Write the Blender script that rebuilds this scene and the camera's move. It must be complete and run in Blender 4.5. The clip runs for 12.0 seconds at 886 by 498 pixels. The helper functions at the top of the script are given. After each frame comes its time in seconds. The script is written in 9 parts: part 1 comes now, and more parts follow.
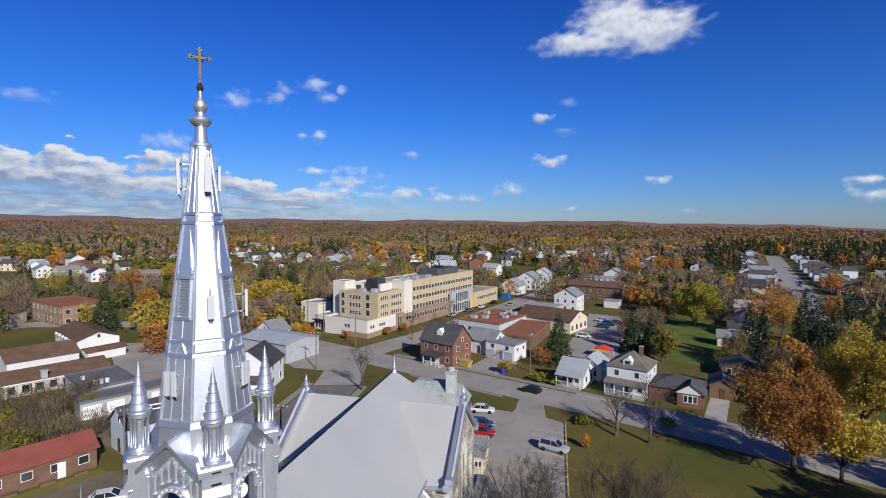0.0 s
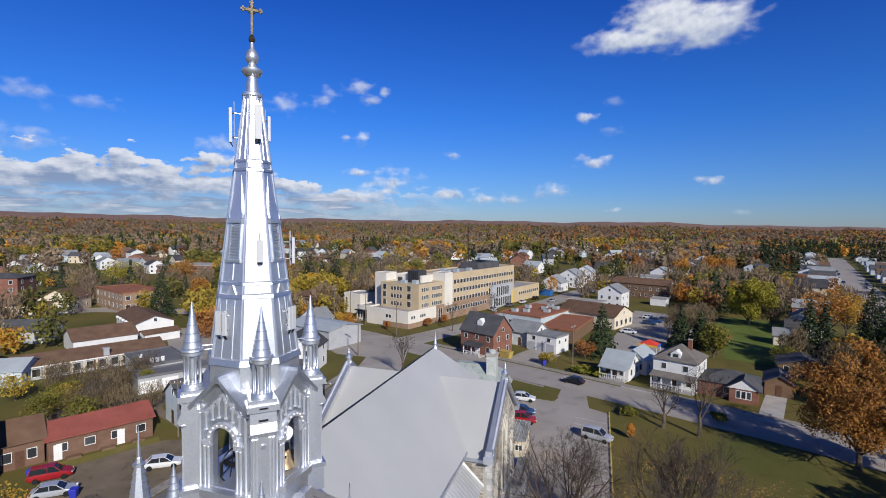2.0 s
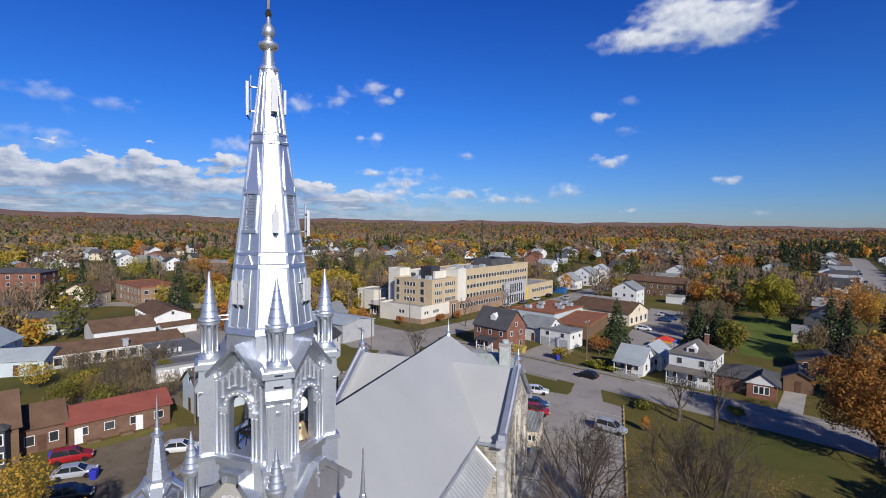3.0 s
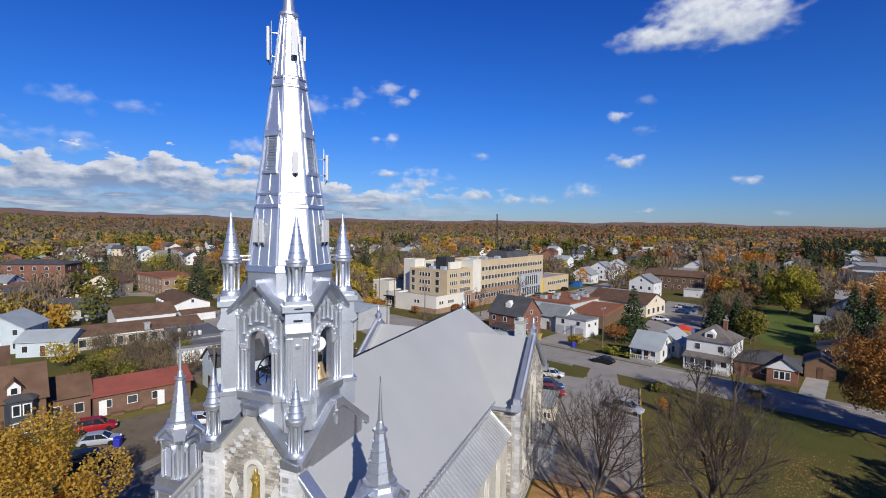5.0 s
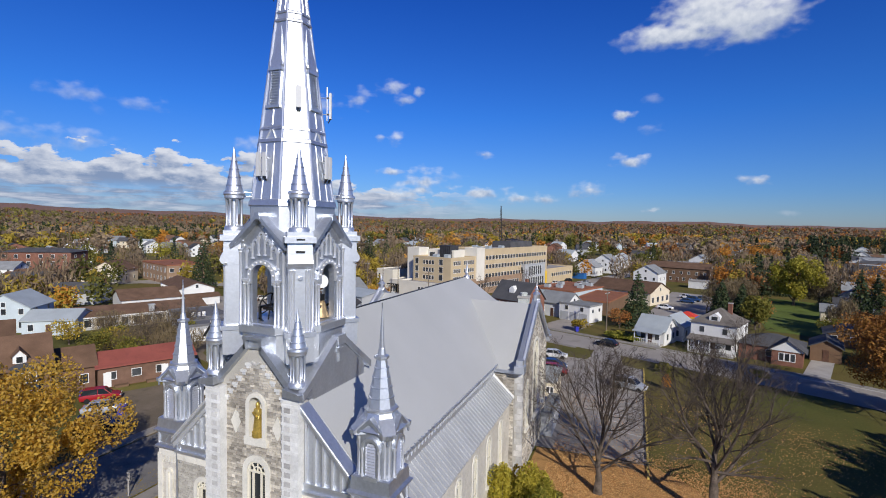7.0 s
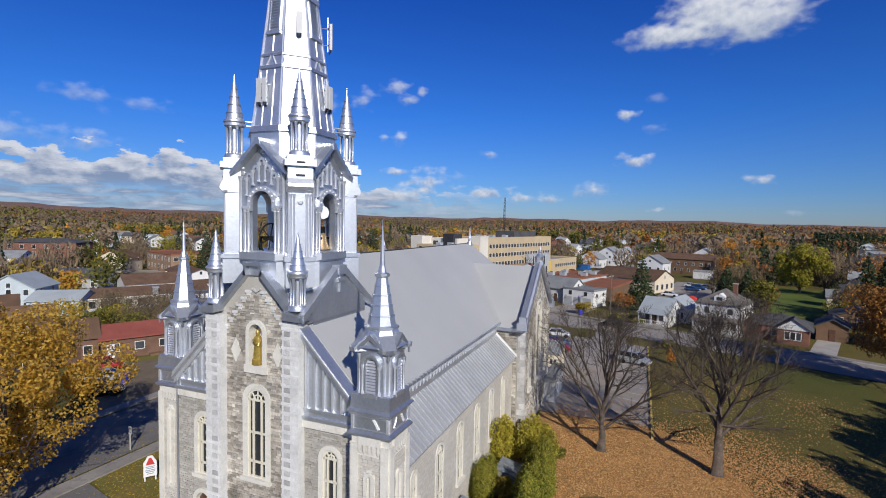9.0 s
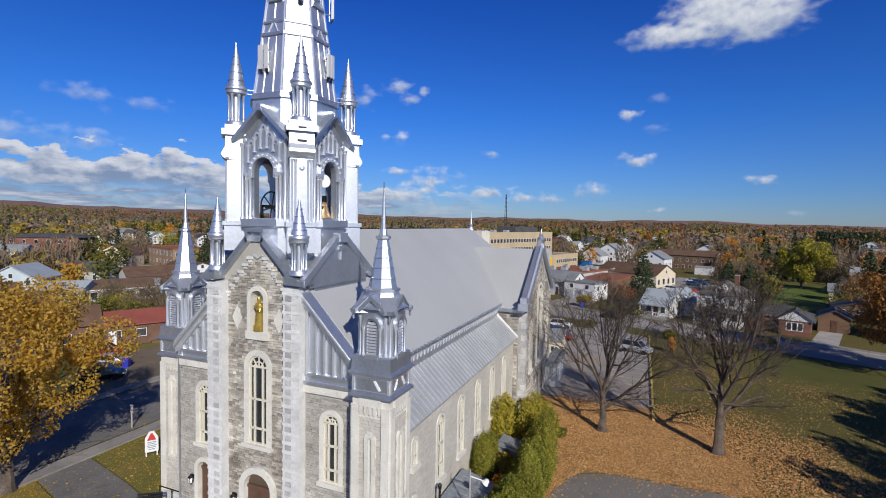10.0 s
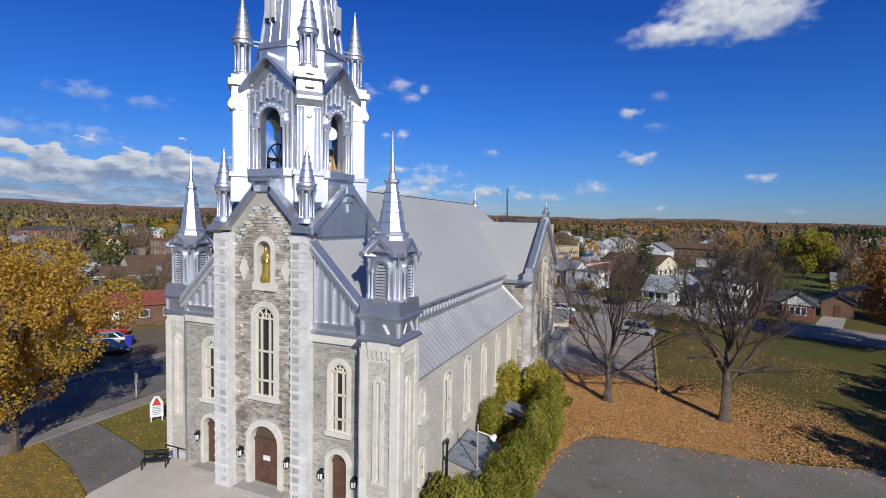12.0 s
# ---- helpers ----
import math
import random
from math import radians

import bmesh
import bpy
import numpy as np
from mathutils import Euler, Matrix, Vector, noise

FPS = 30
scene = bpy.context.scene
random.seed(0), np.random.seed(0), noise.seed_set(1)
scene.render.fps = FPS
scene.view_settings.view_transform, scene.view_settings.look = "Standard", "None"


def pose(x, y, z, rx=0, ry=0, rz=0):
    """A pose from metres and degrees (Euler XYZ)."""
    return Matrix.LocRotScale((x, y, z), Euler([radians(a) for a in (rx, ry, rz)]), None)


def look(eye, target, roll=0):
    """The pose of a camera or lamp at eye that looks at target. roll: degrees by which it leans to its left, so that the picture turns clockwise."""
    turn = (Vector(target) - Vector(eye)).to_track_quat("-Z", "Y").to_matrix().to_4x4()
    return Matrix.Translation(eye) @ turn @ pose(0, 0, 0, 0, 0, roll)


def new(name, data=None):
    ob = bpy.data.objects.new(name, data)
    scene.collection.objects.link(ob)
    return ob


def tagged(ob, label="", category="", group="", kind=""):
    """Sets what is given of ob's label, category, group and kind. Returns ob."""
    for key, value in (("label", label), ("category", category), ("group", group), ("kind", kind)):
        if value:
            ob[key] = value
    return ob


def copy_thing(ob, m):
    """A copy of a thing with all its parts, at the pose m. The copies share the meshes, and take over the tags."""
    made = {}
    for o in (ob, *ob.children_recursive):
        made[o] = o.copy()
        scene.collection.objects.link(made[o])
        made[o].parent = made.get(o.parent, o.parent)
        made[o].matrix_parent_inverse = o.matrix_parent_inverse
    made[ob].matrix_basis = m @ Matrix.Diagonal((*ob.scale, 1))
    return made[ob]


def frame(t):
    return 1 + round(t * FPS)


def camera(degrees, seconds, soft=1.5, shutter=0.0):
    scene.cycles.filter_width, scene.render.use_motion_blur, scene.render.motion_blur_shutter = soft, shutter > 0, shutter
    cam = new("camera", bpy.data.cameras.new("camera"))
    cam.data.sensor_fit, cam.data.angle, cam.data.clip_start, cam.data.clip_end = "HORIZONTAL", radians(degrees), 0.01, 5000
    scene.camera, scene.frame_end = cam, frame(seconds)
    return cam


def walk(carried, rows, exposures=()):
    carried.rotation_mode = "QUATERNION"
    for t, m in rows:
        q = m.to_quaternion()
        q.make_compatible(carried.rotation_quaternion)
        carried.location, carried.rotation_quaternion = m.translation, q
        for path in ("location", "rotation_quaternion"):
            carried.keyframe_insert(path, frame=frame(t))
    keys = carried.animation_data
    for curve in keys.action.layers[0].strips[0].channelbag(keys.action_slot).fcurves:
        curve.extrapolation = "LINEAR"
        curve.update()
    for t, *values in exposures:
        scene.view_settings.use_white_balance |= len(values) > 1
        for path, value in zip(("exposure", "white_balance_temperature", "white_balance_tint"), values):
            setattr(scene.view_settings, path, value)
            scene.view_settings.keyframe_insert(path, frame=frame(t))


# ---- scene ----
cam = camera(84.0, 12.0, 1.0)
PATH = [
    (0, (17.639, -18.94, 33.759), (17.186, -16.994, 33.659), 0.3),
    (0.5, (17.554, -18.945, 33.143), (17.059, -17.01, 33.043), 0.4),
    (1, (17.512, -18.897, 32.459), (16.984, -16.97, 32.36), 0.5),
    (1.5, (17.488, -18.893, 31.775), (16.923, -16.977, 31.676), 0.5),
    (2, (17.505, -18.935, 31.056), (16.893, -17.033, 30.958), 0.6),
    (2.5, (17.544, -19.0, 30.294), (16.901, -17.109, 30.198), 0.6),
    (3, (17.564, -19.073, 29.592), (16.901, -17.189, 29.495), 0.7),
    (5, (17.7, -19.52, 26.485), (16.98, -17.656, 26.389), 0.7),
    (5.5, (17.771, -19.613, 25.685), (17.045, -17.752, 25.589), 0.8),
    (6, (17.804, -19.63, 24.896), (17.075, -17.771, 24.797), 0.8),
    (6.5, (17.797, -19.594, 24.058), (17.066, -17.736, 23.958), 0.9),
    (7, (17.823, -19.54, 23.224), (17.088, -17.682, 23.121), 1.0),
    (9, (17.982, -19.431, 19.487), (17.233, -17.579, 19.383), 1.0),
    (9.5, (18.023, -19.452, 18.603), (17.273, -17.601, 18.499), 1.1),
    (10, (18.057, -19.512, 17.816), (17.303, -17.662, 17.711), 1.1),
    (10.5, (18.071, -19.534, 17.231), (17.316, -17.685, 17.125), 1.0),
    (11, (17.962, -19.566, 16.659), (17.206, -17.717, 16.552), 1.0),
    (11.5, (17.804, -19.563, 16.064), (17.05, -17.714, 15.953), 1.1),
    (12, (17.728, -19.621, 15.365), (16.973, -17.772, 15.254), 1.1),
]
walk(cam, [(t, look(eye, target, roll)) for t, eye, target, roll in PATH], [(0, 0.13), (3, 0.1), (5, 0.08), (7, 0.06), (9, -0.02), (12, -0.04)])

# ---- daylight ----
SUN_AZ, SUN_EL = radians(41.5), radians(29.0)
SUN_DIR = Vector((math.sin(SUN_AZ) * math.cos(SUN_EL), -math.cos(SUN_AZ) * math.cos(SUN_EL), math.sin(SUN_EL)))


# clouds as (azimuth, elevation, half width, half height) in degrees, azimuth to the right of the church's axis
CLOUDS = [(5.8, 20.7, 4.8, 2.5), (9.8, 19.7, 4.4, 1.9), (1.7, 19.2, 4.4, 1.1), (-35.3, 12.7, 2.1, 0.9), (-31.3, 13.7, 1.3, 0.9), (-27.7, 15.0, 1.8, 0.6), (-26.2, 13.9, 1.2, 0.6), (-24.8, 14.7, 0.6, 0.6),
          (-27.0, 9.6, 1.3, 0.6), (-29.0, 9.6, 0.6, 0.4), (-41.8, 8.1, 2.5, 0.8), (-40.6, 6.5, 3.3, 0.8), (-17.1, 7.9, 1.2, 0.4), (-1.2, 7.1, 2.1, 0.6), (10.6, 4.8, 1.3, 0.45), (-1.8, 11.8, 1.1, 0.6),
          (-27.6, 5.9, 1.6, 0.4), (-23.9, 4.8, 2.5, 1.2), (-26.0, 3.4, 3.2, 0.8), (-17.4, 3.6, 2.7, 0.7), (-13.2, 3.0, 2.0, 0.6), (-5.4, 4.0, 1.9, 0.8),
          (-9.9, 3.0, 1.6, 0.6), (1.2, 1.8, 0.8, 0.3), (27.5, 4.0, 1.4, 0.4), (27.9, 2.8, 2.0, 0.6), (-57.9, 11.4, 2.4, 0.7), (-52.7, 11.0, 2.0, 0.6), (-58.2, 7.2, 3.4, 1.0), (-63.5, 7.6, 2.4, 1.0)]
FAINT = [(1.0, 13.3, 1.3, 0.45), (0.7, 10.3, 1.5, 0.5), (-56.5, 10.2, 0.8, 0.5), (-20.5, 5.4, 1.6, 0.5), (13.0, 1.6, 1.0, 0.3), (-45.0, 5.4, 4.0, 0.6)]


def build_world():
    """Clear autumn sky with fair-weather cumulus and a cloud bank low in the west."""
    w = bpy.data.worlds.new("sky")
    scene.world = w
    w.use_nodes = True
    nt = w.node_tree
    N, L = nt.nodes, nt.links
    N.clear()

    def math_(op, a, b=None, c=None, clamp=False):
        n = N.new("ShaderNodeMath")
        n.operation, n.use_clamp = op, clamp
        for k, v in enumerate((a, b, c)):
            if v is None:
                continue
            if isinstance(v, (int, float)):
                n.inputs[k].default_value = v
            else:
                L.new(v, n.inputs[k])
        return n.outputs[0]

    def vec(op, a, b, out=0):
        n = N.new("ShaderNodeVectorMath")
        n.operation = op
        for k, v in enumerate((a, b)):
            if v is None:
                continue
            if isinstance(v, (tuple, list)):
                n.inputs[k].default_value = v
            elif isinstance(v, (int, float)):
                n.inputs["Scale"].default_value = v
            else:
                L.new(v, n.inputs[k])
        return n.outputs[out]

    def span(v, a, b, c, d, smooth=False):
        n = N.new("ShaderNodeMapRange")
        n.interpolation_type = "SMOOTHSTEP" if smooth else "LINEAR"
        for k, x in zip(("From Min", "From Max", "To Min", "To Max"), (a, b, c, d)):
            n.inputs[k].default_value = x
        L.new(v, n.inputs["Value"])
        return n.outputs[0]

    def mixed(fac, a, b):
        n = N.new("ShaderNodeMixRGB")
        for k, v in zip(("Fac", "Color1", "Color2"), (fac, a, b)):
            if isinstance(v, tuple):
                n.inputs[k].default_value = (*v, 1)
            else:
                L.new(v, n.inputs[k])
        return n.outputs[0]

    out, bg, sky = N.new("ShaderNodeOutputWorld"), N.new("ShaderNodeBackground"), N.new("ShaderNodeTexSky")
    sky.sky_type, sky.sun_disc = "NISHITA", False
    sky.sun_elevation, sky.sun_rotation = SUN_EL, math.pi - SUN_AZ
    sky.air_density, sky.dust_density, sky.ozone_density = 1.0, 0.2, 4.0
    tc, sep = N.new("ShaderNodeTexCoord"), N.new("ShaderNodeSeparateXYZ")
    L.new(tc.outputs["Generated"], sep.inputs[0])
    az = math_("MULTIPLY", math_("ARCTAN2", sep.outputs[0], sep.outputs[1]), 57.2958)
    el = math_("MULTIPLY", math_("ARCSINE", sep.outputs[2]), 57.2958)
    ramp = N.new("ShaderNodeValToRGB")
    el01 = span(el, 0, 90, 0, 1)
    L.new(el01, ramp.inputs[0])
    e = ramp.color_ramp.elements
    stops = SKY_TINT
    while len(e) < len(stops):
        e.new(0.5)
    for k, (p, c) in enumerate(stops):
        e[k].position, e[k].color = p, (*c, 1)
    blue = vec("MULTIPLY", sky.outputs[0], ramp.outputs[0])
    blue = vec("SCALE", blue, 0.096)
    # wind-torn edges
    co = N.new("ShaderNodeCombineXYZ")
    L.new(az, co.inputs[0])
    L.new(el, co.inputs[1])
    wob = N.new("ShaderNodeTexNoise")
    wob.inputs["Scale"].default_value, wob.inputs["Detail"].default_value, wob.inputs["Roughness"].default_value = 0.55, 4, 0.5
    L.new(vec("MULTIPLY", co.outputs[0], (1, 1.5, 0)), wob.inputs["Vector"])
    shift = vec("MULTIPLY", vec("SUBTRACT", wob.outputs["Color"], (0.5, 0.5, 0.5)), (1.3, 0.8, 0))
    pos = vec("ADD", co.outputs[0], shift)
    last = blue
    puff = N.new("ShaderNodeTexNoise")
    puff.inputs["Scale"].default_value, puff.inputs["Detail"].default_value = 1.1, 6
    L.new(co.outputs[0], puff.inputs["Vector"])
    puff_up = N.new("ShaderNodeTexNoise")
    puff_up.inputs["Scale"].default_value, puff_up.inputs["Detail"].default_value = 1.1, 6
    L.new(vec("ADD", co.outputs[0], (0.22, 0.42, 0)), puff_up.inputs["Vector"])
    fluff = math_("MULTIPLY", math_("SUBTRACT", puff.outputs[0], puff_up.outputs[0]), 1.5)
    tuft = N.new("ShaderNodeTexNoise")
    tuft.inputs["Scale"].default_value, tuft.inputs["Detail"].default_value, tuft.inputs["Roughness"].default_value = 0.6, 4, 0.42
    L.new(vec("MULTIPLY", co.outputs[0], (1, 1.7, 0)), tuft.inputs["Vector"])
    # cloud bank low in the west
    def heaps(shift):
        n = N.new("ShaderNodeTexNoise")
        n.inputs["Scale"].default_value, n.inputs["Detail"].default_value, n.inputs["Roughness"].default_value = 0.25, 8, 0.56
        L.new(vec("MULTIPLY", vec("ADD", co.outputs[0], shift), (1, 2.1, 0)), n.inputs["Vector"])
        return n.outputs[0]

    h0, h1 = heaps((0, 0, 0)), heaps((0.45, 0.62, 0))
    top = span(az, -44, -25, 6.2, 3.0)
    under = math_("ADD", math_("SUBTRACT", top, el), span(h0, 0.3, 0.7, -2.1, 2.1))
    body = span(under, -0.05, 0.45, 0, 1, True)
    bands = N.new("ShaderNodeTexNoise")
    bands.inputs["Scale"].default_value, bands.inputs["Detail"].default_value, bands.inputs["Roughness"].default_value = 0.2, 6, 0.55
    L.new(vec("MULTIPLY", co.outputs[0], (0.7, 6.0, 0)), bands.inputs["Vector"])
    west = span(az, -30, -12, 1, 0, True)
    gaps = math_("MAXIMUM", span(bands.outputs[0], 0.40, 0.56, 0.3, 1, True), span(el, 2.4, 4.0, 0, 1, True))
    foot = span(el, 0.0, 2.0, 0.45, 1, True)
    bank = math_("MULTIPLY", math_("MULTIPLY", body, west), math_("MULTIPLY", gaps, foot))
    lit = math_("ADD", math_("MULTIPLY", math_("SUBTRACT", h0, h1), 4.5), span(under, 0.1, 3.2, 0.8, 0.08), None, True)
    low = span(el, 2.0, 4.4, 0.62, 1.0, True)
    lit = math_("MULTIPLY", lit, low)
    lit = math_("MAXIMUM", lit, math_("MULTIPLY", span(bands.outputs[0], 0.5, 0.68, 0.0, 0.7, True), span(el, 2.6, 4.2, 1, 0, True)))
    bank_col = mixed(lit, (0.22, 0.29, 0.445), (0.68, 0.705, 0.77))
    last = mixed(math_("MULTIPLY", bank, 0.95), last, bank_col)
    big = CLOUDS[:3]
    for group, weight, soft, amp in ((big, 0.93, 0.75, 0.25), (CLOUDS[3:], 0.85, 1.15, 0.6), (FAINT, 0.22, 1.2, 0.6)):
        for a, h, wd, ht in group:
            rel = vec("MULTIPLY", vec("SUBTRACT", pos, (a, h, 0)), (1 / (wd * 1.15), 1 / (ht * 1.35), 0))
            d = vec("LENGTH", rel, None, 1)
            dens = math_("ADD", math_("SUBTRACT", 1.0, d), span(tuft.outputs[0], 0.25, 0.75, -amp, amp))
            m = span(dens, 0.0, soft, 0, weight * (0.42 if a < -50 else 0.55 if a < -30 and h > 7 else 0.72 if a < -24 and h > 7 else 1.0), True)
            s2 = N.new("ShaderNodeSeparateXYZ")
            L.new(rel, s2.inputs[0])
            shade = math_("ADD", span(s2.outputs[1], -0.85, 0.75, 0.0, 1.0), math_("MULTIPLY", fluff, 0.55) if group is big else fluff, None, True)
            last = mixed(m, last, mixed(shade, (0.33, 0.40, 0.54), (0.80, 0.82, 0.86)))
    L.new(last, bg.inputs["Color"])
    bg.inputs["Strength"].default_value = 1.0
    L.new(bg.outputs[0], out.inputs["Surface"])


SKY_TINT = [(0.0, (0.46, 0.58, 0.88)), (0.04, (0.33, 0.55, 0.99)), (0.133, (0.17, 0.50, 1.12)), (0.333, (0.06, 0.32, 1.06)), (0.55, (0.20, 0.31, 0.62))]
build_world()
sun_data = bpy.data.lights.new("sun", "SUN")
sun_data.energy, sun_data.angle, sun_data.color = 4.5, radians(0.53), (1.0, 0.95, 0.87)
sun_lamp = new("sun", sun_data)
sun_lamp.matrix_world = look((0, 0, 200), tuple(Vector((0, 0, 200)) - SUN_DIR))

# ---- materials ----
import mathutils
import mathutils.geometry
def mat(name, col, rough=0.7, metal=0.0, var=0.18, scale=0.6, fine=9.0, bump=0.15, col2=None, rand=0.0, isl=0.0, stain=0.0, streak=0.0):
    """Principled paint: two scales of noise in colour, fine relief, optional per-object and per-island variation."""
    m = bpy.data.materials.new(name)
    m.use_nodes = True
    nt = m.node_tree
    N, L = nt.nodes, nt.links
    bs = N["Principled BSDF"]
    geo = N.new("ShaderNodeNewGeometry")
    n1, n2 = N.new("ShaderNodeTexNoise"), N.new("ShaderNodeTexNoise")
    n1.inputs["Scale"].default_value, n1.inputs["Detail"].default_value = scale, 4
    n2.inputs["Scale"].default_value, n2.inputs["Detail"].default_value = fine, 5
    if streak:
        mp = N.new("ShaderNodeMapping")
        mp.inputs["Scale"].default_value = (1, 1, 1.0 / streak)
        L.new(geo.outputs["Position"], mp.inputs["Vector"])
        L.new(mp.outputs[0], n1.inputs["Vector"])
    else:
        L.new(geo.outputs["Position"], n1.inputs["Vector"])
    L.new(geo.outputs["Position"], n2.inputs["Vector"])
    r1 = N.new("ShaderNodeMapRange")
    r1.inputs["From Min"].default_value, r1.inputs["From Max"].default_value = 0.3, 0.7
    L.new(n1.outputs[0], r1.inputs["Value"])
    mix = N.new("ShaderNodeMixRGB")
    c2 = col2 or tuple(c * (1 - 1.6 * var) for c in col)
    mix.inputs["Color1"].default_value, mix.inputs["Color2"].default_value = (*col, 1), (*c2, 1)
    L.new(r1.outputs[0], mix.inputs["Fac"])
    last = mix.outputs[0]

    def scaled(src, lo, hi, last):
        mr = N.new("ShaderNodeMapRange")
        mr.inputs["To Min"].default_value, mr.inputs["To Max"].default_value = lo, hi
        L.new(src, mr.inputs["Value"])
        mu = N.new("ShaderNodeVectorMath")
        mu.operation = "SCALE"
        L.new(last, mu.inputs[0])
        L.new(mr.outputs[0], mu.inputs["Scale"])
        return mu.outputs[0]
    last = scaled(n2.outputs[0], 1 - 1.4 * var, 1 + 1.4 * var, last)
    if rand:
        oi = N.new("ShaderNodeObjectInfo")
        last = scaled(oi.outputs["Random"], 1 - rand, 1 + rand, last)
    if isl:
        last = scaled(geo.outputs["Random Per Island"], 1 - isl, 1 + isl, last)
    if stain:
        n3 = N.new("ShaderNodeTexNoise")
        n3.inputs["Scale"].default_value, n3.inputs["Detail"].default_value = scale * 2.7, 6
        L.new(geo.outputs["Position"], n3.inputs["Vector"])
        r3 = N.new("ShaderNodeMapRange")
        r3.inputs["From Min"].default_value, r3.inputs["From Max"].default_value = 0.55, 0.7
        r3.inputs["To Min"].default_value, r3.inputs["To Max"].default_value = 1, 1 - stain
        L.new(n3.outputs[0], r3.inputs["Value"])
        mu = N.new("ShaderNodeVectorMath")
        mu.operation = "SCALE"
        L.new(last, mu.inputs[0])
        L.new(r3.outputs[0], mu.inputs["Scale"])
        last = mu.outputs[0]
    L.new(last, bs.inputs["Base Color"])
    bs.inputs["Roughness"].default_value, bs.inputs["Metallic"].default_value = rough, metal
    if rough >= 0.84:
        bs.inputs["Specular IOR Level"].default_value = 0.15
    if bump:
        b = N.new("ShaderNodeBump")
        b.inputs["Strength"].default_value, b.inputs["Distance"].default_value = bump, 0.05
        L.new(n2.outputs[0], b.inputs["Height"])
        L.new(b.outputs[0], bs.inputs["Normal"])
    return m


def leaf_mat(name, cols, rough=0.75, glow=0.25, tree=0.0):
    """Leaves whose colour varies from clump to clump along a ramp, with a little light through them."""
    m = bpy.data.materials.new(name)
    m.use_nodes = True
    N, L = m.node_tree.nodes, m.node_tree.links
    bs = N["Principled BSDF"]
    geo, oi = N.new("ShaderNodeNewGeometry"), N.new("ShaderNodeObjectInfo")
    n1 = N.new("ShaderNodeTexNoise")
    n1.inputs["Scale"].default_value = 0.25
    L.new(geo.outputs["Position"], n1.inputs["Vector"])
    ad = N.new("ShaderNodeMath")
    ad.operation = "MULTIPLY_ADD"
    ad.inputs[1].default_value, ad.inputs[2].default_value = 0.9, -0.45
    L.new(n1.outputs[0], ad.inputs[0])
    a2 = N.new("ShaderNodeMath")
    L.new(ad.outputs[0], a2.inputs[0])
    L.new(geo.outputs["Random Per Island"], a2.inputs[1])
    if tree:
        at, mx = N.new("ShaderNodeAttribute"), N.new("ShaderNodeMix")
        at.attribute_name = "tint"
        mx.inputs[0].default_value = tree
        L.new(a2.outputs[0], mx.inputs[2])
        L.new(at.outputs["Fac"], mx.inputs[3])
        a2 = mx
    ramp = N.new("ShaderNodeValToRGB")
    e = ramp.color_ramp.elements
    while len(e) < len(cols):
        e.new(0.5)
    for i, c in enumerate(cols):
        e[i].position = i / max(1, len(cols) - 1)
        e[i].color = (*c, 1)
    L.new(a2.outputs[0], ramp.inputs[0])
    mr = N.new("ShaderNodeMapRange")
    mr.inputs["To Min"].default_value, mr.inputs["To Max"].default_value = 0.8, 1.2
    L.new(oi.outputs["Random"], mr.inputs["Value"])
    mu = N.new("ShaderNodeVectorMath")
    mu.operation = "SCALE"
    L.new(ramp.outputs[0], mu.inputs[0])
    L.new(mr.outputs[0], mu.inputs["Scale"])
    L.new(mu.outputs[0], bs.inputs["Base Color"])
    bs.inputs["Roughness"].default_value = rough
    bs.inputs["Specular IOR Level"].default_value = 0.15
    if glow:
        tr, ms = N.new("ShaderNodeBsdfTranslucent"), N.new("ShaderNodeMixShader")
        ms.inputs[0].default_value = glow
        L.new(mu.outputs[0], tr.inputs["Color"])
        L.new(bs.outputs[0], ms.inputs[1])
        L.new(tr.outputs[0], ms.inputs[2])
        L.new(ms.outputs[0], N["Material Output"].inputs["Surface"])
    return m


SILVER = mat("silver_paint", (0.67, 0.70, 0.75), 0.41, 0.82, 0.10, 0.8, 7, 0.12, streak=3.0, isl=0.06)
# darker tone: shade on belfry walls and turrets put into the colour; gutters too
SILVER_DARK = mat("silver_paint_shade_tone", (0.56, 0.595, 0.66), 0.42, 0.82, 0.14, 0.8, 7, 0.12, streak=3.0)
ROOF_GREY = mat("painted_sheet_roof", (0.41, 0.415, 0.41), 0.6, 0.0, 0.05, 0.25, 14, 0.04, streak=2.0)
ROOF_SEAM = mat("seamed_sheet_roof", (0.42, 0.43, 0.44), 0.5, 0.15, 0.10, 0.5, 10, 0.08)
STONE = mat("grey_limestone", (0.50, 0.465, 0.40), 0.92, 0, 0.24, 0.42, 7, 0.7, col2=(0.19, 0.168, 0.138), rand=0.36, isl=0.40, stain=0.3)
STONE_SIDE = mat("weathered_limestone", (0.44, 0.42, 0.375), 0.92, 0, 0.16, 0.4, 7, 0.5, col2=(0.31, 0.292, 0.255), isl=0.17, stain=0.16)
STONE_PALE = mat("pale_limestone", (0.56, 0.53, 0.47), 0.92, 0, 0.10, 0.5, 7, 0.3, col2=(0.47, 0.44, 0.385), isl=0.07, stain=0.1)
MORTAR = mat("lime_mortar", (0.46, 0.44, 0.395), 0.95, 0, 0.15, 0.7, 14, 0.3)
TRIM = mat("cream_stone_trim", (0.70, 0.675, 0.60), 0.85, 0, 0.10, 0.8, 11, 0.15, stain=0.15)
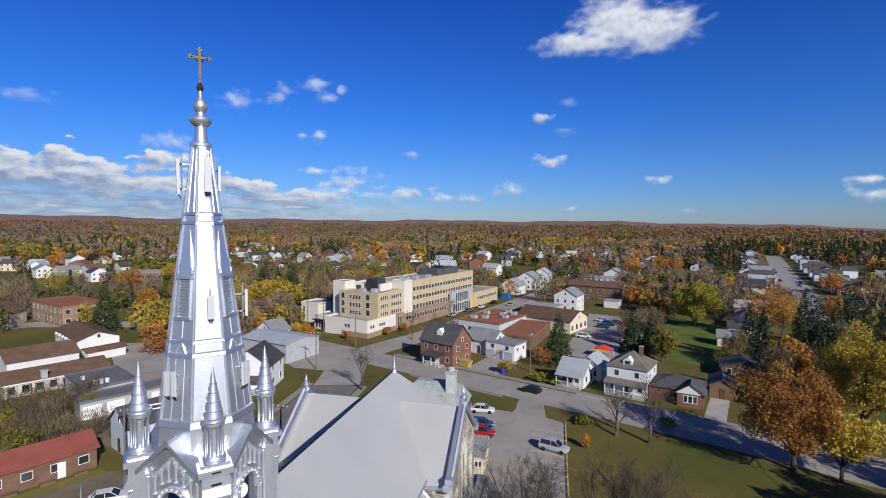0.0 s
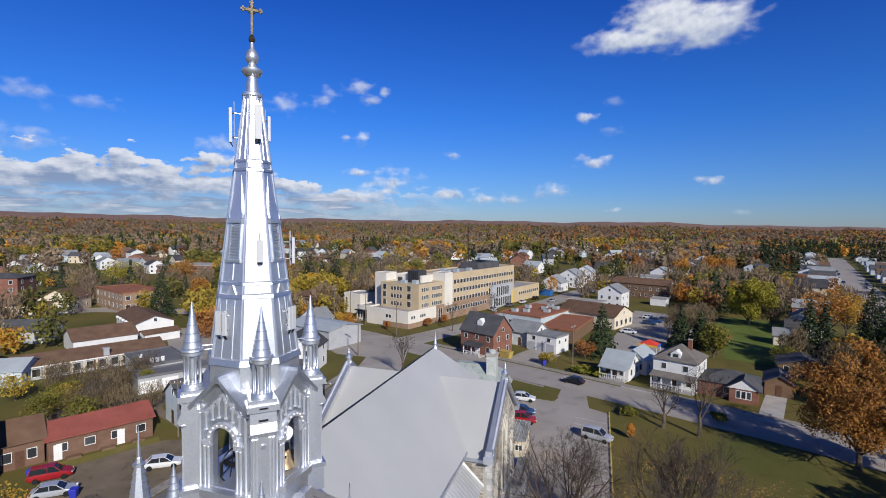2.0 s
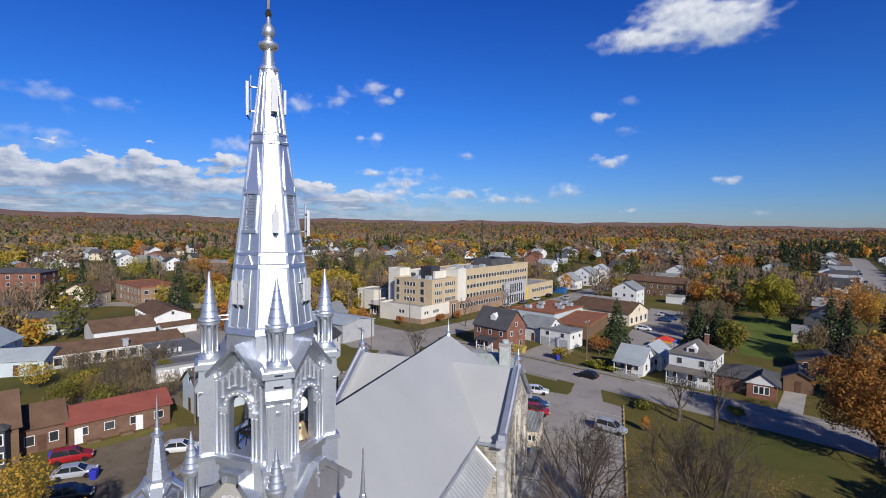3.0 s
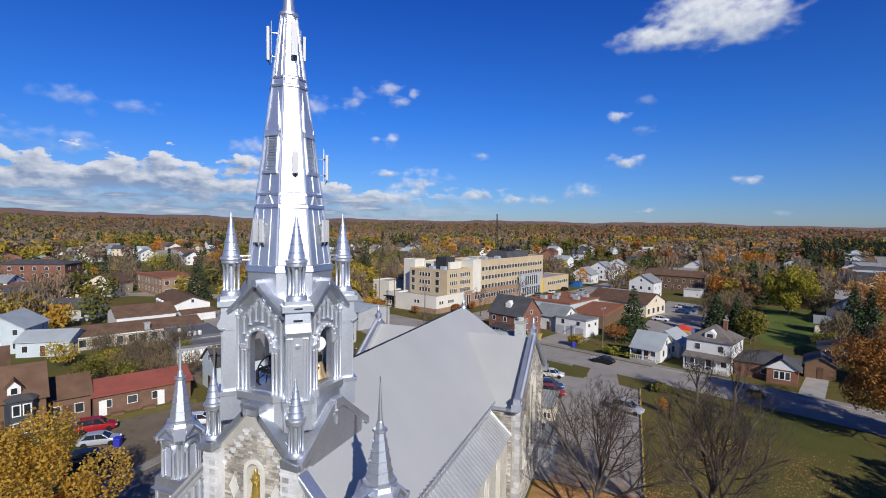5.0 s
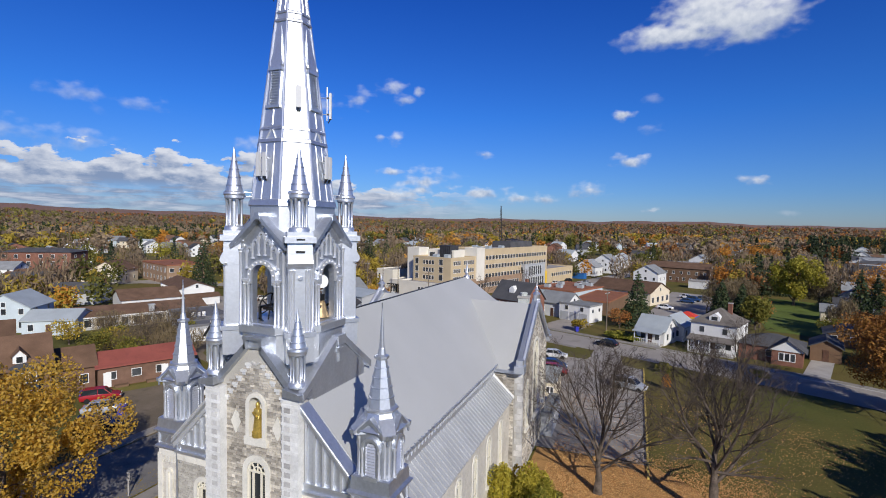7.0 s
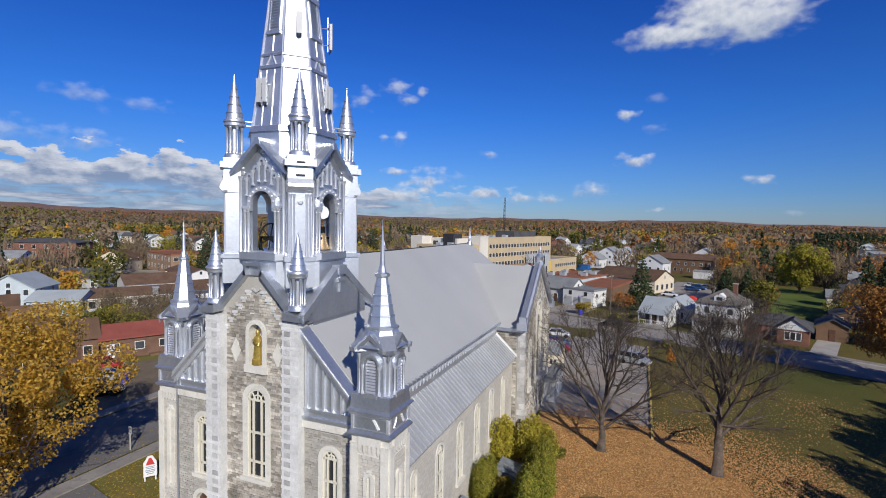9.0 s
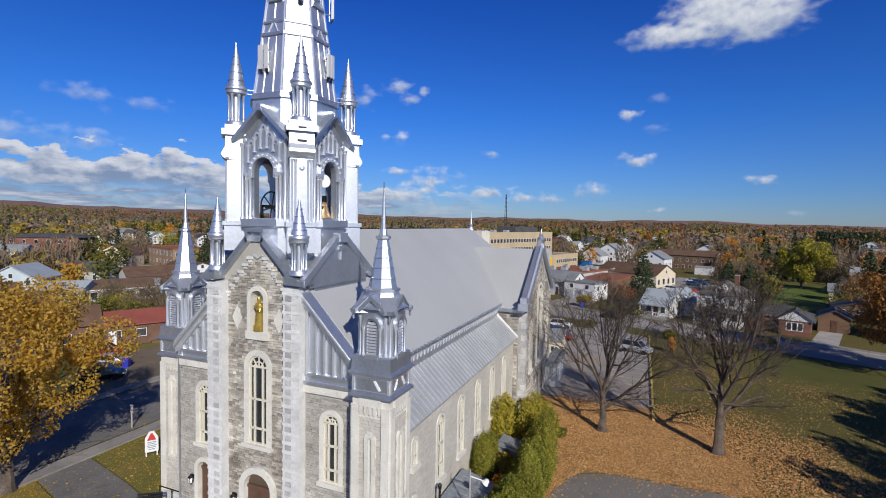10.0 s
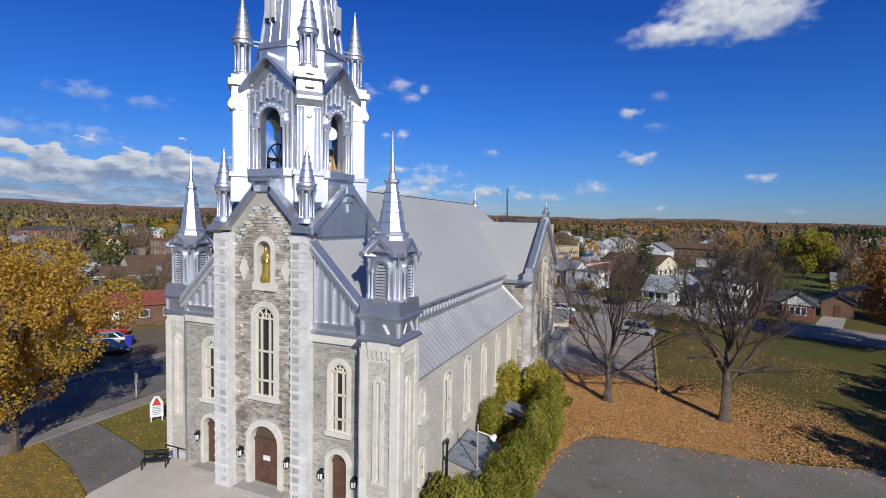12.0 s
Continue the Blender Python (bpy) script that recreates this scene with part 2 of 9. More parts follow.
QUOIN = mat("dressed_quoin", (0.70, 0.70, 0.68), 0.85, 0, 0.14, 1.2, 9, 0.25, rand=0.10)
QUOIN_DARK = mat("tooled_quoin", (0.56, 0.55, 0.53), 0.9, 0, 0.2, 1.5, 12, 0.5, rand=0.25)
# lighter tone: sunlit look of columns and mouldings put into the colour
SILVER_PALE = mat("silver_paint_lit_tone", (0.75, 0.775, 0.82), 0.42, 0.65, 0.08, 0.8, 7, 0.1)
CREAM_WOOD = mat("cream_painted_wood", (0.72, 0.68, 0.56), 0.6, 0, 0.06, 1, 12, 0.05)
GLASS_DARK = mat("dark_window_glass", (0.03, 0.035, 0.04), 0.08, 0, 0.2, 1.0, 3, 0.02)
DOOR_WOOD = mat("brown_door_wood", (0.13, 0.065, 0.04), 0.5, 0, 0.25, 2.0, 14, 0.15)
BLACK_IRON = mat("black_iron", (0.02, 0.02, 0.022), 0.5, 0.3, 0.2, 2, 10, 0.1)
GILT = mat("gilded_paint", (0.70, 0.50, 0.12), 0.35, 0.6, 0.3, 3, 10, 0.2)
WHITE_PAINT = mat("white_paint", (0.78, 0.78, 0.76), 0.6, 0, 0.06, 1, 8, 0.05)
CONCRETE = mat("concrete", (0.42, 0.40, 0.37), 0.9, 0, 0.14, 0.5, 8, 0.2)
ASPHALT = mat("asphalt", (0.35, 0.32, 0.288), 0.9, 0, 0.14, 0.12, 9, 0.2, col2=(0.275, 0.25, 0.222), stain=0.2)
OLD_ASPHALT = mat("old_asphalt", (0.20, 0.19, 0.175), 0.9, 0, 0.2, 0.3, 8, 0.4, col2=(0.14, 0.132, 0.122), stain=0.2)
PAVING = mat("worn_pavement", (0.31, 0.285, 0.25), 0.92, 0, 0.16, 0.5, 8, 0.2, stain=0.25)
TERRACE = mat("pale_terrace", (0.60, 0.555, 0.48), 0.9, 0, 0.12, 0.35, 8, 0.2, stain=0.1)
GRAVEL = mat("gravel", (0.215, 0.203, 0.183), 0.95, 0, 0.24, 0.22, 9, 0.5, col2=(0.17, 0.155, 0.132), stain=0.22)
GRASS = mat("autumn_grass", (0.082, 0.088, 0.021), 0.95, 0, 0.32, 0.06, 5, 0.5, col2=(0.145, 0.11, 0.033), stain=0.2)


# ---- geometry helpers ----
class Geo:
    """Collects vertices and faces for one mesh."""

    def __init__(self):
        self.v, self.f = [], []

    def add(self, vs, fs):
        b = len(self.v)
        self.v.extend(tuple(p) for p in vs)
        self.f.extend(tuple(b + i for i in f) for f in fs)
        return self

    def xf(self, m, start=0):
        """Move what was added since start by the matrix m."""
        self.v[start:] = [tuple(m @ Vector(p)) for p in self.v[start:]]
        return self

    def box(self, x0, y0, z0, x1, y1, z1):
        return self.hexa([(x0, y0, z0), (x1, y0, z0), (x1, y1, z0), (x0, y1, z0), (x0, y0, z1), (x1, y0, z1), (x1, y1, z1), (x0, y1, z1)])

    def hexa(self, p):
        return self.add(p, [(3, 2, 1, 0), (4, 5, 6, 7), (0, 1, 5, 4), (1, 2, 6, 5), (2, 3, 7, 6), (3, 0, 4, 7)])

    def obox(self, c, s, rz=0.0):
        """Box of size s whose base's middle is c, turned rz degrees."""
        a = radians(rz)
        ca, sa = math.cos(a), math.sin(a)
        pts = []
        for z in (0, s[2]):
            for x, y in ((-1, -1), (1, -1), (1, 1), (-1, 1)):
                px, py = x * s[0] / 2, y * s[1] / 2
                pts.append((c[0] + px * ca - py * sa, c[1] + px * sa + py * ca, c[2] + z))
        return self.hexa(pts)

    def rings(self, rings, close=(True, True)):
        """Skin a list of equally long point rings."""
        n = len(rings[0])
        vs = [p for r in rings for p in r]
        fs = [(k * n + i, k * n + (i + 1) % n, (k + 1) * n + (i + 1) % n, (k + 1) * n + i) for k in range(len(rings) - 1) for i in range(n)]
        if close[0]:
            fs.append(tuple(range(n - 1, -1, -1)))
        if close[1]:
            fs.append(tuple((len(rings) - 1) * n + i for i in range(n)))
        return self.add(vs, fs)

    def lathe(self, prof, n=12, cx=0.0, cy=0.0, phase=0.0):
        return self.rings([[(cx + r * math.cos(phase + 2 * math.pi * i / n), cy + r * math.sin(phase + 2 * math.pi * i / n), z) for i in range(n)] for r, z in prof])

    def tube(self, p, q, r0, r1, n=6):
        p, q = Vector(p), Vector(q)
        d = (q - p)
        if d.length < 1e-6:
            return self
        d.normalize()
        a = d.orthogonal().normalized()
        b = d.cross(a)
        mk = lambda c, r: [c + (a * math.cos(2 * math.pi * i / n) + b * math.sin(2 * math.pi * i / n)) * r for i in range(n)]
        return self.rings([mk(p, r0), mk(q, r1)])

    def prism(self, poly, m, depth):
        """Polygon in m's xy plane, extruded along m's z."""
        n = len(poly)
        a = [m @ Vector((x, y, 0)) for x, y in poly]
        b = [m @ Vector((x, y, depth)) for x, y in poly]
        return self.add(a + b, [tuple(range(n - 1, -1, -1)), tuple(range(n, 2 * n))] + [(i, (i + 1) % n, n + (i + 1) % n, n + i) for i in range(n)])

    def sheet(self, outer, holes, m, depth):
        """A slab with holes: outlines in m's xy plane, thickness along m's z."""
        loops = [outer] + holes
        flat = [p for l in loops for p in l]
        tris = _tess([[Vector((x, y, 0)) for x, y in l] for l in loops])
        n = len(flat)
        vs = [m @ Vector((x, y, 0)) for x, y in flat] + [m @ Vector((x, y, depth)) for x, y in flat]
        fs = [tuple(t) for t in tris] + [tuple(n + i for i in reversed(t)) for t in tris]
        k = 0
        for l in loops:
            for i in range(len(l)):
                a, b = k + i, k + (i + 1) % len(l)
                fs.append((a, b, n + b, n + a))
            k += len(l)
        return self.add(vs, fs)

    def band(self, inner, outer, m, depth):
        """A strip between two equally long open outlines, with thickness."""
        n = len(inner)
        vs = [m @ Vector((x, y, z)) for z in (0, depth) for l in (inner, outer) for x, y in l]
        fs = []
        for i in range(n - 1):
            fs += [(i, i + 1, n + i + 1, n + i), (2 * n + i, 3 * n + i, 3 * n + i + 1, 2 * n + i + 1),
                   (i, 2 * n + i, 2 * n + i + 1, i + 1), (n + i, n + i + 1, 3 * n + i + 1, 3 * n + i)]
        fs += [(0, n, 3 * n, 2 * n), (n - 1, 3 * n - 1, 4 * n - 1, 2 * n - 1)]
        return self.add(vs, fs)


def _tess(loops):
    return mathutils.geometry.tessellate_polygon(loops)


def mesh_of(name, g, material, smooth=False, fix=True):
    me = bpy.data.meshes.new(name)
    me.from_pydata(g.v, [], g.f)
    if fix and len(g.f) < 20000:
        bm = bmesh.new()
        bm.from_mesh(me)
        bmesh.ops.recalc_face_normals(bm, faces=bm.faces)
        bm.to_mesh(me)
        bm.free()
    for mm in (material if isinstance(material, (list, tuple)) else [material]):
        me.materials.append(mm)
    if smooth:
        me.polygons.foreach_set("use_smooth", [True] * len(me.polygons))
        me.set_sharp_from_angle(angle=radians(40))
    me.update()
    return me


def thing(name, label, category, at=(0, 0, 0), rz=0.0, group="", kind=""):
    ob = new(name)
    ob.empty_display_size = 0.3
    ob.matrix_basis = pose(*at, 0, 0, rz)
    return tagged(ob, label, category, group, kind)


def part(name, g, material, parent, label="", smooth=False):
    ob = new(name, g if isinstance(g, bpy.types.Mesh) else mesh_of(name, g, material, smooth))
    ob.parent = parent
    if label:
        ob["label"] = label
    return ob


def solid(name, g, material, label, category="", kind="", group="", smooth=False):
    return tagged(new(name, mesh_of(name, g, material, smooth)), label, category, group, kind)


def frame_xz(x, y, z, rz=0.0):
    """Local x along the wall, local y up, local z out of the wall (towards -y for rz 0)."""
    return pose(x, y, z, 90, 0, rz)


def arch(cx, half, zb, zs, n=10, rise=None):
    """Outline of a round-headed opening, from the lower left round to the lower right."""
    rise = half if rise is None else rise
    return [(cx - half, zb)] + [(cx - half * math.cos(math.pi * i / n), zs + rise * math.sin(math.pi * i / n)) for i in range(n + 1)] + [(cx + half, zb)]

# ---- ground ----
def ground_z(x, y):
    """Level ground that rises a little to the church."""
    d = math.hypot(max(abs(x - 3) - 22, 0), max(abs(y - 12) - 22, 0))
    k = max(0.0, 1 - d / 22)
    return 0.65 * k * k * (3 - 2 * k) - 0.02


def build_ground():
    g = Geo()
    xs = [-4600, -2500, -1200, -600, -300, -160, -100] + list(range(-70, 71, 4)) + [85, 110, 160, 300, 600, 1200, 2500, 4600]
    ys = [-4600, -1500, -400, -150, -90, -60] + list(range(-40, 101, 4)) + [120, 160, 220, 320, 600, 1000, 1600, 2400, 3200, 4600]
    g.v = [(x, y, ground_z(x, y)) for y in ys for x in xs]
    n = len(xs)
    g.f = [(j * n + i, j * n + i + 1, (j + 1) * n + i + 1, (j + 1) * n + i) for j in range(len(ys) - 1) for i in range(n - 1)]
    return tagged(new("ground", mesh_of("ground", g, GRASS, True)), "autumn grass and leaf-strewn ground", "ground", kind="structure")


ground = build_ground()


def drape(name, poly, material, lift, label, category, cell=3.0, kind="structure", thick=0.0):
    """A surface laid over the ground inside a convex or simple outline, cut into cells so that it follows the rise."""
    bm = bmesh.new()
    f = bm.faces.new([bm.verts.new((x, y, 0)) for x, y in poly])
    xs, ys = [p[0] for p in poly], [p[1] for p in poly]
    for lo, hi, ax in ((min(xs), max(xs), 0), (min(ys), max(ys), 1)):
        lo2, hi2 = max(lo, -60), min(hi, 90)
        c = lo2
        while c < hi2:
            no = (1, 0, 0) if ax == 0 else (0, 1, 0)
            bmesh.ops.bisect_plane(bm, geom=bm.verts[:] + bm.edges[:] + bm.faces[:], plane_co=(c, c, 0), plane_no=no)
            c += cell
    bm.normal_update()
    for v in bm.verts:
        v.co.z = ground_z(v.co.x, v.co.y) + lift
    if thick:
        r = bmesh.ops.extrude_face_region(bm, geom=bm.faces[:])
        for v in r["geom"]:
            if isinstance(v, bmesh.types.BMVert):
                v.co.z -= thick
    bmesh.ops.recalc_face_normals(bm, faces=bm.faces)
    me = bpy.data.meshes.new(name)
    bm.to_mesh(me)
    bm.free()
    me.materials.append(material)
    return tagged(new(name, me), label, category, kind=kind)


def strip(pts, w0, w1):
    """Outline between offsets w0 and w1 to the left of a polyline."""
    def off(w):
        out = []
        for i, p in enumerate(pts):
            a, b = Vector(pts[max(i - 1, 0)]), Vector(pts[min(i + 1, len(pts) - 1)])
            d = (b - a).normalized()
            out.append((p[0] - d.y * w, p[1] + d.x * w))
        return out
    return off(w0) + off(w1)[::-1]


STREET_A = [(220, -22), (60, 58.6), (44, 66.8), (25, 75.0), (-25, 95.5), (-60, 110)]
STREET_BC = [(-24.4, -120), (-24.4, 40), (-27, 75), (-33, 97), (-18, 132), (6, 212), (45, 335), (75, 430)]
drape("road", strip(STREET_A, -4.6, 4.6), ASPHALT, 0.03, "grey asphalt street", "road")
drape("road", strip(STREET_BC[:3], -4.8, 4.8), OLD_ASPHALT, 0.034, "dark worn asphalt side street", "road")
drape("road", strip(STREET_BC[2:], -4.8, 4.8), ASPHALT, 0.035, "grey asphalt side street", "road")
for st, a, b in (([(9.5, 81.3), (-12, 90.2)], 5.0, 5.6), (STREET_A[:5], -6.6, -5.2), (STREET_BC[:3], -6.6, -5.2), (STREET_BC[:3], 6.6, 5.2)):
    drape("pavement", strip(st, a, b), PAVING, 0.14, "pale concrete pavement with a kerb", "pavement", thick=0.2)
drape("car_park", [(2.5, 30), (19.4, 30), (19.4, 66.0), (16.2, 67.6), (15.6, 74.0), (10.9, 75.8), (10.6, 71.2), (2.0, 75.0)], ASPHALT, 0.02, "grey asphalt car park beside the church", "car park")
drape("gravel_yard", [(13.3, -40), (60, -40), (60, 30), (40, 21.5), (32, 18.2), (28, 16.8), (25, 16.1), (21.8, 16.0), (17.7, 15.9), (15.9, 15.6), (14.8, 15.1), (13.9, 14.1), (13.3, 12.5), (12.95, 10), (12.85, 8), (12.7, 5)], GRAVEL, 0.02, "grey gravel yard", "gravel")

# ---- church ----
rnd = random.Random(5)
church = thing("church", "grey limestone church with silver-painted metal steeple and grey sheet roof", "church")
TX, TY = 0.0, 2.75          # tower axis
GZ = 0.9                    # ground at the walls


def hole_span(shape, z0, z1):
    """Half width of a round-headed opening over a course from z0 to z1, or 0 clear of it."""
    cx, half, zb, zt = shape
    if z1 <= zb or z0 >= zt:
        return 0.0
    zs = zt - half
    return half if z0 <= zs else half * math.sqrt(max(0.0, 1 - ((z0 - zs) / half) ** 2)) + 0.02


def lay_stones(m, u0, u1, z0, top, holes, seed, rows=(0.10, 0.17), widths=(0.18, 0.46)):
    """Coursed rubble: boxes (u, z, w, h, proud) on a wall, cut at the openings and under the line top(u)."""
    r = random.Random(seed)
    out, z = [], z0
    while True:
        h = r.uniform(*rows)
        if z + h > max(top(u0), top(u1), top((u0 + u1) / 2)):
            break
        runs = [(u0, u1)]
        for s in holes:
            k = hole_span(s, z, z + h)
            if k > 0:
                runs = [q for a, b in runs for q in ((a, min(b, s[0] - k)), (max(a, s[0] + k), b)) if q[1] - q[0] > 0.06]
        for a, b in runs:
            u = a
            while u < b - 0.02:
                w = r.uniform(*widths)
                if u + w > b - 0.12:
                    w = b - u
                if z + h < min(top(u), top(u + w)):
                    out.append((u + w / 2, z + h / 2, w - 0.022, h - 0.022, r.uniform(0.012, 0.05)))
                u += w
        z += h
    return out


def stone_mass(name, m, stones, parent, material=None):
    g = Geo()
    for u, z, w, h, d in stones:
        k = len(g.v)
        g.box(u - w / 2, z - h / 2, -0.05, u + w / 2, z + h / 2, d)
        g.xf(m, k)
    return tagged(part(name, g, material or STONE, parent), kind="stuff")


def arched_window(parent, m, cx, zb, zt, half, trim=0.2, bars=(0.35, 0.72), sill=True, rise=None):
    """Round-headed window: surround > sill, frame, two lights of glass. zb..zt and half are the surround's outside."""
    rise = half if rise is None else rise
    zs = zt - rise
    hi = half - trim
    g = Geo().band(arch(cx, hi, zb + 0.15, zs, 12, rise - trim), arch(cx, half, zb + 0.15, zs, 12, rise), m @ pose(0, 0, -0.32), 0.39)
    w = part("window", g, TRIM, parent, "round-headed window with cream stone surround")
    if sill:
        k = Geo().box(cx - half - 0.06, zb, -0.1, cx + half + 0.06, zb + 0.2, 0.2)
        part("sill", k.xf(m), TRIM, w)
    f = Geo().band(arch(cx, hi - 0.09, zb + 0.15, zs, 12, rise - trim - 0.09), arch(cx, hi, zb + 0.15, zs, 12, rise - trim), m @ pose(0, 0, -0.1), 0.1)
    top = zs + (rise - trim)
    k = len(f.v)
    for q in (-0.44 * hi, 0.44 * hi):
        f.box(cx + q - 0.045, zb + 0.15, -0.09, cx + q + 0.045, zs, 0.0)
    for q in range(8):
        a, b = math.pi * q / 8, math.pi * (q + 1) / 8
        f.tube((cx - 0.46 * hi * math.cos(a), zs + 0.46 * (rise - trim) * math.sin(a), -0.05), (cx - 0.46 * hi * math.cos(b), zs + 0.46 * (rise - trim) * math.sin(b), -0.05), 0.035, 0.035, 5)
    for b in bars:
        z = zb + (zs - zb) * b
        f.box(cx - hi, z - 0.045, -0.09, cx + hi, z + 0.045, 0.0)
    f.box(cx - hi, zs - 0.04, -0.09, cx + hi, zs + 0.04, 0.0)
    f.box(cx - hi, zb + 0.15, -0.1, cx + hi, zb + 0.26, 0.02)
    for a in (-0.75, 0.0, 0.75):
        f.hexa([(cx + math.sin(a) * hi * .3 - .02, zs, -.09), (cx + math.sin(a) * hi * .3 + .02, zs, -.09), (cx + math.sin(a) * hi * .3 + .02, zs, -.02), (cx + math.sin(a) * hi * .3 - .02, zs, -.02),
                (cx + math.sin(a) * hi * .95 - .02, zs + math.cos(a) * (rise - trim) * .95, -.09), (cx + math.sin(a) * hi * .95 + .02, zs + math.cos(a) * (rise - trim) * .95, -.09),
                (cx + math.sin(a) * hi * .95 + .02, zs + math.cos(a) * (rise - trim) * .95, -.02), (cx + math.sin(a) * hi * .95 - .02, zs + math.cos(a) * (rise - trim) * .95, -.02)])
    f.xf(m, k)
    part("frame", f, CREAM_WOOD, w)
    part("pane", Geo().prism(arch(cx, hi, zb + 0.15, zs, 12, rise - trim), m @ pose(0, 0, -0.13), 0.03), GLASS_DARK, w)
    return w


def opening(cx, zb, zt, half, trim=0.2):
    return arch(cx, half - trim + 0.01, zb + 0.14, zt - half, 12, half - trim + 0.01)


def lantern(m, x, z):
    t = thing("wall_lantern", "white wall lantern beside the church door", "lamp", group="lanterns at the church doors")
    t.matrix_basis = m @ pose(x, z, 0, -90, 0, 0)
    part("bracket", Geo().box(-0.05, -0.16, 0.12, 0.05, 0.0, 0.2).box(-0.12, -0.04, -0.1, 0.12, 0.0, 0.42), BLACK_IRON, t)
    part("glass", Geo().lathe([(0.1, -0.02), (0.13, 0.02), (0.14, 0.28)], 6, 0, -0.2), WHITE_PAINT, t)
    part("cap", Geo().lathe([(0.17, 0.28), (0.16, 0.32), (0.05, 0.42), (0.02, 0.5)], 6, 0, -0.2), BLACK_IRON, t)
    part("base", Geo().lathe([(0.03, -0.14), (0.08, -0.06), (0.11, -0.02)], 6, 0, -0.2), BLACK_IRON, t)
    for i in range(6):
        a = math.pi * i / 3
        part("cage_bar", Geo().box(0.135 * math.cos(a) - 0.012, -0.2 + 0.135 * math.sin(a) - 0.012, 0, 0.135 * math.cos(a) + 0.012, -0.2 + 0.135 * math.sin(a) + 0.012, 0.28), BLACK_IRON, t)
    return t


def church_door(parent, m, cx, zb, zt, half, trim, leaves):
    zs = zt - half
    hi = half - trim
    d = part("door_surround", Geo().band(arch(cx, hi, zb, zs, 12, hi), arch(cx, half, zb, zs, 12, half), m @ pose(0, 0, -0.5), 0.64), TRIM, parent, "cream stone arched door surround")
    step = 2 * hi / leaves
    for i in range(leaves):
        x0 = cx - hi + i * step
        g = Geo().box(x0 + 0.01, zb, -0.26, x0 + step - 0.01, zs, -0.18)
        for z0, z1 in ((0.12, 0.42), (0.5, 0.95)):
            g.box(x0 + 0.12, zb + (zs - zb) * z0, -0.18, x0 + step - 0.12, zb + (zs - zb) * z1, -0.15)
        part("door_leaf", g.xf(m), DOOR_WOOD, d, "brown wooden door leaf")
    part("transom_bar", Geo().box(cx - hi, zs - 0.1, -0.26, cx + hi, zs + 0.08, -0.12).xf(m), DOOR_WOOD, d)
    part("fanlight", Geo().prism(arch(cx, hi, zs, zs + 0.02, 12, hi - 0.02), m @ pose(0, 0, -0.26), 0.05), mat("brown_fanlight_glass", (0.11, 0.075, 0.05), 0.15, 0, 0.2), d)
    if leaves == 2:
        part("notice", Geo().box(cx - 0.02 - 0.25, zb + 1.25, -0.17, cx + 0.18, zb + 1.5, -0.13).xf(m), WHITE_PAINT, d, "white paper notice")
    return d


# front: middle bay
MF = frame_xz(0, 0, 0)
mid_top = lambda u: min(15.75, 16.55 - max(0.0, abs(u) - 0.3) * 1.04)
DOOR_C, WIN_C, NICHE = (0, 1.55, 5.0, 1.2), (0, 6.0, 11.15, 0.9), (0, 11.7, 14.45, 0.64)
holes = [arch(0, 0.88, 1.5, 3.8, 12, 0.88), opening(*WIN_C), arch(0, 0.44, 12.08, 13.8, 10, 0.44)]
front = part("front_wall", Geo().sheet([(-2.9, GZ - 0.6), (2.9, GZ - 0.6), (2.9, 14.7), (2.35, 14.9), (0.45, 16.85), (-0.45, 16.85), (-2.35, 14.9), (-2.9, 14.7)], holes, MF @ pose(0, 0, -0.6), 0.6), MORTAR, church, "grey limestone front gable wall")
church_door(church, MF, 0, 1.5, 5.0, 1.2, 0.33, 2)
arched_window(church, MF, 0, 6.0, 11.15, 0.9, 0.3, (0.24, 0.6))
lantern(MF, -1.55, 2.9)
lantern(MF, 1.5, 2.9)
g = Geo().band(arch(0, 0.42, 12.1, 13.8, 10, 0.42), arch(0, 0.64, 12.1, 13.8, 10, 0.64), MF @ pose(0, 0, -0.5), 0.62)
g.box(-0.72, -0.15, 11.7, 0.72, 0.15, 12.12)
niche = part("niche", g, TRIM, church, "cream stone niche")
part("niche_back", Geo().box(-0.5, 0.5, 12.0, 0.5, 0.56, 14.3), TRIM, niche)
for s in (-1, 1):
    part("diamond_panel", Geo().prism([(0, -0.65), (0.33, 0), (0, 0.65), (-0.33, 0)], MF @ pose(1.35 * s, 12.75, -0.02), 0.07), TRIM, church)
g = Geo().rings([[(0.3 * math.cos(a * math.pi / 4), 0.06 + 0.26 * math.sin(a * math.pi / 4), z) for a in range(8)] for z in (12.12, 12.42)])
for w, d, ox, z in ((0.27, 0.2, 0.0, 12.42), (0.25, 0.19, 0.02, 12.8), (0.2, 0.16, 0.03, 13.15), (0.25, 0.17, 0.01, 13.42), (0.23, 0.14, 0.0, 13.55), (0.08, 0.08, 0.0, 13.62), (0.105, 0.11, 0.0, 13.72), (0.1, 0.11, 0.0, 13.84), (0.03, 0.03, 0.0, 13.93)):
    g.v += [(ox + w * math.cos(a * math.pi / 6) * (1 + 0.06 * math.sin(a * 2.6)), 0.06 + d * math.sin(a * math.pi / 6), z) for a in range(12)]
k = 16
g.f += [(k + 12 * j + i, k + 12 * j + (i + 1) % 12, k + 12 * (j + 1) + (i + 1) % 12, k + 12 * (j + 1) + i) for j in range(8) for i in range(12)]
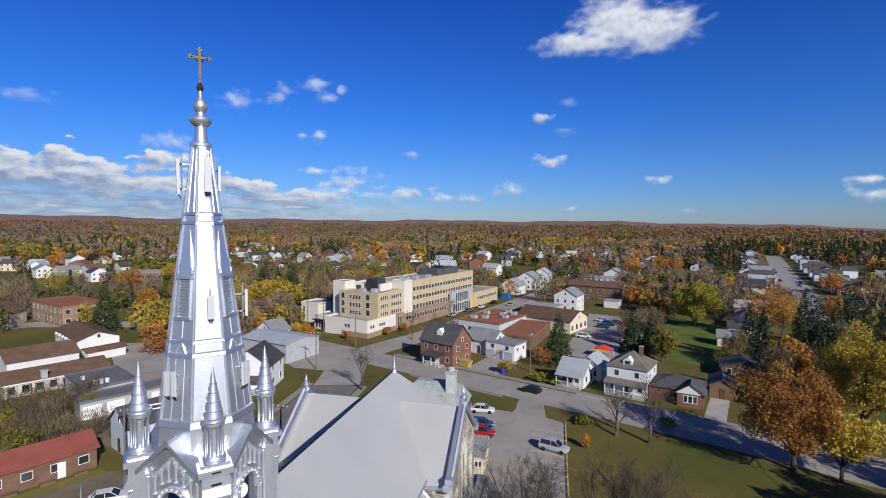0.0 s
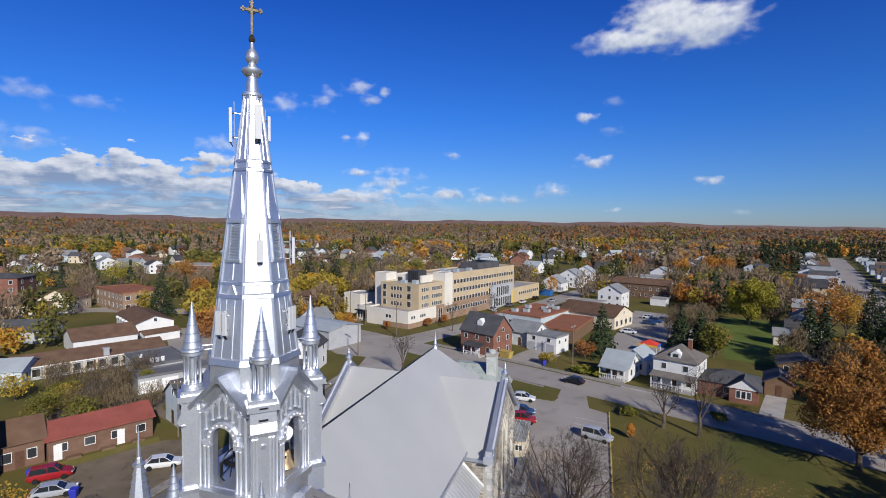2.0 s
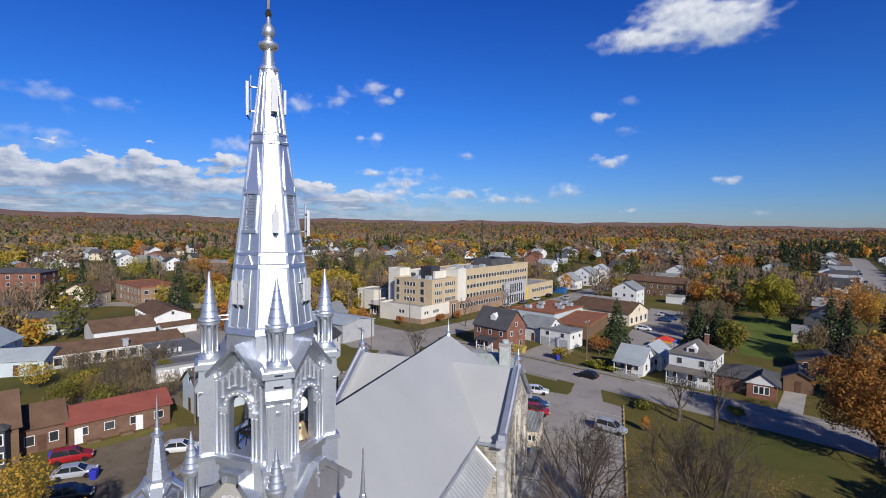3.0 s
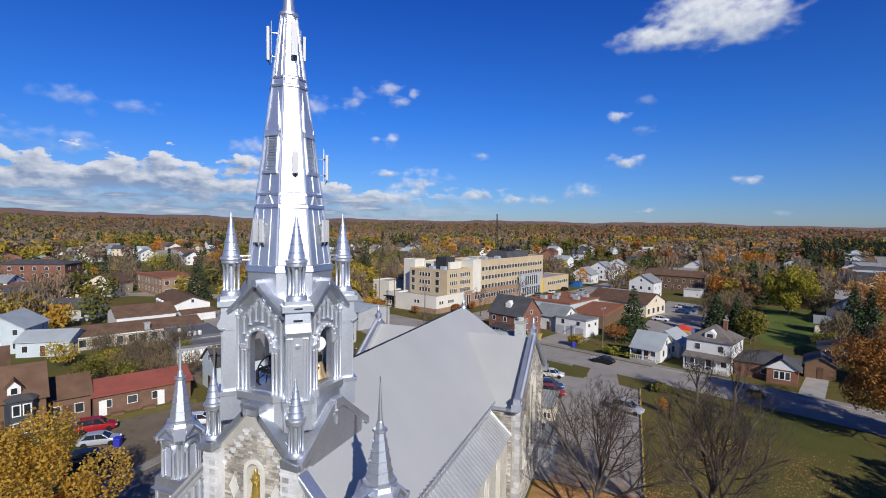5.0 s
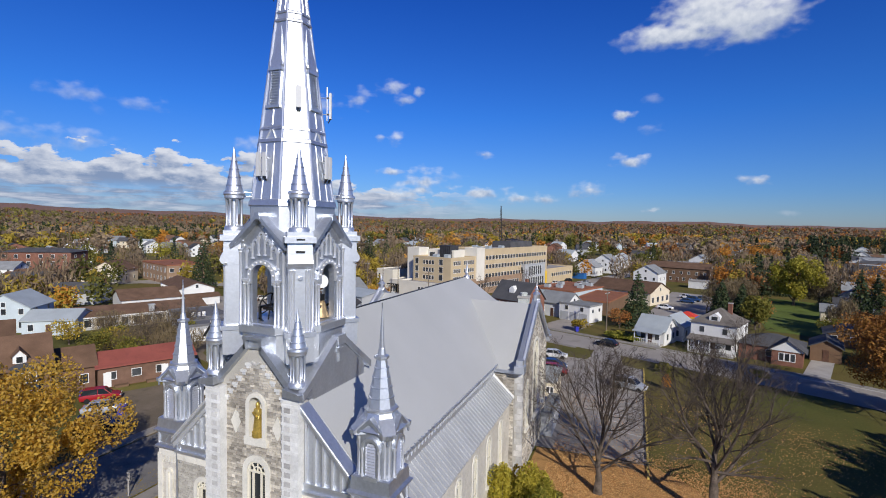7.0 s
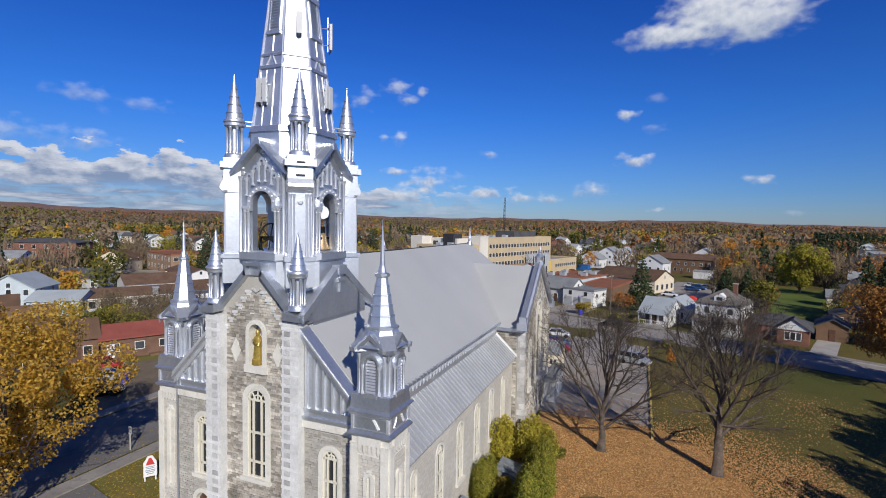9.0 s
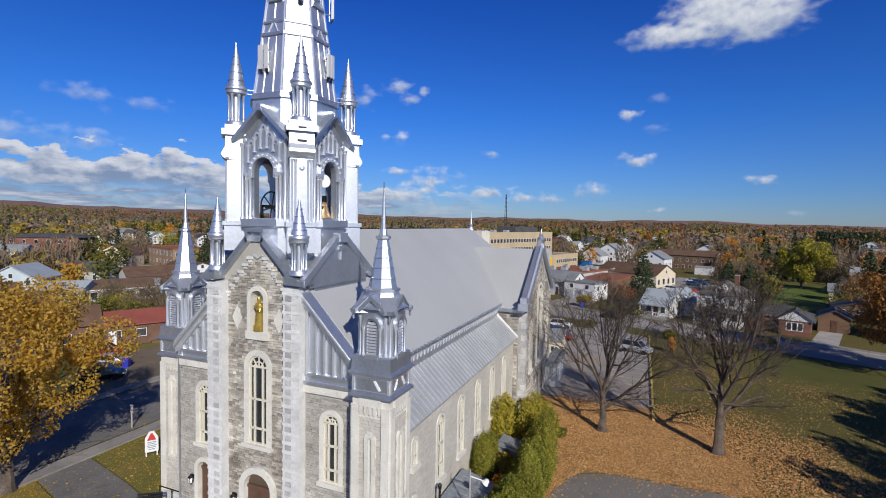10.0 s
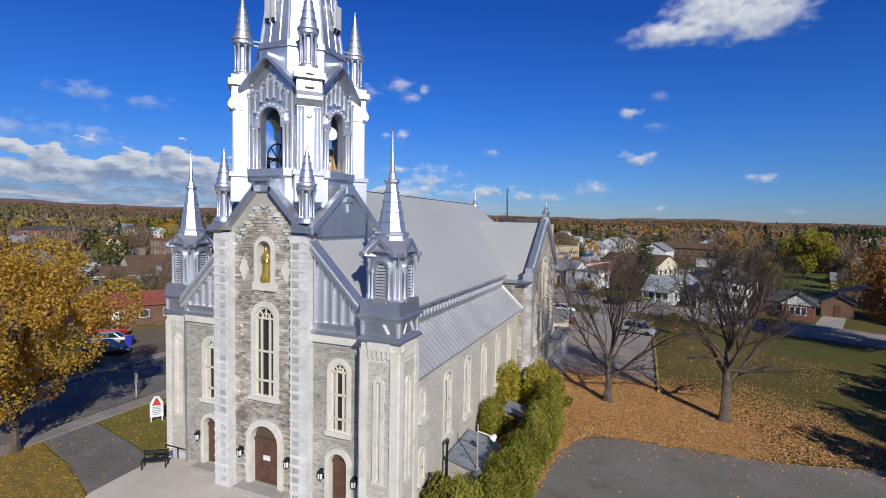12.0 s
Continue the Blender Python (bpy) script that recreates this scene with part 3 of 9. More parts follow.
g.tube((-0.2, -0.05, 13.4), (0.12, -0.16, 13.2), 0.06, 0.05, 7).tube((0.22, 0.0, 13.42), (0.2, -0.14, 13.15), 0.065, 0.05, 7).tube((0.27, -0.12, 12.45), (0.27, -0.1, 13.75), 0.025, 0.025, 6)
statue = solid("statue", g, GILT, "gilded statue standing in the stone niche", "statue", smooth=True)
mid_stones = lay_stones(MF, -2.0, 2.0, 1.6, mid_top, [(0, 1.2, 1.3, 5.0), (0, 0.9, 6.05, 11.15), (0, 0.66, 11.7, 14.46), (1.35, 0.2, 12.3, 13.2), (-1.35, 0.2, 12.3, 13.2)], 3)

# dressed corner strips of the middle bay
for s in (-1, 1):
    x0, x1 = sorted((1.98 * s, 2.95 * s))
    cstrip = part("corner_strip", Geo().box(x0, -0.5, GZ - 0.6, x1, 0, 14.6), QUOIN, church, "pale dressed stone corner strip")
    g = Geo()
    z, k = 1.5, 0
    while z < 14.2:
        a = x0 + (0.16 if s > 0 else 0.44)
        part("quoin", Geo().box(a, -0.54, z, a + 0.36, -0.48, z + 0.24), QUOIN_DARK, cstrip)
        part("quoin", Geo().box(x0 - 0.02, -0.525, z + 0.28, x1 + 0.02, -0.48, z + 0.42), QUOIN, cstrip)
        z += 0.46
# coping of the front gable
g = Geo()
for s in (-1, 1):
    g.hexa([(3.2 * s, -0.72, 14.68), (3.2 * s, 0.3, 14.68), (2.2 * s, 0.3, 14.72), (2.2 * s, -0.72, 14.72), (3.2 * s, -0.72, 14.95), (3.2 * s, 0.3, 14.95), (2.2 * s, 0.3, 15.15), (2.2 * s, -0.72, 15.15)])
    g.hexa([(2.35 * s, -0.34, 14.72), (2.35 * s, 0.3, 14.72), (0.42 * s, 0.3, 16.72), (0.42 * s, -0.34, 16.72), (2.5 * s, -0.34, 14.98), (2.5 * s, 0.3, 14.98), (0.55 * s, 0.3, 16.98), (0.55 * s, -0.34, 16.98)])
g.box(-0.62, -0.36, 17.2, 0.62, 0.3, 17.36)
for s in (-1, 1):
    g.box(min(0.42 * s, 0.58 * s), -0.34, 16.7, max(0.42 * s, 0.58 * s), 0.3, 17.2)
gcop = part("gable_coping", g, SILVER_DARK, church, "silver-painted metal gable coping")
part("apex_panel", Geo().box(-0.42, -0.12, 16.7, 0.42, 0.3, 17.2), SILVER, gcop)
# stepped corbels under the coping
for s in (-1, 1):
    for i in range(6):
        u, z = (1.95 - 0.29 * i) * s, 13.95 + 0.37 * i
        part("corbel_stone", Geo().box(u - 0.16, -0.13, z, u + 0.16, 0.0, z + 0.13).box(u - 0.1, -0.08, z - 0.14, u + 0.1, 0.0, z), QUOIN, front)
part("apex_ornament", Geo().prism([(-0.3, 16.0), (0, 15.82), (0.3, 16.0), (0.24, 16.06), (0, 15.94), (-0.24, 16.06)], MF, 0.09), QUOIN_DARK, front)

# tower sides and the crossed gable roofs below the belfry
g = Geo().box(-3.0, 0.62, 8.0, 3.0, 5.5, 14.8)
part("tower_body", g, SILVER, church, "silver sheet-metal tower side")
g = Geo()
g.prism([(-3.1, 14.8), (3.1, 14.8), (0, 16.9)], frame_xz(0, 0.05, 0), -5.8)
g.prism([(-2.6, 14.5), (2.6, 14.5), (2.6, 15.05), (0, 16.95), (-2.6, 15.05)], frame_xz(3.1, TY, 0, 90), -6.2)
part("tower_roof", g, SILVER, church, "silver crossed gable roof under the belfry")
g = Geo()
for sx in (-1, 1):
    for s in (-1, 1):
        g.hexa([(sx * 3.25, TY + 3.2 * s, 14.6), (sx * 2.9, TY + 3.2 * s, 14.6), (sx * 2.9, TY + 0.25 * s, 16.8), (sx * 3.25, TY + 0.25 * s, 16.8), (sx * 3.25, TY + 3.2 * s, 15.0), (sx * 2.9, TY + 3.2 * s, 15.0), (sx * 2.9, TY + 0.3 * s, 17.15), (sx * 3.25, TY + 0.3 * s, 17.15)])
    g.box(min(sx * 3.3, sx * 2.85), TY - 0.35, 16.7, max(sx * 3.3, sx * 2.85), TY + 0.35, 17.2)
    part("side_gable_coping", g, SILVER, church)
    g = Geo()
for sx in (-1, 1):
    part("side_gable_bracket", Geo().box(min(3.1 * sx, 3.2 * sx), TY - 0.09, 15.75, max(3.1 * sx, 3.2 * sx), TY + 0.09, 16.7).box(min(3.1 * sx, 3.24 * sx), TY - 0.28, 16.3, max(3.1 * sx, 3.24 * sx), TY + 0.28, 16.5), SILVER, church)


def pinnacle(name, x, y, z, cols, col_h, r, cone_h, label):
    """Colonnetted pinnacle: base > columns, ring, cone, hoops."""
    p = part(name, Geo().lathe([(r * 1.15, z - 0.25), (r * 1.15, z - 0.08), (r, z), (r * 0.45, z), (r * 0.45, z + col_h)], 12, x, y), SILVER, church, label, True)
    for i in range(cols):
        a = 2 * math.pi * (i + 0.5) / cols
        cx, cy = x + math.cos(a) * r * 0.82, y + math.sin(a) * r * 0.82
        part("column", Geo().lathe([(r * 0.2, z), (r * 0.2, z + 0.08), (r * 0.125, z + 0.12), (r * 0.125, z + col_h - 0.16), (r * 0.21, z + col_h - 0.04), (r * 0.21, z + col_h)], 8, cx, cy), SILVER, p, smooth=True)
    zc = z + col_h
    part("ring", Geo().lathe([(r * 0.9, zc), (r * 1.12, zc + 0.06), (r * 1.12, zc + 0.2), (r * 1.24, zc + 0.26), (r * 1.2, zc + 0.36), (r, zc + 0.42)], 16, x, y), SILVER, p, smooth=True)
    part("cone", Geo().lathe([(r, zc + 0.4), (r * 0.74, zc + 0.4 + cone_h * 0.25), (r * 0.5, zc + 0.4 + cone_h * 0.5), (r * 0.25, zc + 0.4 + cone_h * 0.75), (0.02, zc + 0.4 + cone_h)], 14, x, y), SILVER, p, smooth=True)
    for f in (0.14, 0.32, 0.5, 0.68):
        rr = r * (1 - f) + 0.015
        part("hoop", Geo().lathe([(rr - 0.02, zc + 0.4 + cone_h * f - 0.03), (rr + 0.02, zc + 0.4 + cone_h * f - 0.02), (rr + 0.015, zc + 0.4 + cone_h * f + 0.02), (rr - 0.03, zc + 0.4 + cone_h * f + 0.03)], 14, x, y), SILVER_DARK, p, smooth=True)
    return p


for s in (-1, 1):
    pinnacle("gable_pinnacle", 2.62 * s, -0.1, 15.4, 6, 1.3, 0.4, 1.85, "slender silver pinnacle with ringed cone on small columns")

# belfry
g = Geo().lathe([(2.78, 14.9), (2.78, 17.4), (2.98, 17.5), (2.98, 17.85)], 8, TX, TY, math.pi / 8)
part("belfry_base", g, SILVER, church, "silver octagonal plinth of the belfry")


def tower_side(k):
    return pose(TX, TY, 0, 0, 0, 90 * k)


for k in range(4):
    m = tower_side(k) @ frame_xz(0, -2.3, 0)
    g = Geo().sheet([(-1.5, 17.7), (1.5, 17.7), (1.5, 22.0), (0, 23.35), (-1.5, 22.0)], [arch(0, 0.68, 17.78, 20.3, 12, 0.68)], m @ pose(0, 0, -0.35), 0.35)
    # wall in the shaded tone, its columns and arches in the lit tone
    b = part("belfry_wall", g, SILVER_DARK, church, "silver belfry wall with an open round arch")
    part("arch_ring", Geo().band(arch(0, 0.68, 19.95, 20.3, 14, 0.68), arch(0, 0.92, 19.95, 20.3, 14, 0.92), m, 0.16), SILVER_PALE, b)
    studs = Geo()
    for i in range(9):
        a = math.pi * (i + 0.5) / 9
        k0 = len(studs.v)
        studs.lathe([(0.055, 0.15), (0.05, 0.2), (0.0, 0.22)], 6, -0.8 * math.cos(a), 20.3 + 0.8 * math.sin(a))
        studs.xf(m, k0)
    part("stud_row", studs, WHITE_PAINT, b)
    for x, zt in ((-1.38, 21.75), (-1.08, 20.1), (-0.86, 20.1), (0.86, 20.1), (1.08, 20.1), (1.38, 21.75)):
        c = Geo().lathe([(0.115, 17.72), (0.115, 17.9), (0.07, 17.97), (0.07, zt - 0.25), (0.1, zt - 0.18), (0.07, zt - 0.14), (0.13, zt - 0.02), (0.13, zt)], 8)
        part("column", c.xf(tower_side(k) @ pose(x, -2.4, 0)), SILVER_PALE, b, smooth=True)
    for s in (-1, 1):
        part("impost", Geo().box(s * 0.97 - 0.26, 20.1, 0, s * 0.97 + 0.26, 20.22, 0.2).xf(m), SILVER_PALE, b)
        part("side_tracery", Geo().lathe([(0.02, -0.02), (0.13, 0.0), (0.11, 0.06), (0.03, 0.08)], 8).xf(m @ pose(1.26 * s, 21.9, 0.02)), SILVER_PALE, b)
    for i in range(6):
        x = -1.0 + 0.4 * i
        zt = 22.6 - abs(x) * 0.95
        zf = 20.32 + math.sqrt(max(0.02, 1.12 - x * x)) + 0.06
        part("column", Geo().lathe([(0.1, zf), (0.1, zf + 0.06), (0.06, zf + 0.1), (0.06, zt - 0.2), (0.12, zt - 0.04), (0.12, zt)], 7).xf(tower_side(k) @ pose(x, -2.38, 0)), SILVER_PALE, b, smooth=True)
        if i < 5:
            xm = x + 0.2
            za = 22.6 - max(abs(x), abs(x + 0.4)) * 0.95
            part("tracery_arch", Geo().band(arch(xm, 0.1, za - 0.02, za, 8, 0.14), arch(xm, 0.19, za - 0.02, za, 8, 0.26), m @ pose(0, 0, 0.02), 0.1), SILVER_PALE, b)
    part("trefoil", Geo().lathe([(0.02, -0.02), (0.15, 0.0), (0.12, 0.07), (0.04, 0.09)], 9).xf(m @ pose(0, 22.98, 0.02)), SILVER_PALE, b)
    gg = Geo()
    for s in (-1, 1):
        q = [(1.75 * s, -2.75, 21.75), (1.75 * s, -1.9, 21.75), (0.0, -1.9, 23.36), (0.0, -2.75, 23.36), (1.8 * s, -2.75, 21.95), (1.8 * s, -1.9, 21.95), (0.0, -1.9, 23.6), (0.0, -2.75, 23.6)]
        gg.hexa(q)
    gg.hexa([(-0.2, -2.77, 23.28), (0.2, -2.77, 23.28), (0.2, -1.9, 23.28), (-0.2, -1.9, 23.28), (-0.12, -2.77, 23.62), (0.12, -2.77, 23.62), (0.12, -1.9, 23.62), (-0.12, -1.9, 23.62)])
    part("belfry_gable", gg.xf(tower_side(k)), SILVER_DARK, church, "silver belfry gable coping")
    rr = Geo().prism([(-1.8, 21.95), (1.8, 21.95), (0, 23.56)], frame_xz(0, -1.95, 0), -1.95)
    part("belfry_roof", rr.xf(tower_side(k)), SILVER, church)
    # diagonal pier with its tall pinnacle
    md = pose(TX, TY, 0, 0, 0, 90 * k + 45)
    g = Geo().box(-0.55, -3.4, 17.3, 0.55, -2.3, 22.2)
    p = part("belfry_pier", g.xf(md), SILVER, church, "silver panelled corner pier")
    part("pier_foot", Geo().box(-0.68, -3.55, 16.2, 0.68, -2.2, 17.55).xf(md), SILVER, p)
    part("pier_foot_mould", Geo().box(-0.76, -3.63, 17.5, 0.76, -2.2, 17.72).xf(md), SILVER_DARK, p)
    part("pier_cap", Geo().box(-0.75, -3.65, 22.15, 0.75, -2.1, 22.45).xf(md), SILVER, p)
    part("pier_cap_top", Geo().box(-0.62, -3.5, 22.45, 0.62, -2.2, 22.68).xf(md), SILVER, p)
    # raised black bars stand in for the shade inside recessed slots
    part("pier_slot", Geo().box(-0.22, -3.54, 21.66, 0.22, -3.4, 21.76).xf(md), BLACK_IRON, p)
    part("pier_slot", Geo().box(-0.2, -3.67, 22.28, 0.2, -3.5, 22.36).xf(md), BLACK_IRON, p)
    part("pier_head", Geo().rings([[(-0.6, -2.4, z), (0.6, -2.4, z), (0.6, y, z), (-0.6, y, z)] for z, y in ((20.9, -3.44), (21.0, -3.6), (21.15, -3.68), (21.3, -3.64), (21.55, -3.5), (22.15, -3.47))]).xf(md), SILVER, p)
    hx = Geo().hexa([tuple(md @ Vector(q)) for q in ((-0.6, -3.45, 20.88), (0.6, -3.45, 20.88), (0.6, -3.3, 20.88), (-0.6, -3.3, 20.88), (-0.64, -3.5, 21.0), (0.64, -3.5, 21.0), (0.64, -3.3, 21.0), (-0.64, -3.3, 21.0))])
    part("pier_shoulder", hx, SILVER, p)
    for x in (-0.46, 0.46, -0.3, 0.3):
        part("column", Geo().lathe([(0.08, 17.7), (0.05, 17.85), (0.05, 20.6), (0.08, 20.8)], 8).xf(md @ pose(x, -3.44, 0)), SILVER_PALE, p, smooth=True)
    part("quatrefoil", Geo().lathe([(0.13, -0.02), (0.13, 0.04), (0.08, 0.05)], 8).xf(md @ frame_xz(0, -3.41, 20.4)), SILVER_DARK, p)
    d = md @ Vector((0, -2.95, 0))
    for z in (24.5, 24.72):
        part("tie_rod", Geo().tube((-0.25, -2.9, z), (-0.25, -1.95, z), 0.03, 0.03, 6).xf(md), SILVER_PALE, p)
    pinnacle("belfry_pinnacle", d.x, d.y, 22.92, 7, 1.4, 0.45, 2.35, "tall silver pinnacle with ringed cone on small columns")
part("belfry_floor", Geo().box(-2.3, TY - 2.3, 17.5, 2.3, TY + 2.3, 17.9), SILVER, church)
part("belfry_ceiling", Geo().box(-2.0, TY - 2.0, 21.9, 2.0, TY + 2.0, 22.0), SILVER_DARK, church)

# spire
SP0, SP1, SLOPE = 24.2, 37.7, (2.08 - 0.40) / (37.7 - 24.2)
ap = lambda z: 2.08 - (z - SP0) * SLOPE
R8 = 1 / math.cos(math.pi / 8)
spire = part("spire", Geo().lathe([(2.16 * R8, 22.2), (2.16 * R8, 24.0), (2.1 * R8, 24.2), (ap(SP1) * R8, SP1)], 8, TX, TY, math.pi / 8), SILVER, church, "octagonal silver sheet-metal spire")
for z, hgt, o in ((24.0, 0.3, 0.16), (27.3, 0.16, 0.10), (27.95, 0.12, 0.08), (33.7, 0.12, 0.08), (34.15, 0.1, 0.06)):
    part("band", Geo().lathe([((ap(z) + 0.0) * R8, z - 0.02), ((ap(z) + o) * R8, z), ((ap(z + hgt) + o * 0.8) * R8, z + hgt), (ap(z + hgt) * R8, z + hgt + 0.06)], 8, TX, TY, math.pi / 8), SILVER_DARK, spire)
for i in range(8):
    a = math.pi / 8 + i * math.pi / 4
    p0, p1 = [(TX + math.cos(a) * ap(z) * R8, TY + math.sin(a) * ap(z) * R8, z) for z in (24.2, SP1)]
    part("rib", Geo().tube(p0, p1, 0.085, 0.05, 8), SILVER, spire, smooth=True)
for k in range(4):
    m = tower_side(k)
    lean = lambda x, z, o: tuple(m @ Vector((x, -ap(z) - o, z)))
    for x0 in (-0.3, 0.3):
        for za, zb in ((24.3, 27.2), (34.3, 37.4)):
            f = (x0 if za < 30 else x0 * 0.55)
            part("batten", Geo().tube(lean(f * 1.05, za, 0.0), lean(f * (ap(zb) / ap(za)), zb, 0.0), 0.05, 0.04, 6), SILVER, spire)
    for x0 in (-0.32, 0.32):
        part("cross_brace", Geo().tube(lean(x0, 27.45, 0.03), lean(x0 * 0.2, 27.95, 0.03), 0.05, 0.05, 6), SILVER, spire)
    part("batten", Geo().tube(lean(0, 28.2, 0), lean(0, 29.2, 0), 0.05, 0.05, 6), SILVER, spire)
    # louvred dormer
    g = Geo()
    y0, y1 = -ap(29.2) - 0.1, -ap(31.1) - 0.13
    for s in (-1, 1):
        g.hexa([(s * 0.37, y0, 29.2), (s * 0.28, y0, 29.2), (s * 0.28, y0 + 0.5, 29.2), (s * 0.37, y0 + 0.5, 29.2), (s * 0.35, y1, 31.1), (s * 0.26, y1, 31.1), (s * 0.26, y1 + 0.6, 31.1), (s * 0.35, y1 + 0.6, 31.1)])
    g.box(-0.44, y0 - 0.06, 29.08, 0.44, y0 + 0.4, 29.22)
    g.box(-0.42, y1 - 0.06, 31.05, 0.42, y1 + 0.5, 31.2)
    d = part("dormer", g.xf(m), SILVER, spire, "narrow louvred dormer")
    part("dormer_back", Geo().hexa([(-0.3, y0 + 0.12, 29.2), (0.3, y0 + 0.12, 29.2), (0.3, y0 + 0.3, 29.2), (-0.3, y0 + 0.3, 29.2), (-0.3, y1 + 0.2, 31.1), (0.3, y1 + 0.2, 31.1), (0.3, y1 + 0.4, 31.1), (-0.3, y1 + 0.4, 31.1)]).xf(m), SILVER_DARK, d)
    for i in range(12):
        z = 29.3 + i * 0.15
        y = y0 + (y1 - y0) * (z - 29.2) / 1.9
        part("slat", Geo().hexa([(-0.28, y + 0.02, z), (0.28, y + 0.02, z), (0.28, y + 0.14, z + 0.09), (-0.28, y + 0.14, z + 0.09), (-0.28, y + 0.02, z + 0.03), (0.28, y + 0.02, z + 0.03), (0.28, y + 0.14, z + 0.12), (-0.28, y + 0.14, z + 0.12)]).xf(m), SILVER, d)
    g = Geo().hexa([(-0.4, y1 - 0.03, 31.2), (0.4, y1 - 0.03, 31.2), (0.4, y1 + 0.5, 31.2), (-0.4, y1 + 0.5, 31.2), (-0.04, -ap(33.6) - 0.02, 33.5), (0.04, -ap(33.6) - 0.02, 33.5), (0.04, -ap(33.6) + 0.2, 33.5), (-0.04, -ap(33.6) + 0.2, 33.5)])
    part("dormer_roof", g.xf(m), SILVER, d)
    for s in (-1, 1):
        part("crocket", Geo().lathe([(0.02, 31.2), (0.1, 31.3), (0.07, 31.45), (0.0, 31.6)], 6).xf(m @ pose(s * 0.38, y1 + 0.05, 0)), SILVER, d)
part("spire_cap", Geo().lathe([(0.4, 37.55), (0.52, 37.62), (0.52, 37.75), (0.34, 37.85), (0.26, 38.6), (0.4, 38.7), (0.52, 38.85), (0.52, 39.0), (0.26, 39.12), (0.2, 39.3), (0.33, 39.5), (0.35, 39.68), (0.28, 39.88), (0.13, 40.05), (0.1, 40.4), (0.05, 40.5)], 14, TX, TY), SILVER, spire, "turned silver cap with a ball", True)
g = Geo()
mc = pose(TX, TY, 0, 0, 0, 42)
g.box(-0.055, -0.055, 40.3, 0.055, 0.055, 42.45)
g.box(-0.42, -0.05, 41.98, 0.42, 0.05, 42.1)
for x, z in ((-0.42, 42.04), (0.42, 42.04), (0, 42.42)):
    for dx, dz in ((-0.07, 0), (0.07, 0), (0, 0.09), (0, -0.07)):
        g.box(x + dx - 0.045, -0.05, z + dz - 0.045, x + dx + 0.045, 0.05, z + dz + 0.045)
for a in range(8):
    t0, t1 = a * math.pi / 4, (a + 1) * math.pi / 4
    g.tube((0.2 * math.cos(t0), 0, 42.04 + 0.2 * math.sin(t0)), (0.2 * math.cos(t1), 0, 42.04 + 0.2 * math.sin(t1)), 0.03, 0.03, 5)
g.lathe([(0.13, 40.4), (0.17, 40.55), (0.1, 40.75), (0.06, 40.8)], 8)
part("cross", g.xf(mc), mat("dark_gilt_iron", (0.10, 0.075, 0.035), 0.45, 0.6, 0.4, 6, 20, 0.2), spire, "dark wrought iron cross")

# panel aerials on the spire
AERIAL = mat("grey_aerial_plastic", (0.55, 0.56, 0.57), 0.5, 0, 0.05, 1, 6, 0.02)


def aerial(m, x, y, z0, z1, w=0.26, d=0.14, label="grey panel aerial on the spire"):
    """Panel aerial: casing, pole, clamps and cable tails. m turns it about the spire's axis."""
    t = thing("panel_aerial", label, "antenna", group="panel aerials on the spire")
    t.matrix_basis = m @ pose(x, y, 0)
    part("casing", Geo().box(-w / 2, -d, z0, w / 2, 0, z1), AERIAL, t)
    part("pole", Geo().tube((0, d * 0.8, z0 - 0.1), (0, d * 0.8, z1 + 0.35), 0.035, 0.035, 6), SILVER, t)
    for z in (z0 + 0.25, z1 - 0.25):
        part("clamp", Geo().box(-0.06, 0, z - 0.04, 0.06, d * 0.8, z + 0.04), BLACK_IRON, t)
        part("arm", Geo().tube((0, d * 0.8, z), (0, -y * 0.55, z), 0.025, 0.025, 5), SILVER, t)
    for i in range(3):
        part("cable", Geo().tube((-0.07 + 0.07 * i, -d / 2, z0), (-0.05 + 0.05 * i, 0.05, z0 - 0.22), 0.02, 0.02, 5), BLACK_IRON, t)


DIAG = pose(TX, TY, 0, 0, 0, 45)
aerial(DIAG, 0.16, -ap(36) - 0.35, 35.3, 37.0, 0.32, 0.16)
aerial(pose(TX, TY, 0, 0, 0, -45), -0.1, -1.0, 35.2, 36.95)
aerial(pose(TX, TY, 0, 0, 0, 135), 0.1, -0.75, 35.4, 36.7)
aerial(DIAG, 0.12, -ap(29.5) - 0.22, 29.1, 30.2, 0.3, 0.14)
aerial(pose(TX, TY, 0, 0, 0, 120), 0.1, -1.95, 28.9, 30.3)
for k in (0, 1):
    aerial(tower_side(k), -0.42 if k == 0 else 0.45, -ap(26.0) - 0.22, 25.5, 26.7, 0.24, 0.12)
    aerial(tower_side(k), -0.05 if k == 0 else 0.15, -ap(26.0) - 0.22, 25.5, 26.7, 0.2, 0.12)

# bells
bell = thing("church_bell", "pale bronze bell with dark iron wheel in the belfry", "bell", (0, TY, 0))
BRONZE = mat("pale_bronze", (0.42, 0.30, 0.16), 0.45, 0.5, 0.2, 3, 10, 0.1)
part("bell_body", Geo().lathe([(0.5, 18.4), (0.44, 18.5), (0.34, 18.8), (0.27, 19.15), (0.16, 19.3), (0.05, 19.34)], 16, 1.55, 0.5).xf(pose(0, 0, -0.45)), BRONZE, bell, smooth=True)
wheel = Geo()
for i in range(20):
    a0, a1 = 2 * math.pi * i / 20, 2 * math.pi * (i + 1) / 20
    wheel.tube((-0.5, -1.2 + 0.82 * math.cos(a0), 18.5 + 0.82 * math.sin(a0)), (-0.5, -1.2 + 0.82 * math.cos(a1), 18.5 + 0.82 * math.sin(a1)), 0.045, 0.045, 5)
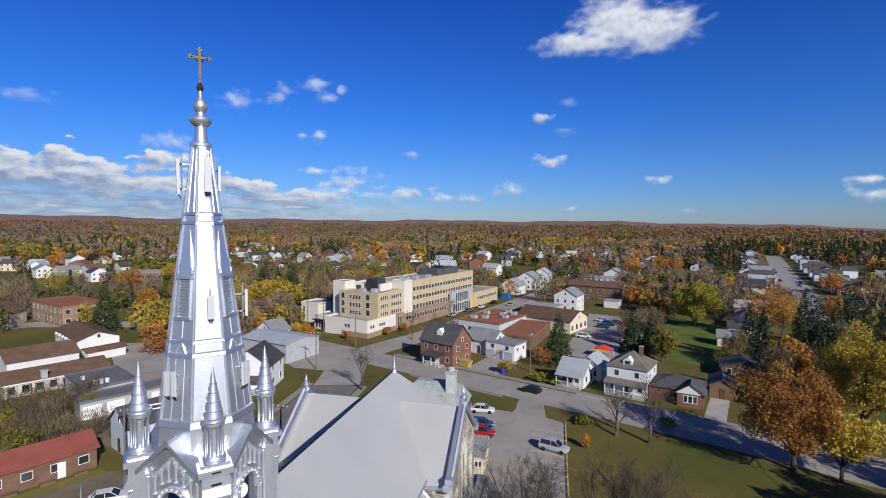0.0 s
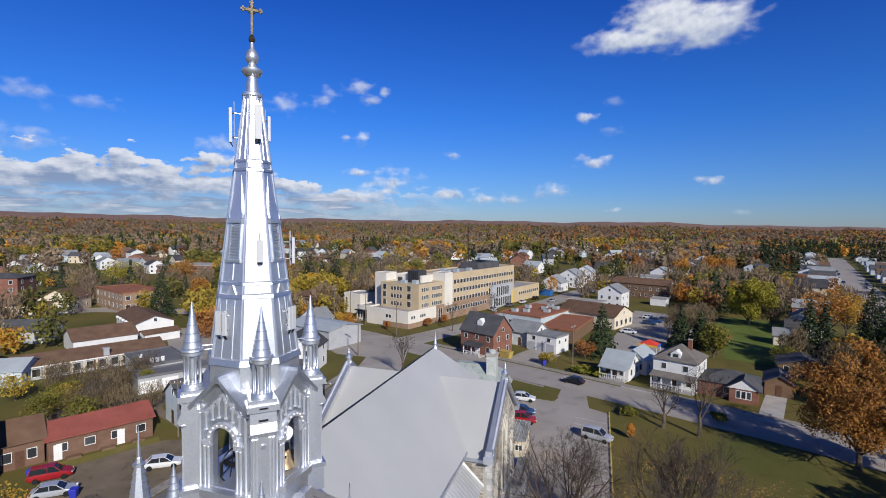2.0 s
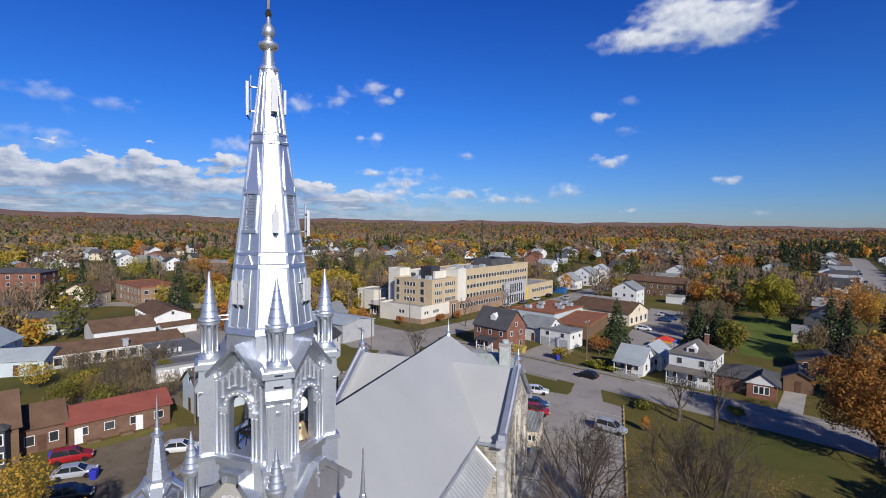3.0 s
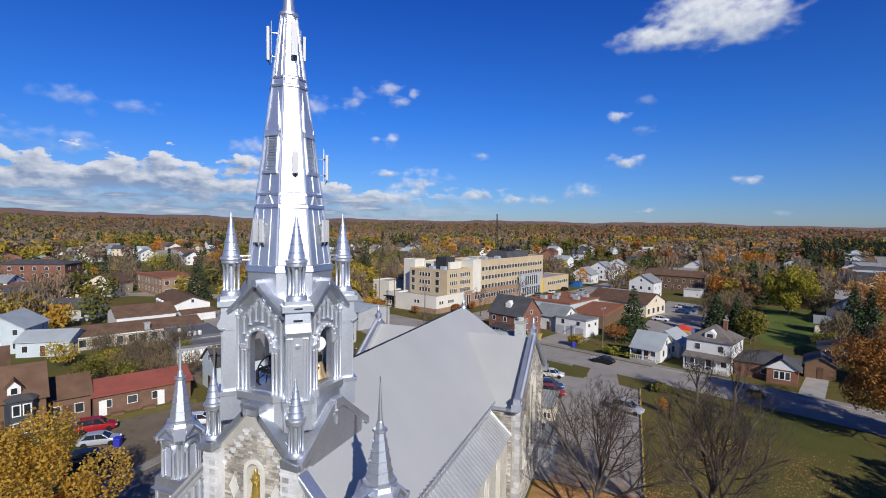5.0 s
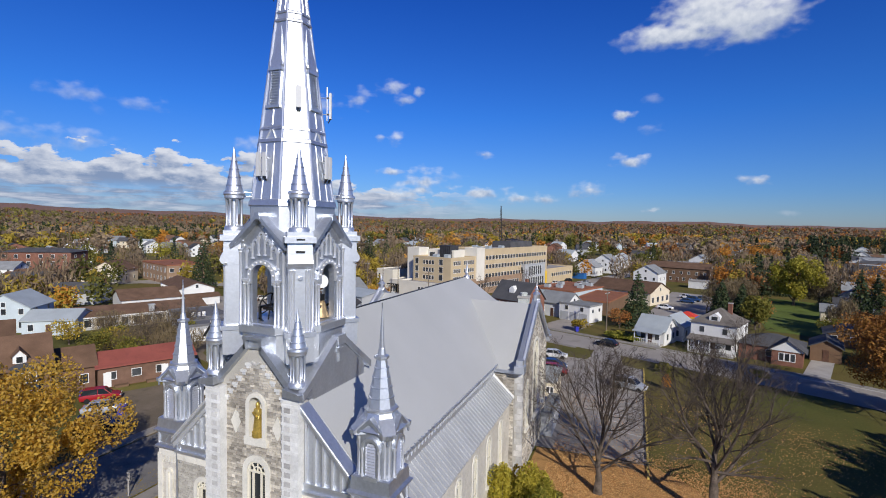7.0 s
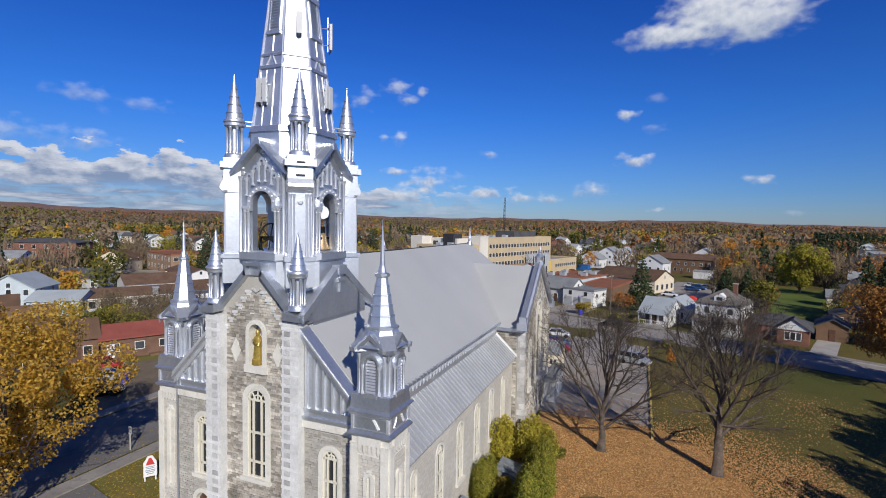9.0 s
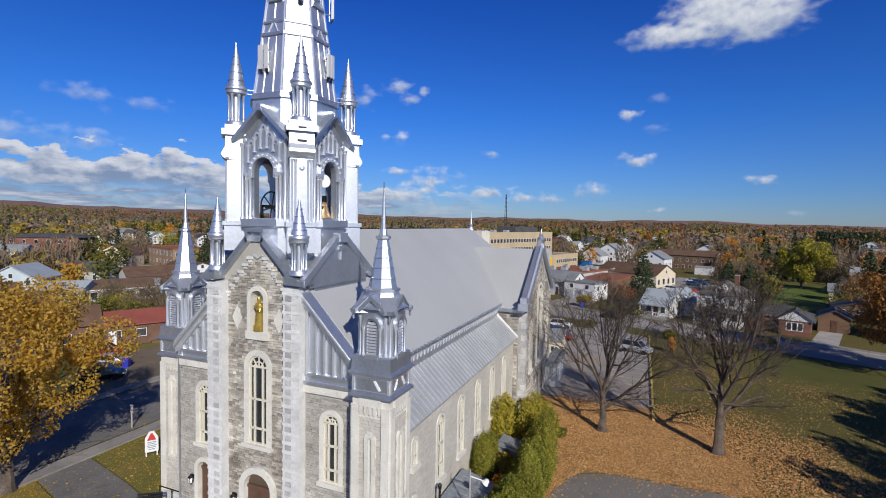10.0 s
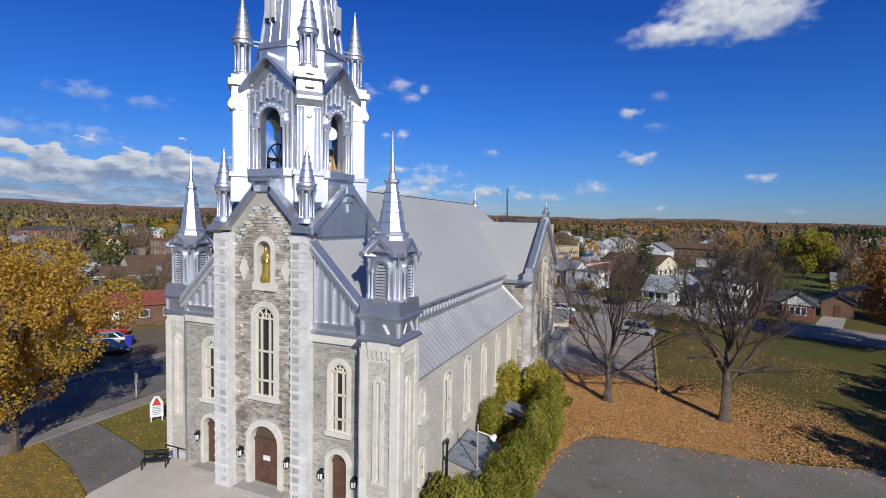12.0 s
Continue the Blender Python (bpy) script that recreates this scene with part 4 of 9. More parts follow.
for i in range(3):
    a0 = math.pi * i / 3 + 0.3
    wheel.tube((-0.5, -1.2 + 0.82 * math.cos(a0), 18.5 + 0.82 * math.sin(a0)), (-0.5, -1.2 - 0.82 * math.cos(a0), 18.5 - 0.82 * math.sin(a0)), 0.035, 0.035, 5)
part("bell_wheel", wheel, BLACK_IRON, bell)
part("headstock", Geo().box(-0.9, -1.3, 18.42, 0.6, -1.1, 18.6), BLACK_IRON, bell)
part("crown_block", Geo().box(1.4, 0.35, 18.85, 1.7, 0.65, 19.2), BLACK_IRON, bell)
for x in (-1.0, 1.7):
    fr = Geo()
    for y in (-1.4, 1.2):
        fr.box(x - 0.06, y - 0.06, 17.9, x + 0.06, y + 0.06, 18.6)
    fr.box(x - 0.06, -1.4, 18.5, x + 0.06, 1.2, 18.62)
    part("bell_frame", fr, BLACK_IRON, bell)
dish = thing("satellite_dish", "white dish aerial inside the belfry arch", "antenna", (1.8, TY + 0.15, 19.95), 60)
part("bowl", Geo().lathe([(0.02, 0.0), (0.2, 0.04), (0.36, 0.14), (0.37, 0.15)], 16).xf(pose(0, 0, 0, 80, 0, 0)), WHITE_PAINT, dish, smooth=True)
part("stem", Geo().tube((0, 0.1, 0), (0.0, 0.35, 1.3), 0.03, 0.03, 6), BLACK_IRON, dish)

# ---- church: side bays, turrets, nave, aisles, transepts ----
NAVE_TOP = lambda x: 17.25 - 1.02 * abs(x)


def side_bay(s, y0, cx):
    """Side bay of the front with door, window, cornice and panelled half gable. s: +1 right, -1 left."""
    m = frame_xz(0, y0, 0)
    xa, xb = sorted((2.9 * s, 6.45 * s))
    bay = part("side_bay_wall", Geo().sheet([(xa, GZ - 0.6), (xb, GZ - 0.6), (xb, 9.5), (xa, 9.5)], [arch(cx, 0.5, 1.4, 3.62, 12, 0.5), opening(cx, 4.95, 8.75, 0.68)], m @ pose(0, 0, -0.6), 0.6), MORTAR, church, "grey limestone side bay")
    church_door(church, m, cx, 1.4, 4.35, 0.74, 0.25, 1)
    arched_window(church, m, cx, 4.95, 8.75, 0.68, 0.24, (0.26, 0.64))
    lantern(m, cx - 0.95, 2.75)
    lantern(m, cx + 0.95, 2.75)
    stone_mass("stonework", m, lay_stones(m, xa + (0.1 if s > 0 else 0.05), xb - 0.05, 1.3, lambda u: 9.42, [(cx, 0.74, 1.2, 4.35), (cx, 0.68, 5.0, 8.75)], 11 + s), bay, STONE_SIDE)
    part("cornice", Geo().box(xa, y0 - 0.14, 9.45, xb, y0 + 0.1, 9.87), TRIM, bay)
    band = part("metal_band", Geo().box(xa, y0 - 0.22, 9.87, xb, y0 + 0.2, 10.02).box(xa, y0 - 0.06, 10.02, xb, y0 + 0.2, 10.3).box(xa, y0 - 0.12, 10.28, xb, y0 + 0.2, 10.4), SILVER, church)
    z1, z2 = NAVE_TOP(2.9), NAVE_TOP(6.45)
    part("half_gable", Geo().sheet([(xa, 10.35), (xb, 10.35), (xb, z2 if s > 0 else z1), (xa, z1 if s > 0 else z2)], [], m @ pose(0, 0, -0.3), 0.26), SILVER, band)
    for i in range(7):
        x = (3.1 + 0.5 * i) * s
        part("pilaster", Geo().box(x - 0.05, y0 - 0.1, 10.38, x + 0.05, y0 + 0.05, max(10.5, NAVE_TOP(x) - 0.1)), SILVER_PALE, band)
    for i in range(6):
        x = (3.35 + 0.5 * i) * s
        zt = NAVE_TOP(x) - 0.42
        if zt > 10.75:
            part("scroll_bracket", Geo().lathe([(0.03, -0.02), (0.12, 0.0), (0.1, 0.05), (0.03, 0.07)], 8).xf(m @ pose(x, zt - 0.05, 0.0)), SILVER_PALE, band)
    za, zb = NAVE_TOP(2.95) + 0.1, NAVE_TOP(6.5) + 0.1
    c = Geo().hexa([(2.95 * s, y0 - 0.35, za - 0.35), (2.95 * s, y0 + 0.35, za - 0.35), (6.5 * s, y0 + 0.35, zb - 0.35), (6.5 * s, y0 - 0.35, zb - 0.35), (2.95 * s, y0 - 0.35, za), (2.95 * s, y0 + 0.35, za), (6.5 * s, y0 + 0.35, zb), (6.5 * s, y0 - 0.35, zb)])
    c2 = Geo().hexa([(2.95 * s, y0 - 0.22, za - 0.6), (2.95 * s, y0, za - 0.6), (6.5 * s, y0, zb - 0.6), (6.5 * s, y0 - 0.22, zb - 0.6), (2.95 * s, y0 - 0.22, za - 0.35), (2.95 * s, y0, za - 0.35), (6.5 * s, y0, zb - 0.35), (6.5 * s, y0 - 0.22, zb - 0.35)])
    part("half_gable_coping", c, SILVER, band)
    # lit tone gives the coping its bright edge
    part("coping_moulding", c2, SILVER_PALE, band)
    part("coping_moulding", Geo().hexa([(2.95 * s, y0 - 0.38, za - 0.2), (2.95 * s, y0 - 0.352, za - 0.2), (6.5 * s, y0 - 0.352, zb - 0.2), (6.5 * s, y0 - 0.38, zb - 0.2), (2.95 * s, y0 - 0.38, za - 0.08), (2.95 * s, y0 - 0.352, za - 0.08), (6.5 * s, y0 - 0.352, zb - 0.08), (6.5 * s, y0 - 0.38, zb - 0.08)]), SILVER_PALE, band)
    part("downpipe", Geo().tube((6.35 * s, y0 - 0.12, 1.0), (6.35 * s, y0 - 0.12, 10.4), 0.05, 0.05, 8), SILVER_DARK, bay, "grey metal downpipe", True)


side_bay(1, 0.0, 4.5)
side_bay(-1, 0.7, -4.45)


def turret(cx, cy, hx, hy, zs, zl, zf, ze, seed):
    """Corner turret: stone base to zs, metal block to the lip zl, skirt to zf, louvred drum to the eave ze, ringed spirelet."""
    t = part("turret_base", Geo().box(cx - hx, cy - hy, GZ - 0.6, cx + hx, cy + hy, zs), TRIM, church, "pale stone turret base")
    for k, (hw, dist) in enumerate(((hx, hy), (hy, hx), (hx, hy), (hy, hx))):
        m = pose(cx, cy, 0, 0, 0, 90 * k) @ frame_xz(0, -dist, 0)
        if k in (2,):
            continue
        w = hw * 2 - 0.7
        stone_mass("stonework", m, lay_stones(m, -w / 2, w / 2, 1.4, lambda u: zs - 0.8, [(0, 0.3, 3.6, 8.4)], seed + k), t, STONE_PALE)
        for s in (-1, 1):
            part("corner_pilaster", Geo().box(s * (hw - 0.34) - 0.02 if s > 0 else -hw, GZ - 0.6, 0, hw if s > 0 else -hw + 0.36, zs - 0.4, 0.1).xf(m), TRIM, t)
        part("blind_lancet", Geo().band(arch(0, 0.1, 3.75, 8.15, 8, 0.1), arch(0, 0.26, 3.75, 8.15, 8, 0.26), m, 0.11), TRIM, t)
        part("lancet_sill", Geo().box(-0.3, 3.6, 0, 0.3, 3.75, 0.13).xf(m), TRIM, t)
        n = 5
        for i in range(n):
            x = (i - (n - 1) / 2) * (w / n)
            part("dentil", Geo().prism([(x - 0.07, zs - 0.4), (x - 0.07, zs - 0.72), (x, zs - 0.8), (x + 0.07, zs - 0.72), (x + 0.07, zs - 0.4)], m, 0.09), TRIM, t)
        part("frieze", Geo().box(-hw + 0.36, zs - 0.42, 0, hw - 0.36, zs, 0.1).xf(m), TRIM, t)
    sq = lambda o, z: [(cx - hx - o, cy - hy - o, z), (cx + hx + o, cy - hy - o, z), (cx + hx + o, cy + hy + o, z), (cx - hx - o, cy + hy + o, z)]
    b = part("turret_block", Geo().rings([sq(0.16, zs), sq(0.16, zs + 0.1), sq(0.05, zs + 0.2), sq(0.0, zs + 0.22), sq(0.0, zl - 0.2)]), SILVER_DARK, church, "silver metal block under the turret drum")
    part("block_cornice", Geo().rings([sq(0.04, zl - 0.22), sq(0.1, zl - 0.12), sq(0.2, zl - 0.06), sq(0.2, zl), sq(0.06, zl + 0.1), sq(0.02, zf - 0.06), sq(-0.05, zf), sq(-0.2, zf)]), SILVER_DARK, b)
    for k, (hw, dist) in enumerate(((hx, hy), (hy, hx))):
        m = pose(cx, cy, 0, 0, 0, 90 * k) @ frame_xz(0, -dist, 0)
        for s in (-1, 1):
            part("panel_post", Geo().box(s * (hw - 0.06) - 0.06, zs + 0.24, -0.05, s * (hw - 0.06) + 0.06, zl - 0.22, 0.07).xf(m), SILVER_PALE, b)
            q = 0.5 * s * (1 if k == 0 else -1)
            part("panel_strut", Geo().hexa([(q * 0.36 - 0.05, zl - 0.34, 0), (q * 0.36 + 0.05, zl - 0.30, 0), (q * 0.36 + 0.05, zl - 0.30, 0.05), (q * 0.36 - 0.05, zl - 0.34, 0.05), (q * 0.9 - 0.05, zs + 0.34, 0), (q * 0.9 + 0.05, zs + 0.38, 0), (q * 0.9 + 0.05, zs + 0.38, 0.05), (q * 0.9 - 0.05, zs + 0.34, 0.05)]).xf(m), WHITE_PAINT if s * (1 if k == 0 else -1) > 0 else SILVER_DARK, b)
        part("panel_rim", Geo().box(-hw + 0.1, zs + 0.22, 0, hw - 0.1, zs + 0.28, 0.04).box(-hw + 0.1, zl - 0.3, 0, hw - 0.1, zl - 0.24, 0.04).xf(m), SILVER, b)
    # drum: square with cut corners
    c, e = 0.56, 0.86
    octo = [(-c, -e), (c, -e), (e, -c), (e, c), (c, e), (-c, e), (-e, c), (-e, -c)]
    d = part("turret_drum", Geo().rings([[(cx + x, cy + y, z) for x, y in octo] for z in (zf - 0.1, ze)]), SILVER_DARK, church, "silver louvred turret drum")
    sp = ze - 0.66
    for k in range(4):
        tk = pose(cx, cy, 0, 0, 0, 90 * k)
        m = tk @ frame_xz(0, -e, 0)
        part("louvre_arch", Geo().band(arch(0, 0.25, zf, sp, 10, 0.25), arch(0, 0.36, zf, sp, 10, 0.36), m, 0.08), SILVER_DARK, d)
        part("hood_mould", Geo().band(arch(0, 0.36, sp - 0.05, sp, 12, 0.36), arch(0, 0.47, sp - 0.05, sp, 12, 0.47), m, 0.16), SILVER, d)
        # black sheet on the solid drum stands in for shade behind the slats
        part("louvre_back", Geo().prism(arch(0, 0.26, zf, sp, 10, 0.26), m, 0.01), BLACK_IRON, d)
        part("louvre_sill", Geo().box(-0.34, zf - 0.14, 0, 0.34, zf + 0.04, 0.14).xf(m), SILVER, d)
        n = int((sp + 0.2 - zf) / 0.135)
        for i in range(n):
            z = zf + 0.05 + i * 0.135
            w = 0.25 if z < sp else max(0.08, math.sqrt(max(0.0, 0.0625 - (z + 0.08 - sp) ** 2)))
            part("slat", Geo().hexa([(-w, z, 0.08), (w, z, 0.08), (w, z + 0.025, 0.09), (-w, z + 0.025, 0.09), (-w, z + 0.08, 0.01), (w, z + 0.08, 0.01), (w, z + 0.105, 0.015), (-w, z + 0.105, 0.015)]).xf(m), SILVER_PALE, d)
        for x in (-0.42, 0.42):
            part("column", Geo().lathe([(0.085, zf), (0.085, zf + 0.12), (0.055, zf + 0.18), (0.055, sp - 0.22), (0.1, sp - 0.08), (0.1, sp)], 8).xf(tk @ pose(x, -e - 0.07, 0)), SILVER_PALE, d, smooth=True)
        dg = pose(cx, cy, 0, 0, 0, 90 * k + 45)
        for x in (-0.1, 0.1):
            part("column", Geo().lathe([(0.085, zf), (0.085, zf + 0.12), (0.055, zf + 0.18), (0.055, ze - 0.42), (0.1, ze - 0.28), (0.1, ze - 0.2)], 8).xf(dg @ pose(x, -1.02, 0)), SILVER_PALE, d, smooth=True)
        g = Geo()
        for s in (-1, 1):
            g.hexa([(0.62 * s, ze - 0.1, -0.25), (0, ze + 0.5, -0.25), (0, ze + 0.5, 0.2), (0.62 * s, ze - 0.1, 0.2), (0.66 * s, ze + 0.1, -0.25), (0, ze + 0.72, -0.25), (0, ze + 0.72, 0.2), (0.66 * s, ze + 0.1, 0.2)])
            g.hexa([(0.62 * s, ze - 0.1, -0.25), (0.62 * s, ze - 0.1, 0.2), (0.98 * s, ze - 0.1, 0.2), (0.98 * s, ze - 0.1, -0.25), (0.66 * s, ze + 0.1, -0.25), (0.66 * s, ze + 0.1, 0.2), (1.02 * s, ze + 0.08, 0.2), (1.02 * s, ze + 0.08, -0.25)])
        g.prism([(-0.62, ze - 0.02), (0.62, ze - 0.02), (0, ze + 0.62)], pose(0, 0, 0.06), -0.8)
        part("gablet", g.xf(m), SILVER_DARK, d)
        part("gablet_drop", Geo().lathe([(0.0, ze - 0.42), (0.06, ze - 0.34), (0.05, ze - 0.12)], 7).xf(tk @ pose(0.9, -e - 0.1, 0)), SILVER_DARK, d)
        # sloping leads between the gablets
        part("drum_shoulder", Geo().hexa([tuple(dg @ Vector(q)) for q in ((-0.3, -1.3, ze - 0.08), (0.3, -1.3, ze - 0.08), (0.5, -0.5, ze - 0.08), (-0.5, -0.5, ze - 0.08), (-0.3, -1.34, ze + 0.08), (0.3, -1.34, ze + 0.08), (0.34, -0.55, ze + 0.8), (-0.34, -0.55, ze + 0.8))]), SILVER, d)
    zb = ze + 0.86
    s = part("spirelet", Geo().lathe([(1.1 * R8, ze + 0.12), (0.8 * R8, ze + 0.5), (0.68 * R8, zb - 0.05), (0.74 * R8, zb), (0.74 * R8, zb + 0.08), (0.6 * R8, zb + 0.14), (0.23 * R8, 17.0), (0.32 * R8, 17.08), (0.32 * R8, 17.18), (0.19, 17.24), (0.15, 17.5), (0.12, 17.55), (0.02, 19.4)], 8, cx, cy, math.pi / 8), SILVER, church, "slender silver turret spirelet")
    for f in (0.2, 0.42, 0.63, 0.83):
        z = zb + 0.14 + f * (17.0 - zb - 0.14)
        rr = (0.6 + (0.23 - 0.6) * f) * R8
        part("hoop", Geo().lathe([(rr - 0.02, z - 0.04), (rr + 0.045, z - 0.025), (rr + 0.035, z + 0.02), (rr - 0.03, z + 0.04)], 8, cx, cy, math.pi / 8), SILVER_DARK, s)
    part("finial_cross", Geo().box(cx - 0.02, cy - 0.02, 19.3, cx + 0.02, cy + 0.02, 19.6), SILVER_DARK, s)


turret(7.16, 0.06, 0.94, 0.95, 10.05, 11.15, 11.9, 13.88, 27)
turret(-7.5, 2.08, 0.94, 0.98, 9.62, 10.72, 11.42, 13.68, 12)

# nave
g = Geo()
for s in (-1, 1):
    g.hexa([(0, 5.0, 17.1), (0, 33.0, 17.1), (6.42 * s, 38.7, 10.63), (6.42 * s, 0.5, 10.63), (0, 5.0, 17.3), (0, 33.0, 17.3), (6.5 * s, 38.7, 10.75), (6.5 * s, 0.5, 10.75)])
g.add([(0, 33.0, 17.3), (6.5, 38.7, 10.75), (-6.5, 38.7, 10.75)], [(0, 1, 2)])
for s in (-1, 1):
    g.hexa([(2.9 * s, 0.34, 14.3), (2.9 * s, 5.6, 14.3), (6.45 * s, 5.6, 10.74), (6.45 * s, 0.34, 10.74), (2.9 * s, 0.34, 14.405), (2.9 * s, 5.6, 14.405), (6.45 * s, 5.6, 10.84), (6.45 * s, 0.34, 10.84)])
roof = part("nave_roof", g, ROOF_GREY, church, "plain light grey sheet nave roof")
part("ridge_flashing", Geo().box(-0.16, 5.0, 17.26, 0.0, 33.0, 17.36), BLACK_IRON, roof, "dark ridge flashing")
part("ridge_finial", Geo().lathe([(0.35, 17.1), (0.3, 17.4), (0.14, 17.55), (0.22, 17.7), (0.12, 17.85), (0.08, 18.5), (0.0, 19.2)], 8, 0, 33.0), SILVER, roof, smooth=True)
part("nave_wall", Geo().box(-6.2, 1.35, GZ - 0.6, 6.2, 38.8, 10.35), MORTAR, church)
for s in (-1, 1):
    bracket = mesh_of("eave_bracket", Geo().hexa([(6.16 * s, -0.06, 9.95), (6.25 * s, -0.06, 9.95), (6.25 * s, 0.06, 9.95), (6.16 * s, 0.06, 9.95), (6.16 * s, -0.06, 10.56), (6.42 * s, -0.06, 10.56), (6.42 * s, 0.06, 10.56), (6.16 * s, 0.06, 10.56)]), SILVER_PALE)
    if s > 0:
        for i in range(43):
            part("eave_bracket", bracket, None, church).location = (0, 1.45 + 0.5 * i, 0)
            part("gutter_hook", Geo().box(6.44, 1.66 + 0.5 * i, 10.6, 6.6, 1.74 + 0.5 * i, 10.8), SILVER_DARK, church)
    part("gutter", Geo().box(min(6.4 * s, 6.58 * s), 0.6, 10.58, max(6.4 * s, 6.58 * s), 22.9, 10.7), SILVER_DARK, church, "dark eaves gutter")
    part("clerestory_band", Geo().box(min(6.16 * s, 6.22 * s), 0.6, 9.3, max(6.16 * s, 6.22 * s), 22.9, 10.6), SILVER, church)
    # aisle
    ar = part("aisle_roof", Geo().hexa([(6.1 * s, 1.2, 9.6), (6.1 * s, 22.9, 9.6), (8.0 * s, 22.9, 7.72), (8.0 * s, 1.2, 7.72), (6.1 * s, 1.2, 9.72), (6.1 * s, 22.9, 9.72), (8.05 * s, 22.9, 7.84), (8.05 * s, 1.2, 7.84)]), ROOF_SEAM, church, "grey standing-seam aisle roof")
    if s > 0:
        seam = mesh_of("seam", Geo().hexa([(6.1, -0.025, 9.70), (6.1, 0.025, 9.70), (8.05, 0.025, 7.82), (8.05, -0.025, 7.82), (6.1, -0.025, 9.79), (6.1, 0.025, 9.79), (8.07, 0.025, 7.91), (8.07, -0.025, 7.91)]), ROOF_SEAM)
        for i in range(43):
            part("seam", seam, None, ar).location = (0, 1.4 + 0.5 * i, 0)
        part("end_flashing", Geo().hexa([(6.1, 22.7, 9.72), (6.1, 22.9, 9.72), (8.1, 22.9, 7.84), (8.1, 22.7, 7.84), (6.1, 22.7, 9.95), (6.1, 22.9, 9.95), (8.1, 22.9, 8.05), (8.1, 22.7, 8.05)]), WHITE_PAINT, ar)

WIN_Y = (6.0, 9.4, 12.85, 16.3, 19.7)
MR = frame_xz(7.7, 0, 0, 90)
aisle = part("aisle_wall", Geo().sheet([(1.0, GZ - 0.6), (22.9, GZ - 0.6), (22.9, 7.75), (1.0, 7.75)], [opening(y, 3.0, 7.0, 0.62) for y in WIN_Y] + [opening(2.55, 5.3, 7.05, 0.42, 0.16), opening(2.55, 2.1, 4.0, 0.42, 0.16)], MR @ pose(0, 0, -0.5), 0.5), MORTAR, church, "pale grey stone aisle wall")
for y in WIN_Y:
    arched_window(church, MR, y, 3.0, 7.0, 0.62, 0.15, (0.3, 0.65))
arched_window(church, MR, 2.55, 5.3, 7.05, 0.42, 0.16, (0.5,))
arched_window(church, MR, 2.55, 2.1, 4.0, 0.42, 0.16, (0.5,))
stone_mass("stonework", MR, [(u, z, w + 0.008, h + 0.008, 0.004 + 0.35 * d) for u, z, w, h, d in lay_stones(MR, 1.3, 22.8, 1.0, lambda u: 7.6, [(y, 0.62, 3.0, 7.0) for y in WIN_Y] + [(2.55, 0.42, 5.3, 7.05), (2.55, 0.42, 2.1, 4.0)], 31)], aisle, STONE_PALE)
part("aisle_wall_far", Geo().box(-7.7, 2.6, GZ - 0.6, -7.2, 22.9, 7.75), MORTAR, church)

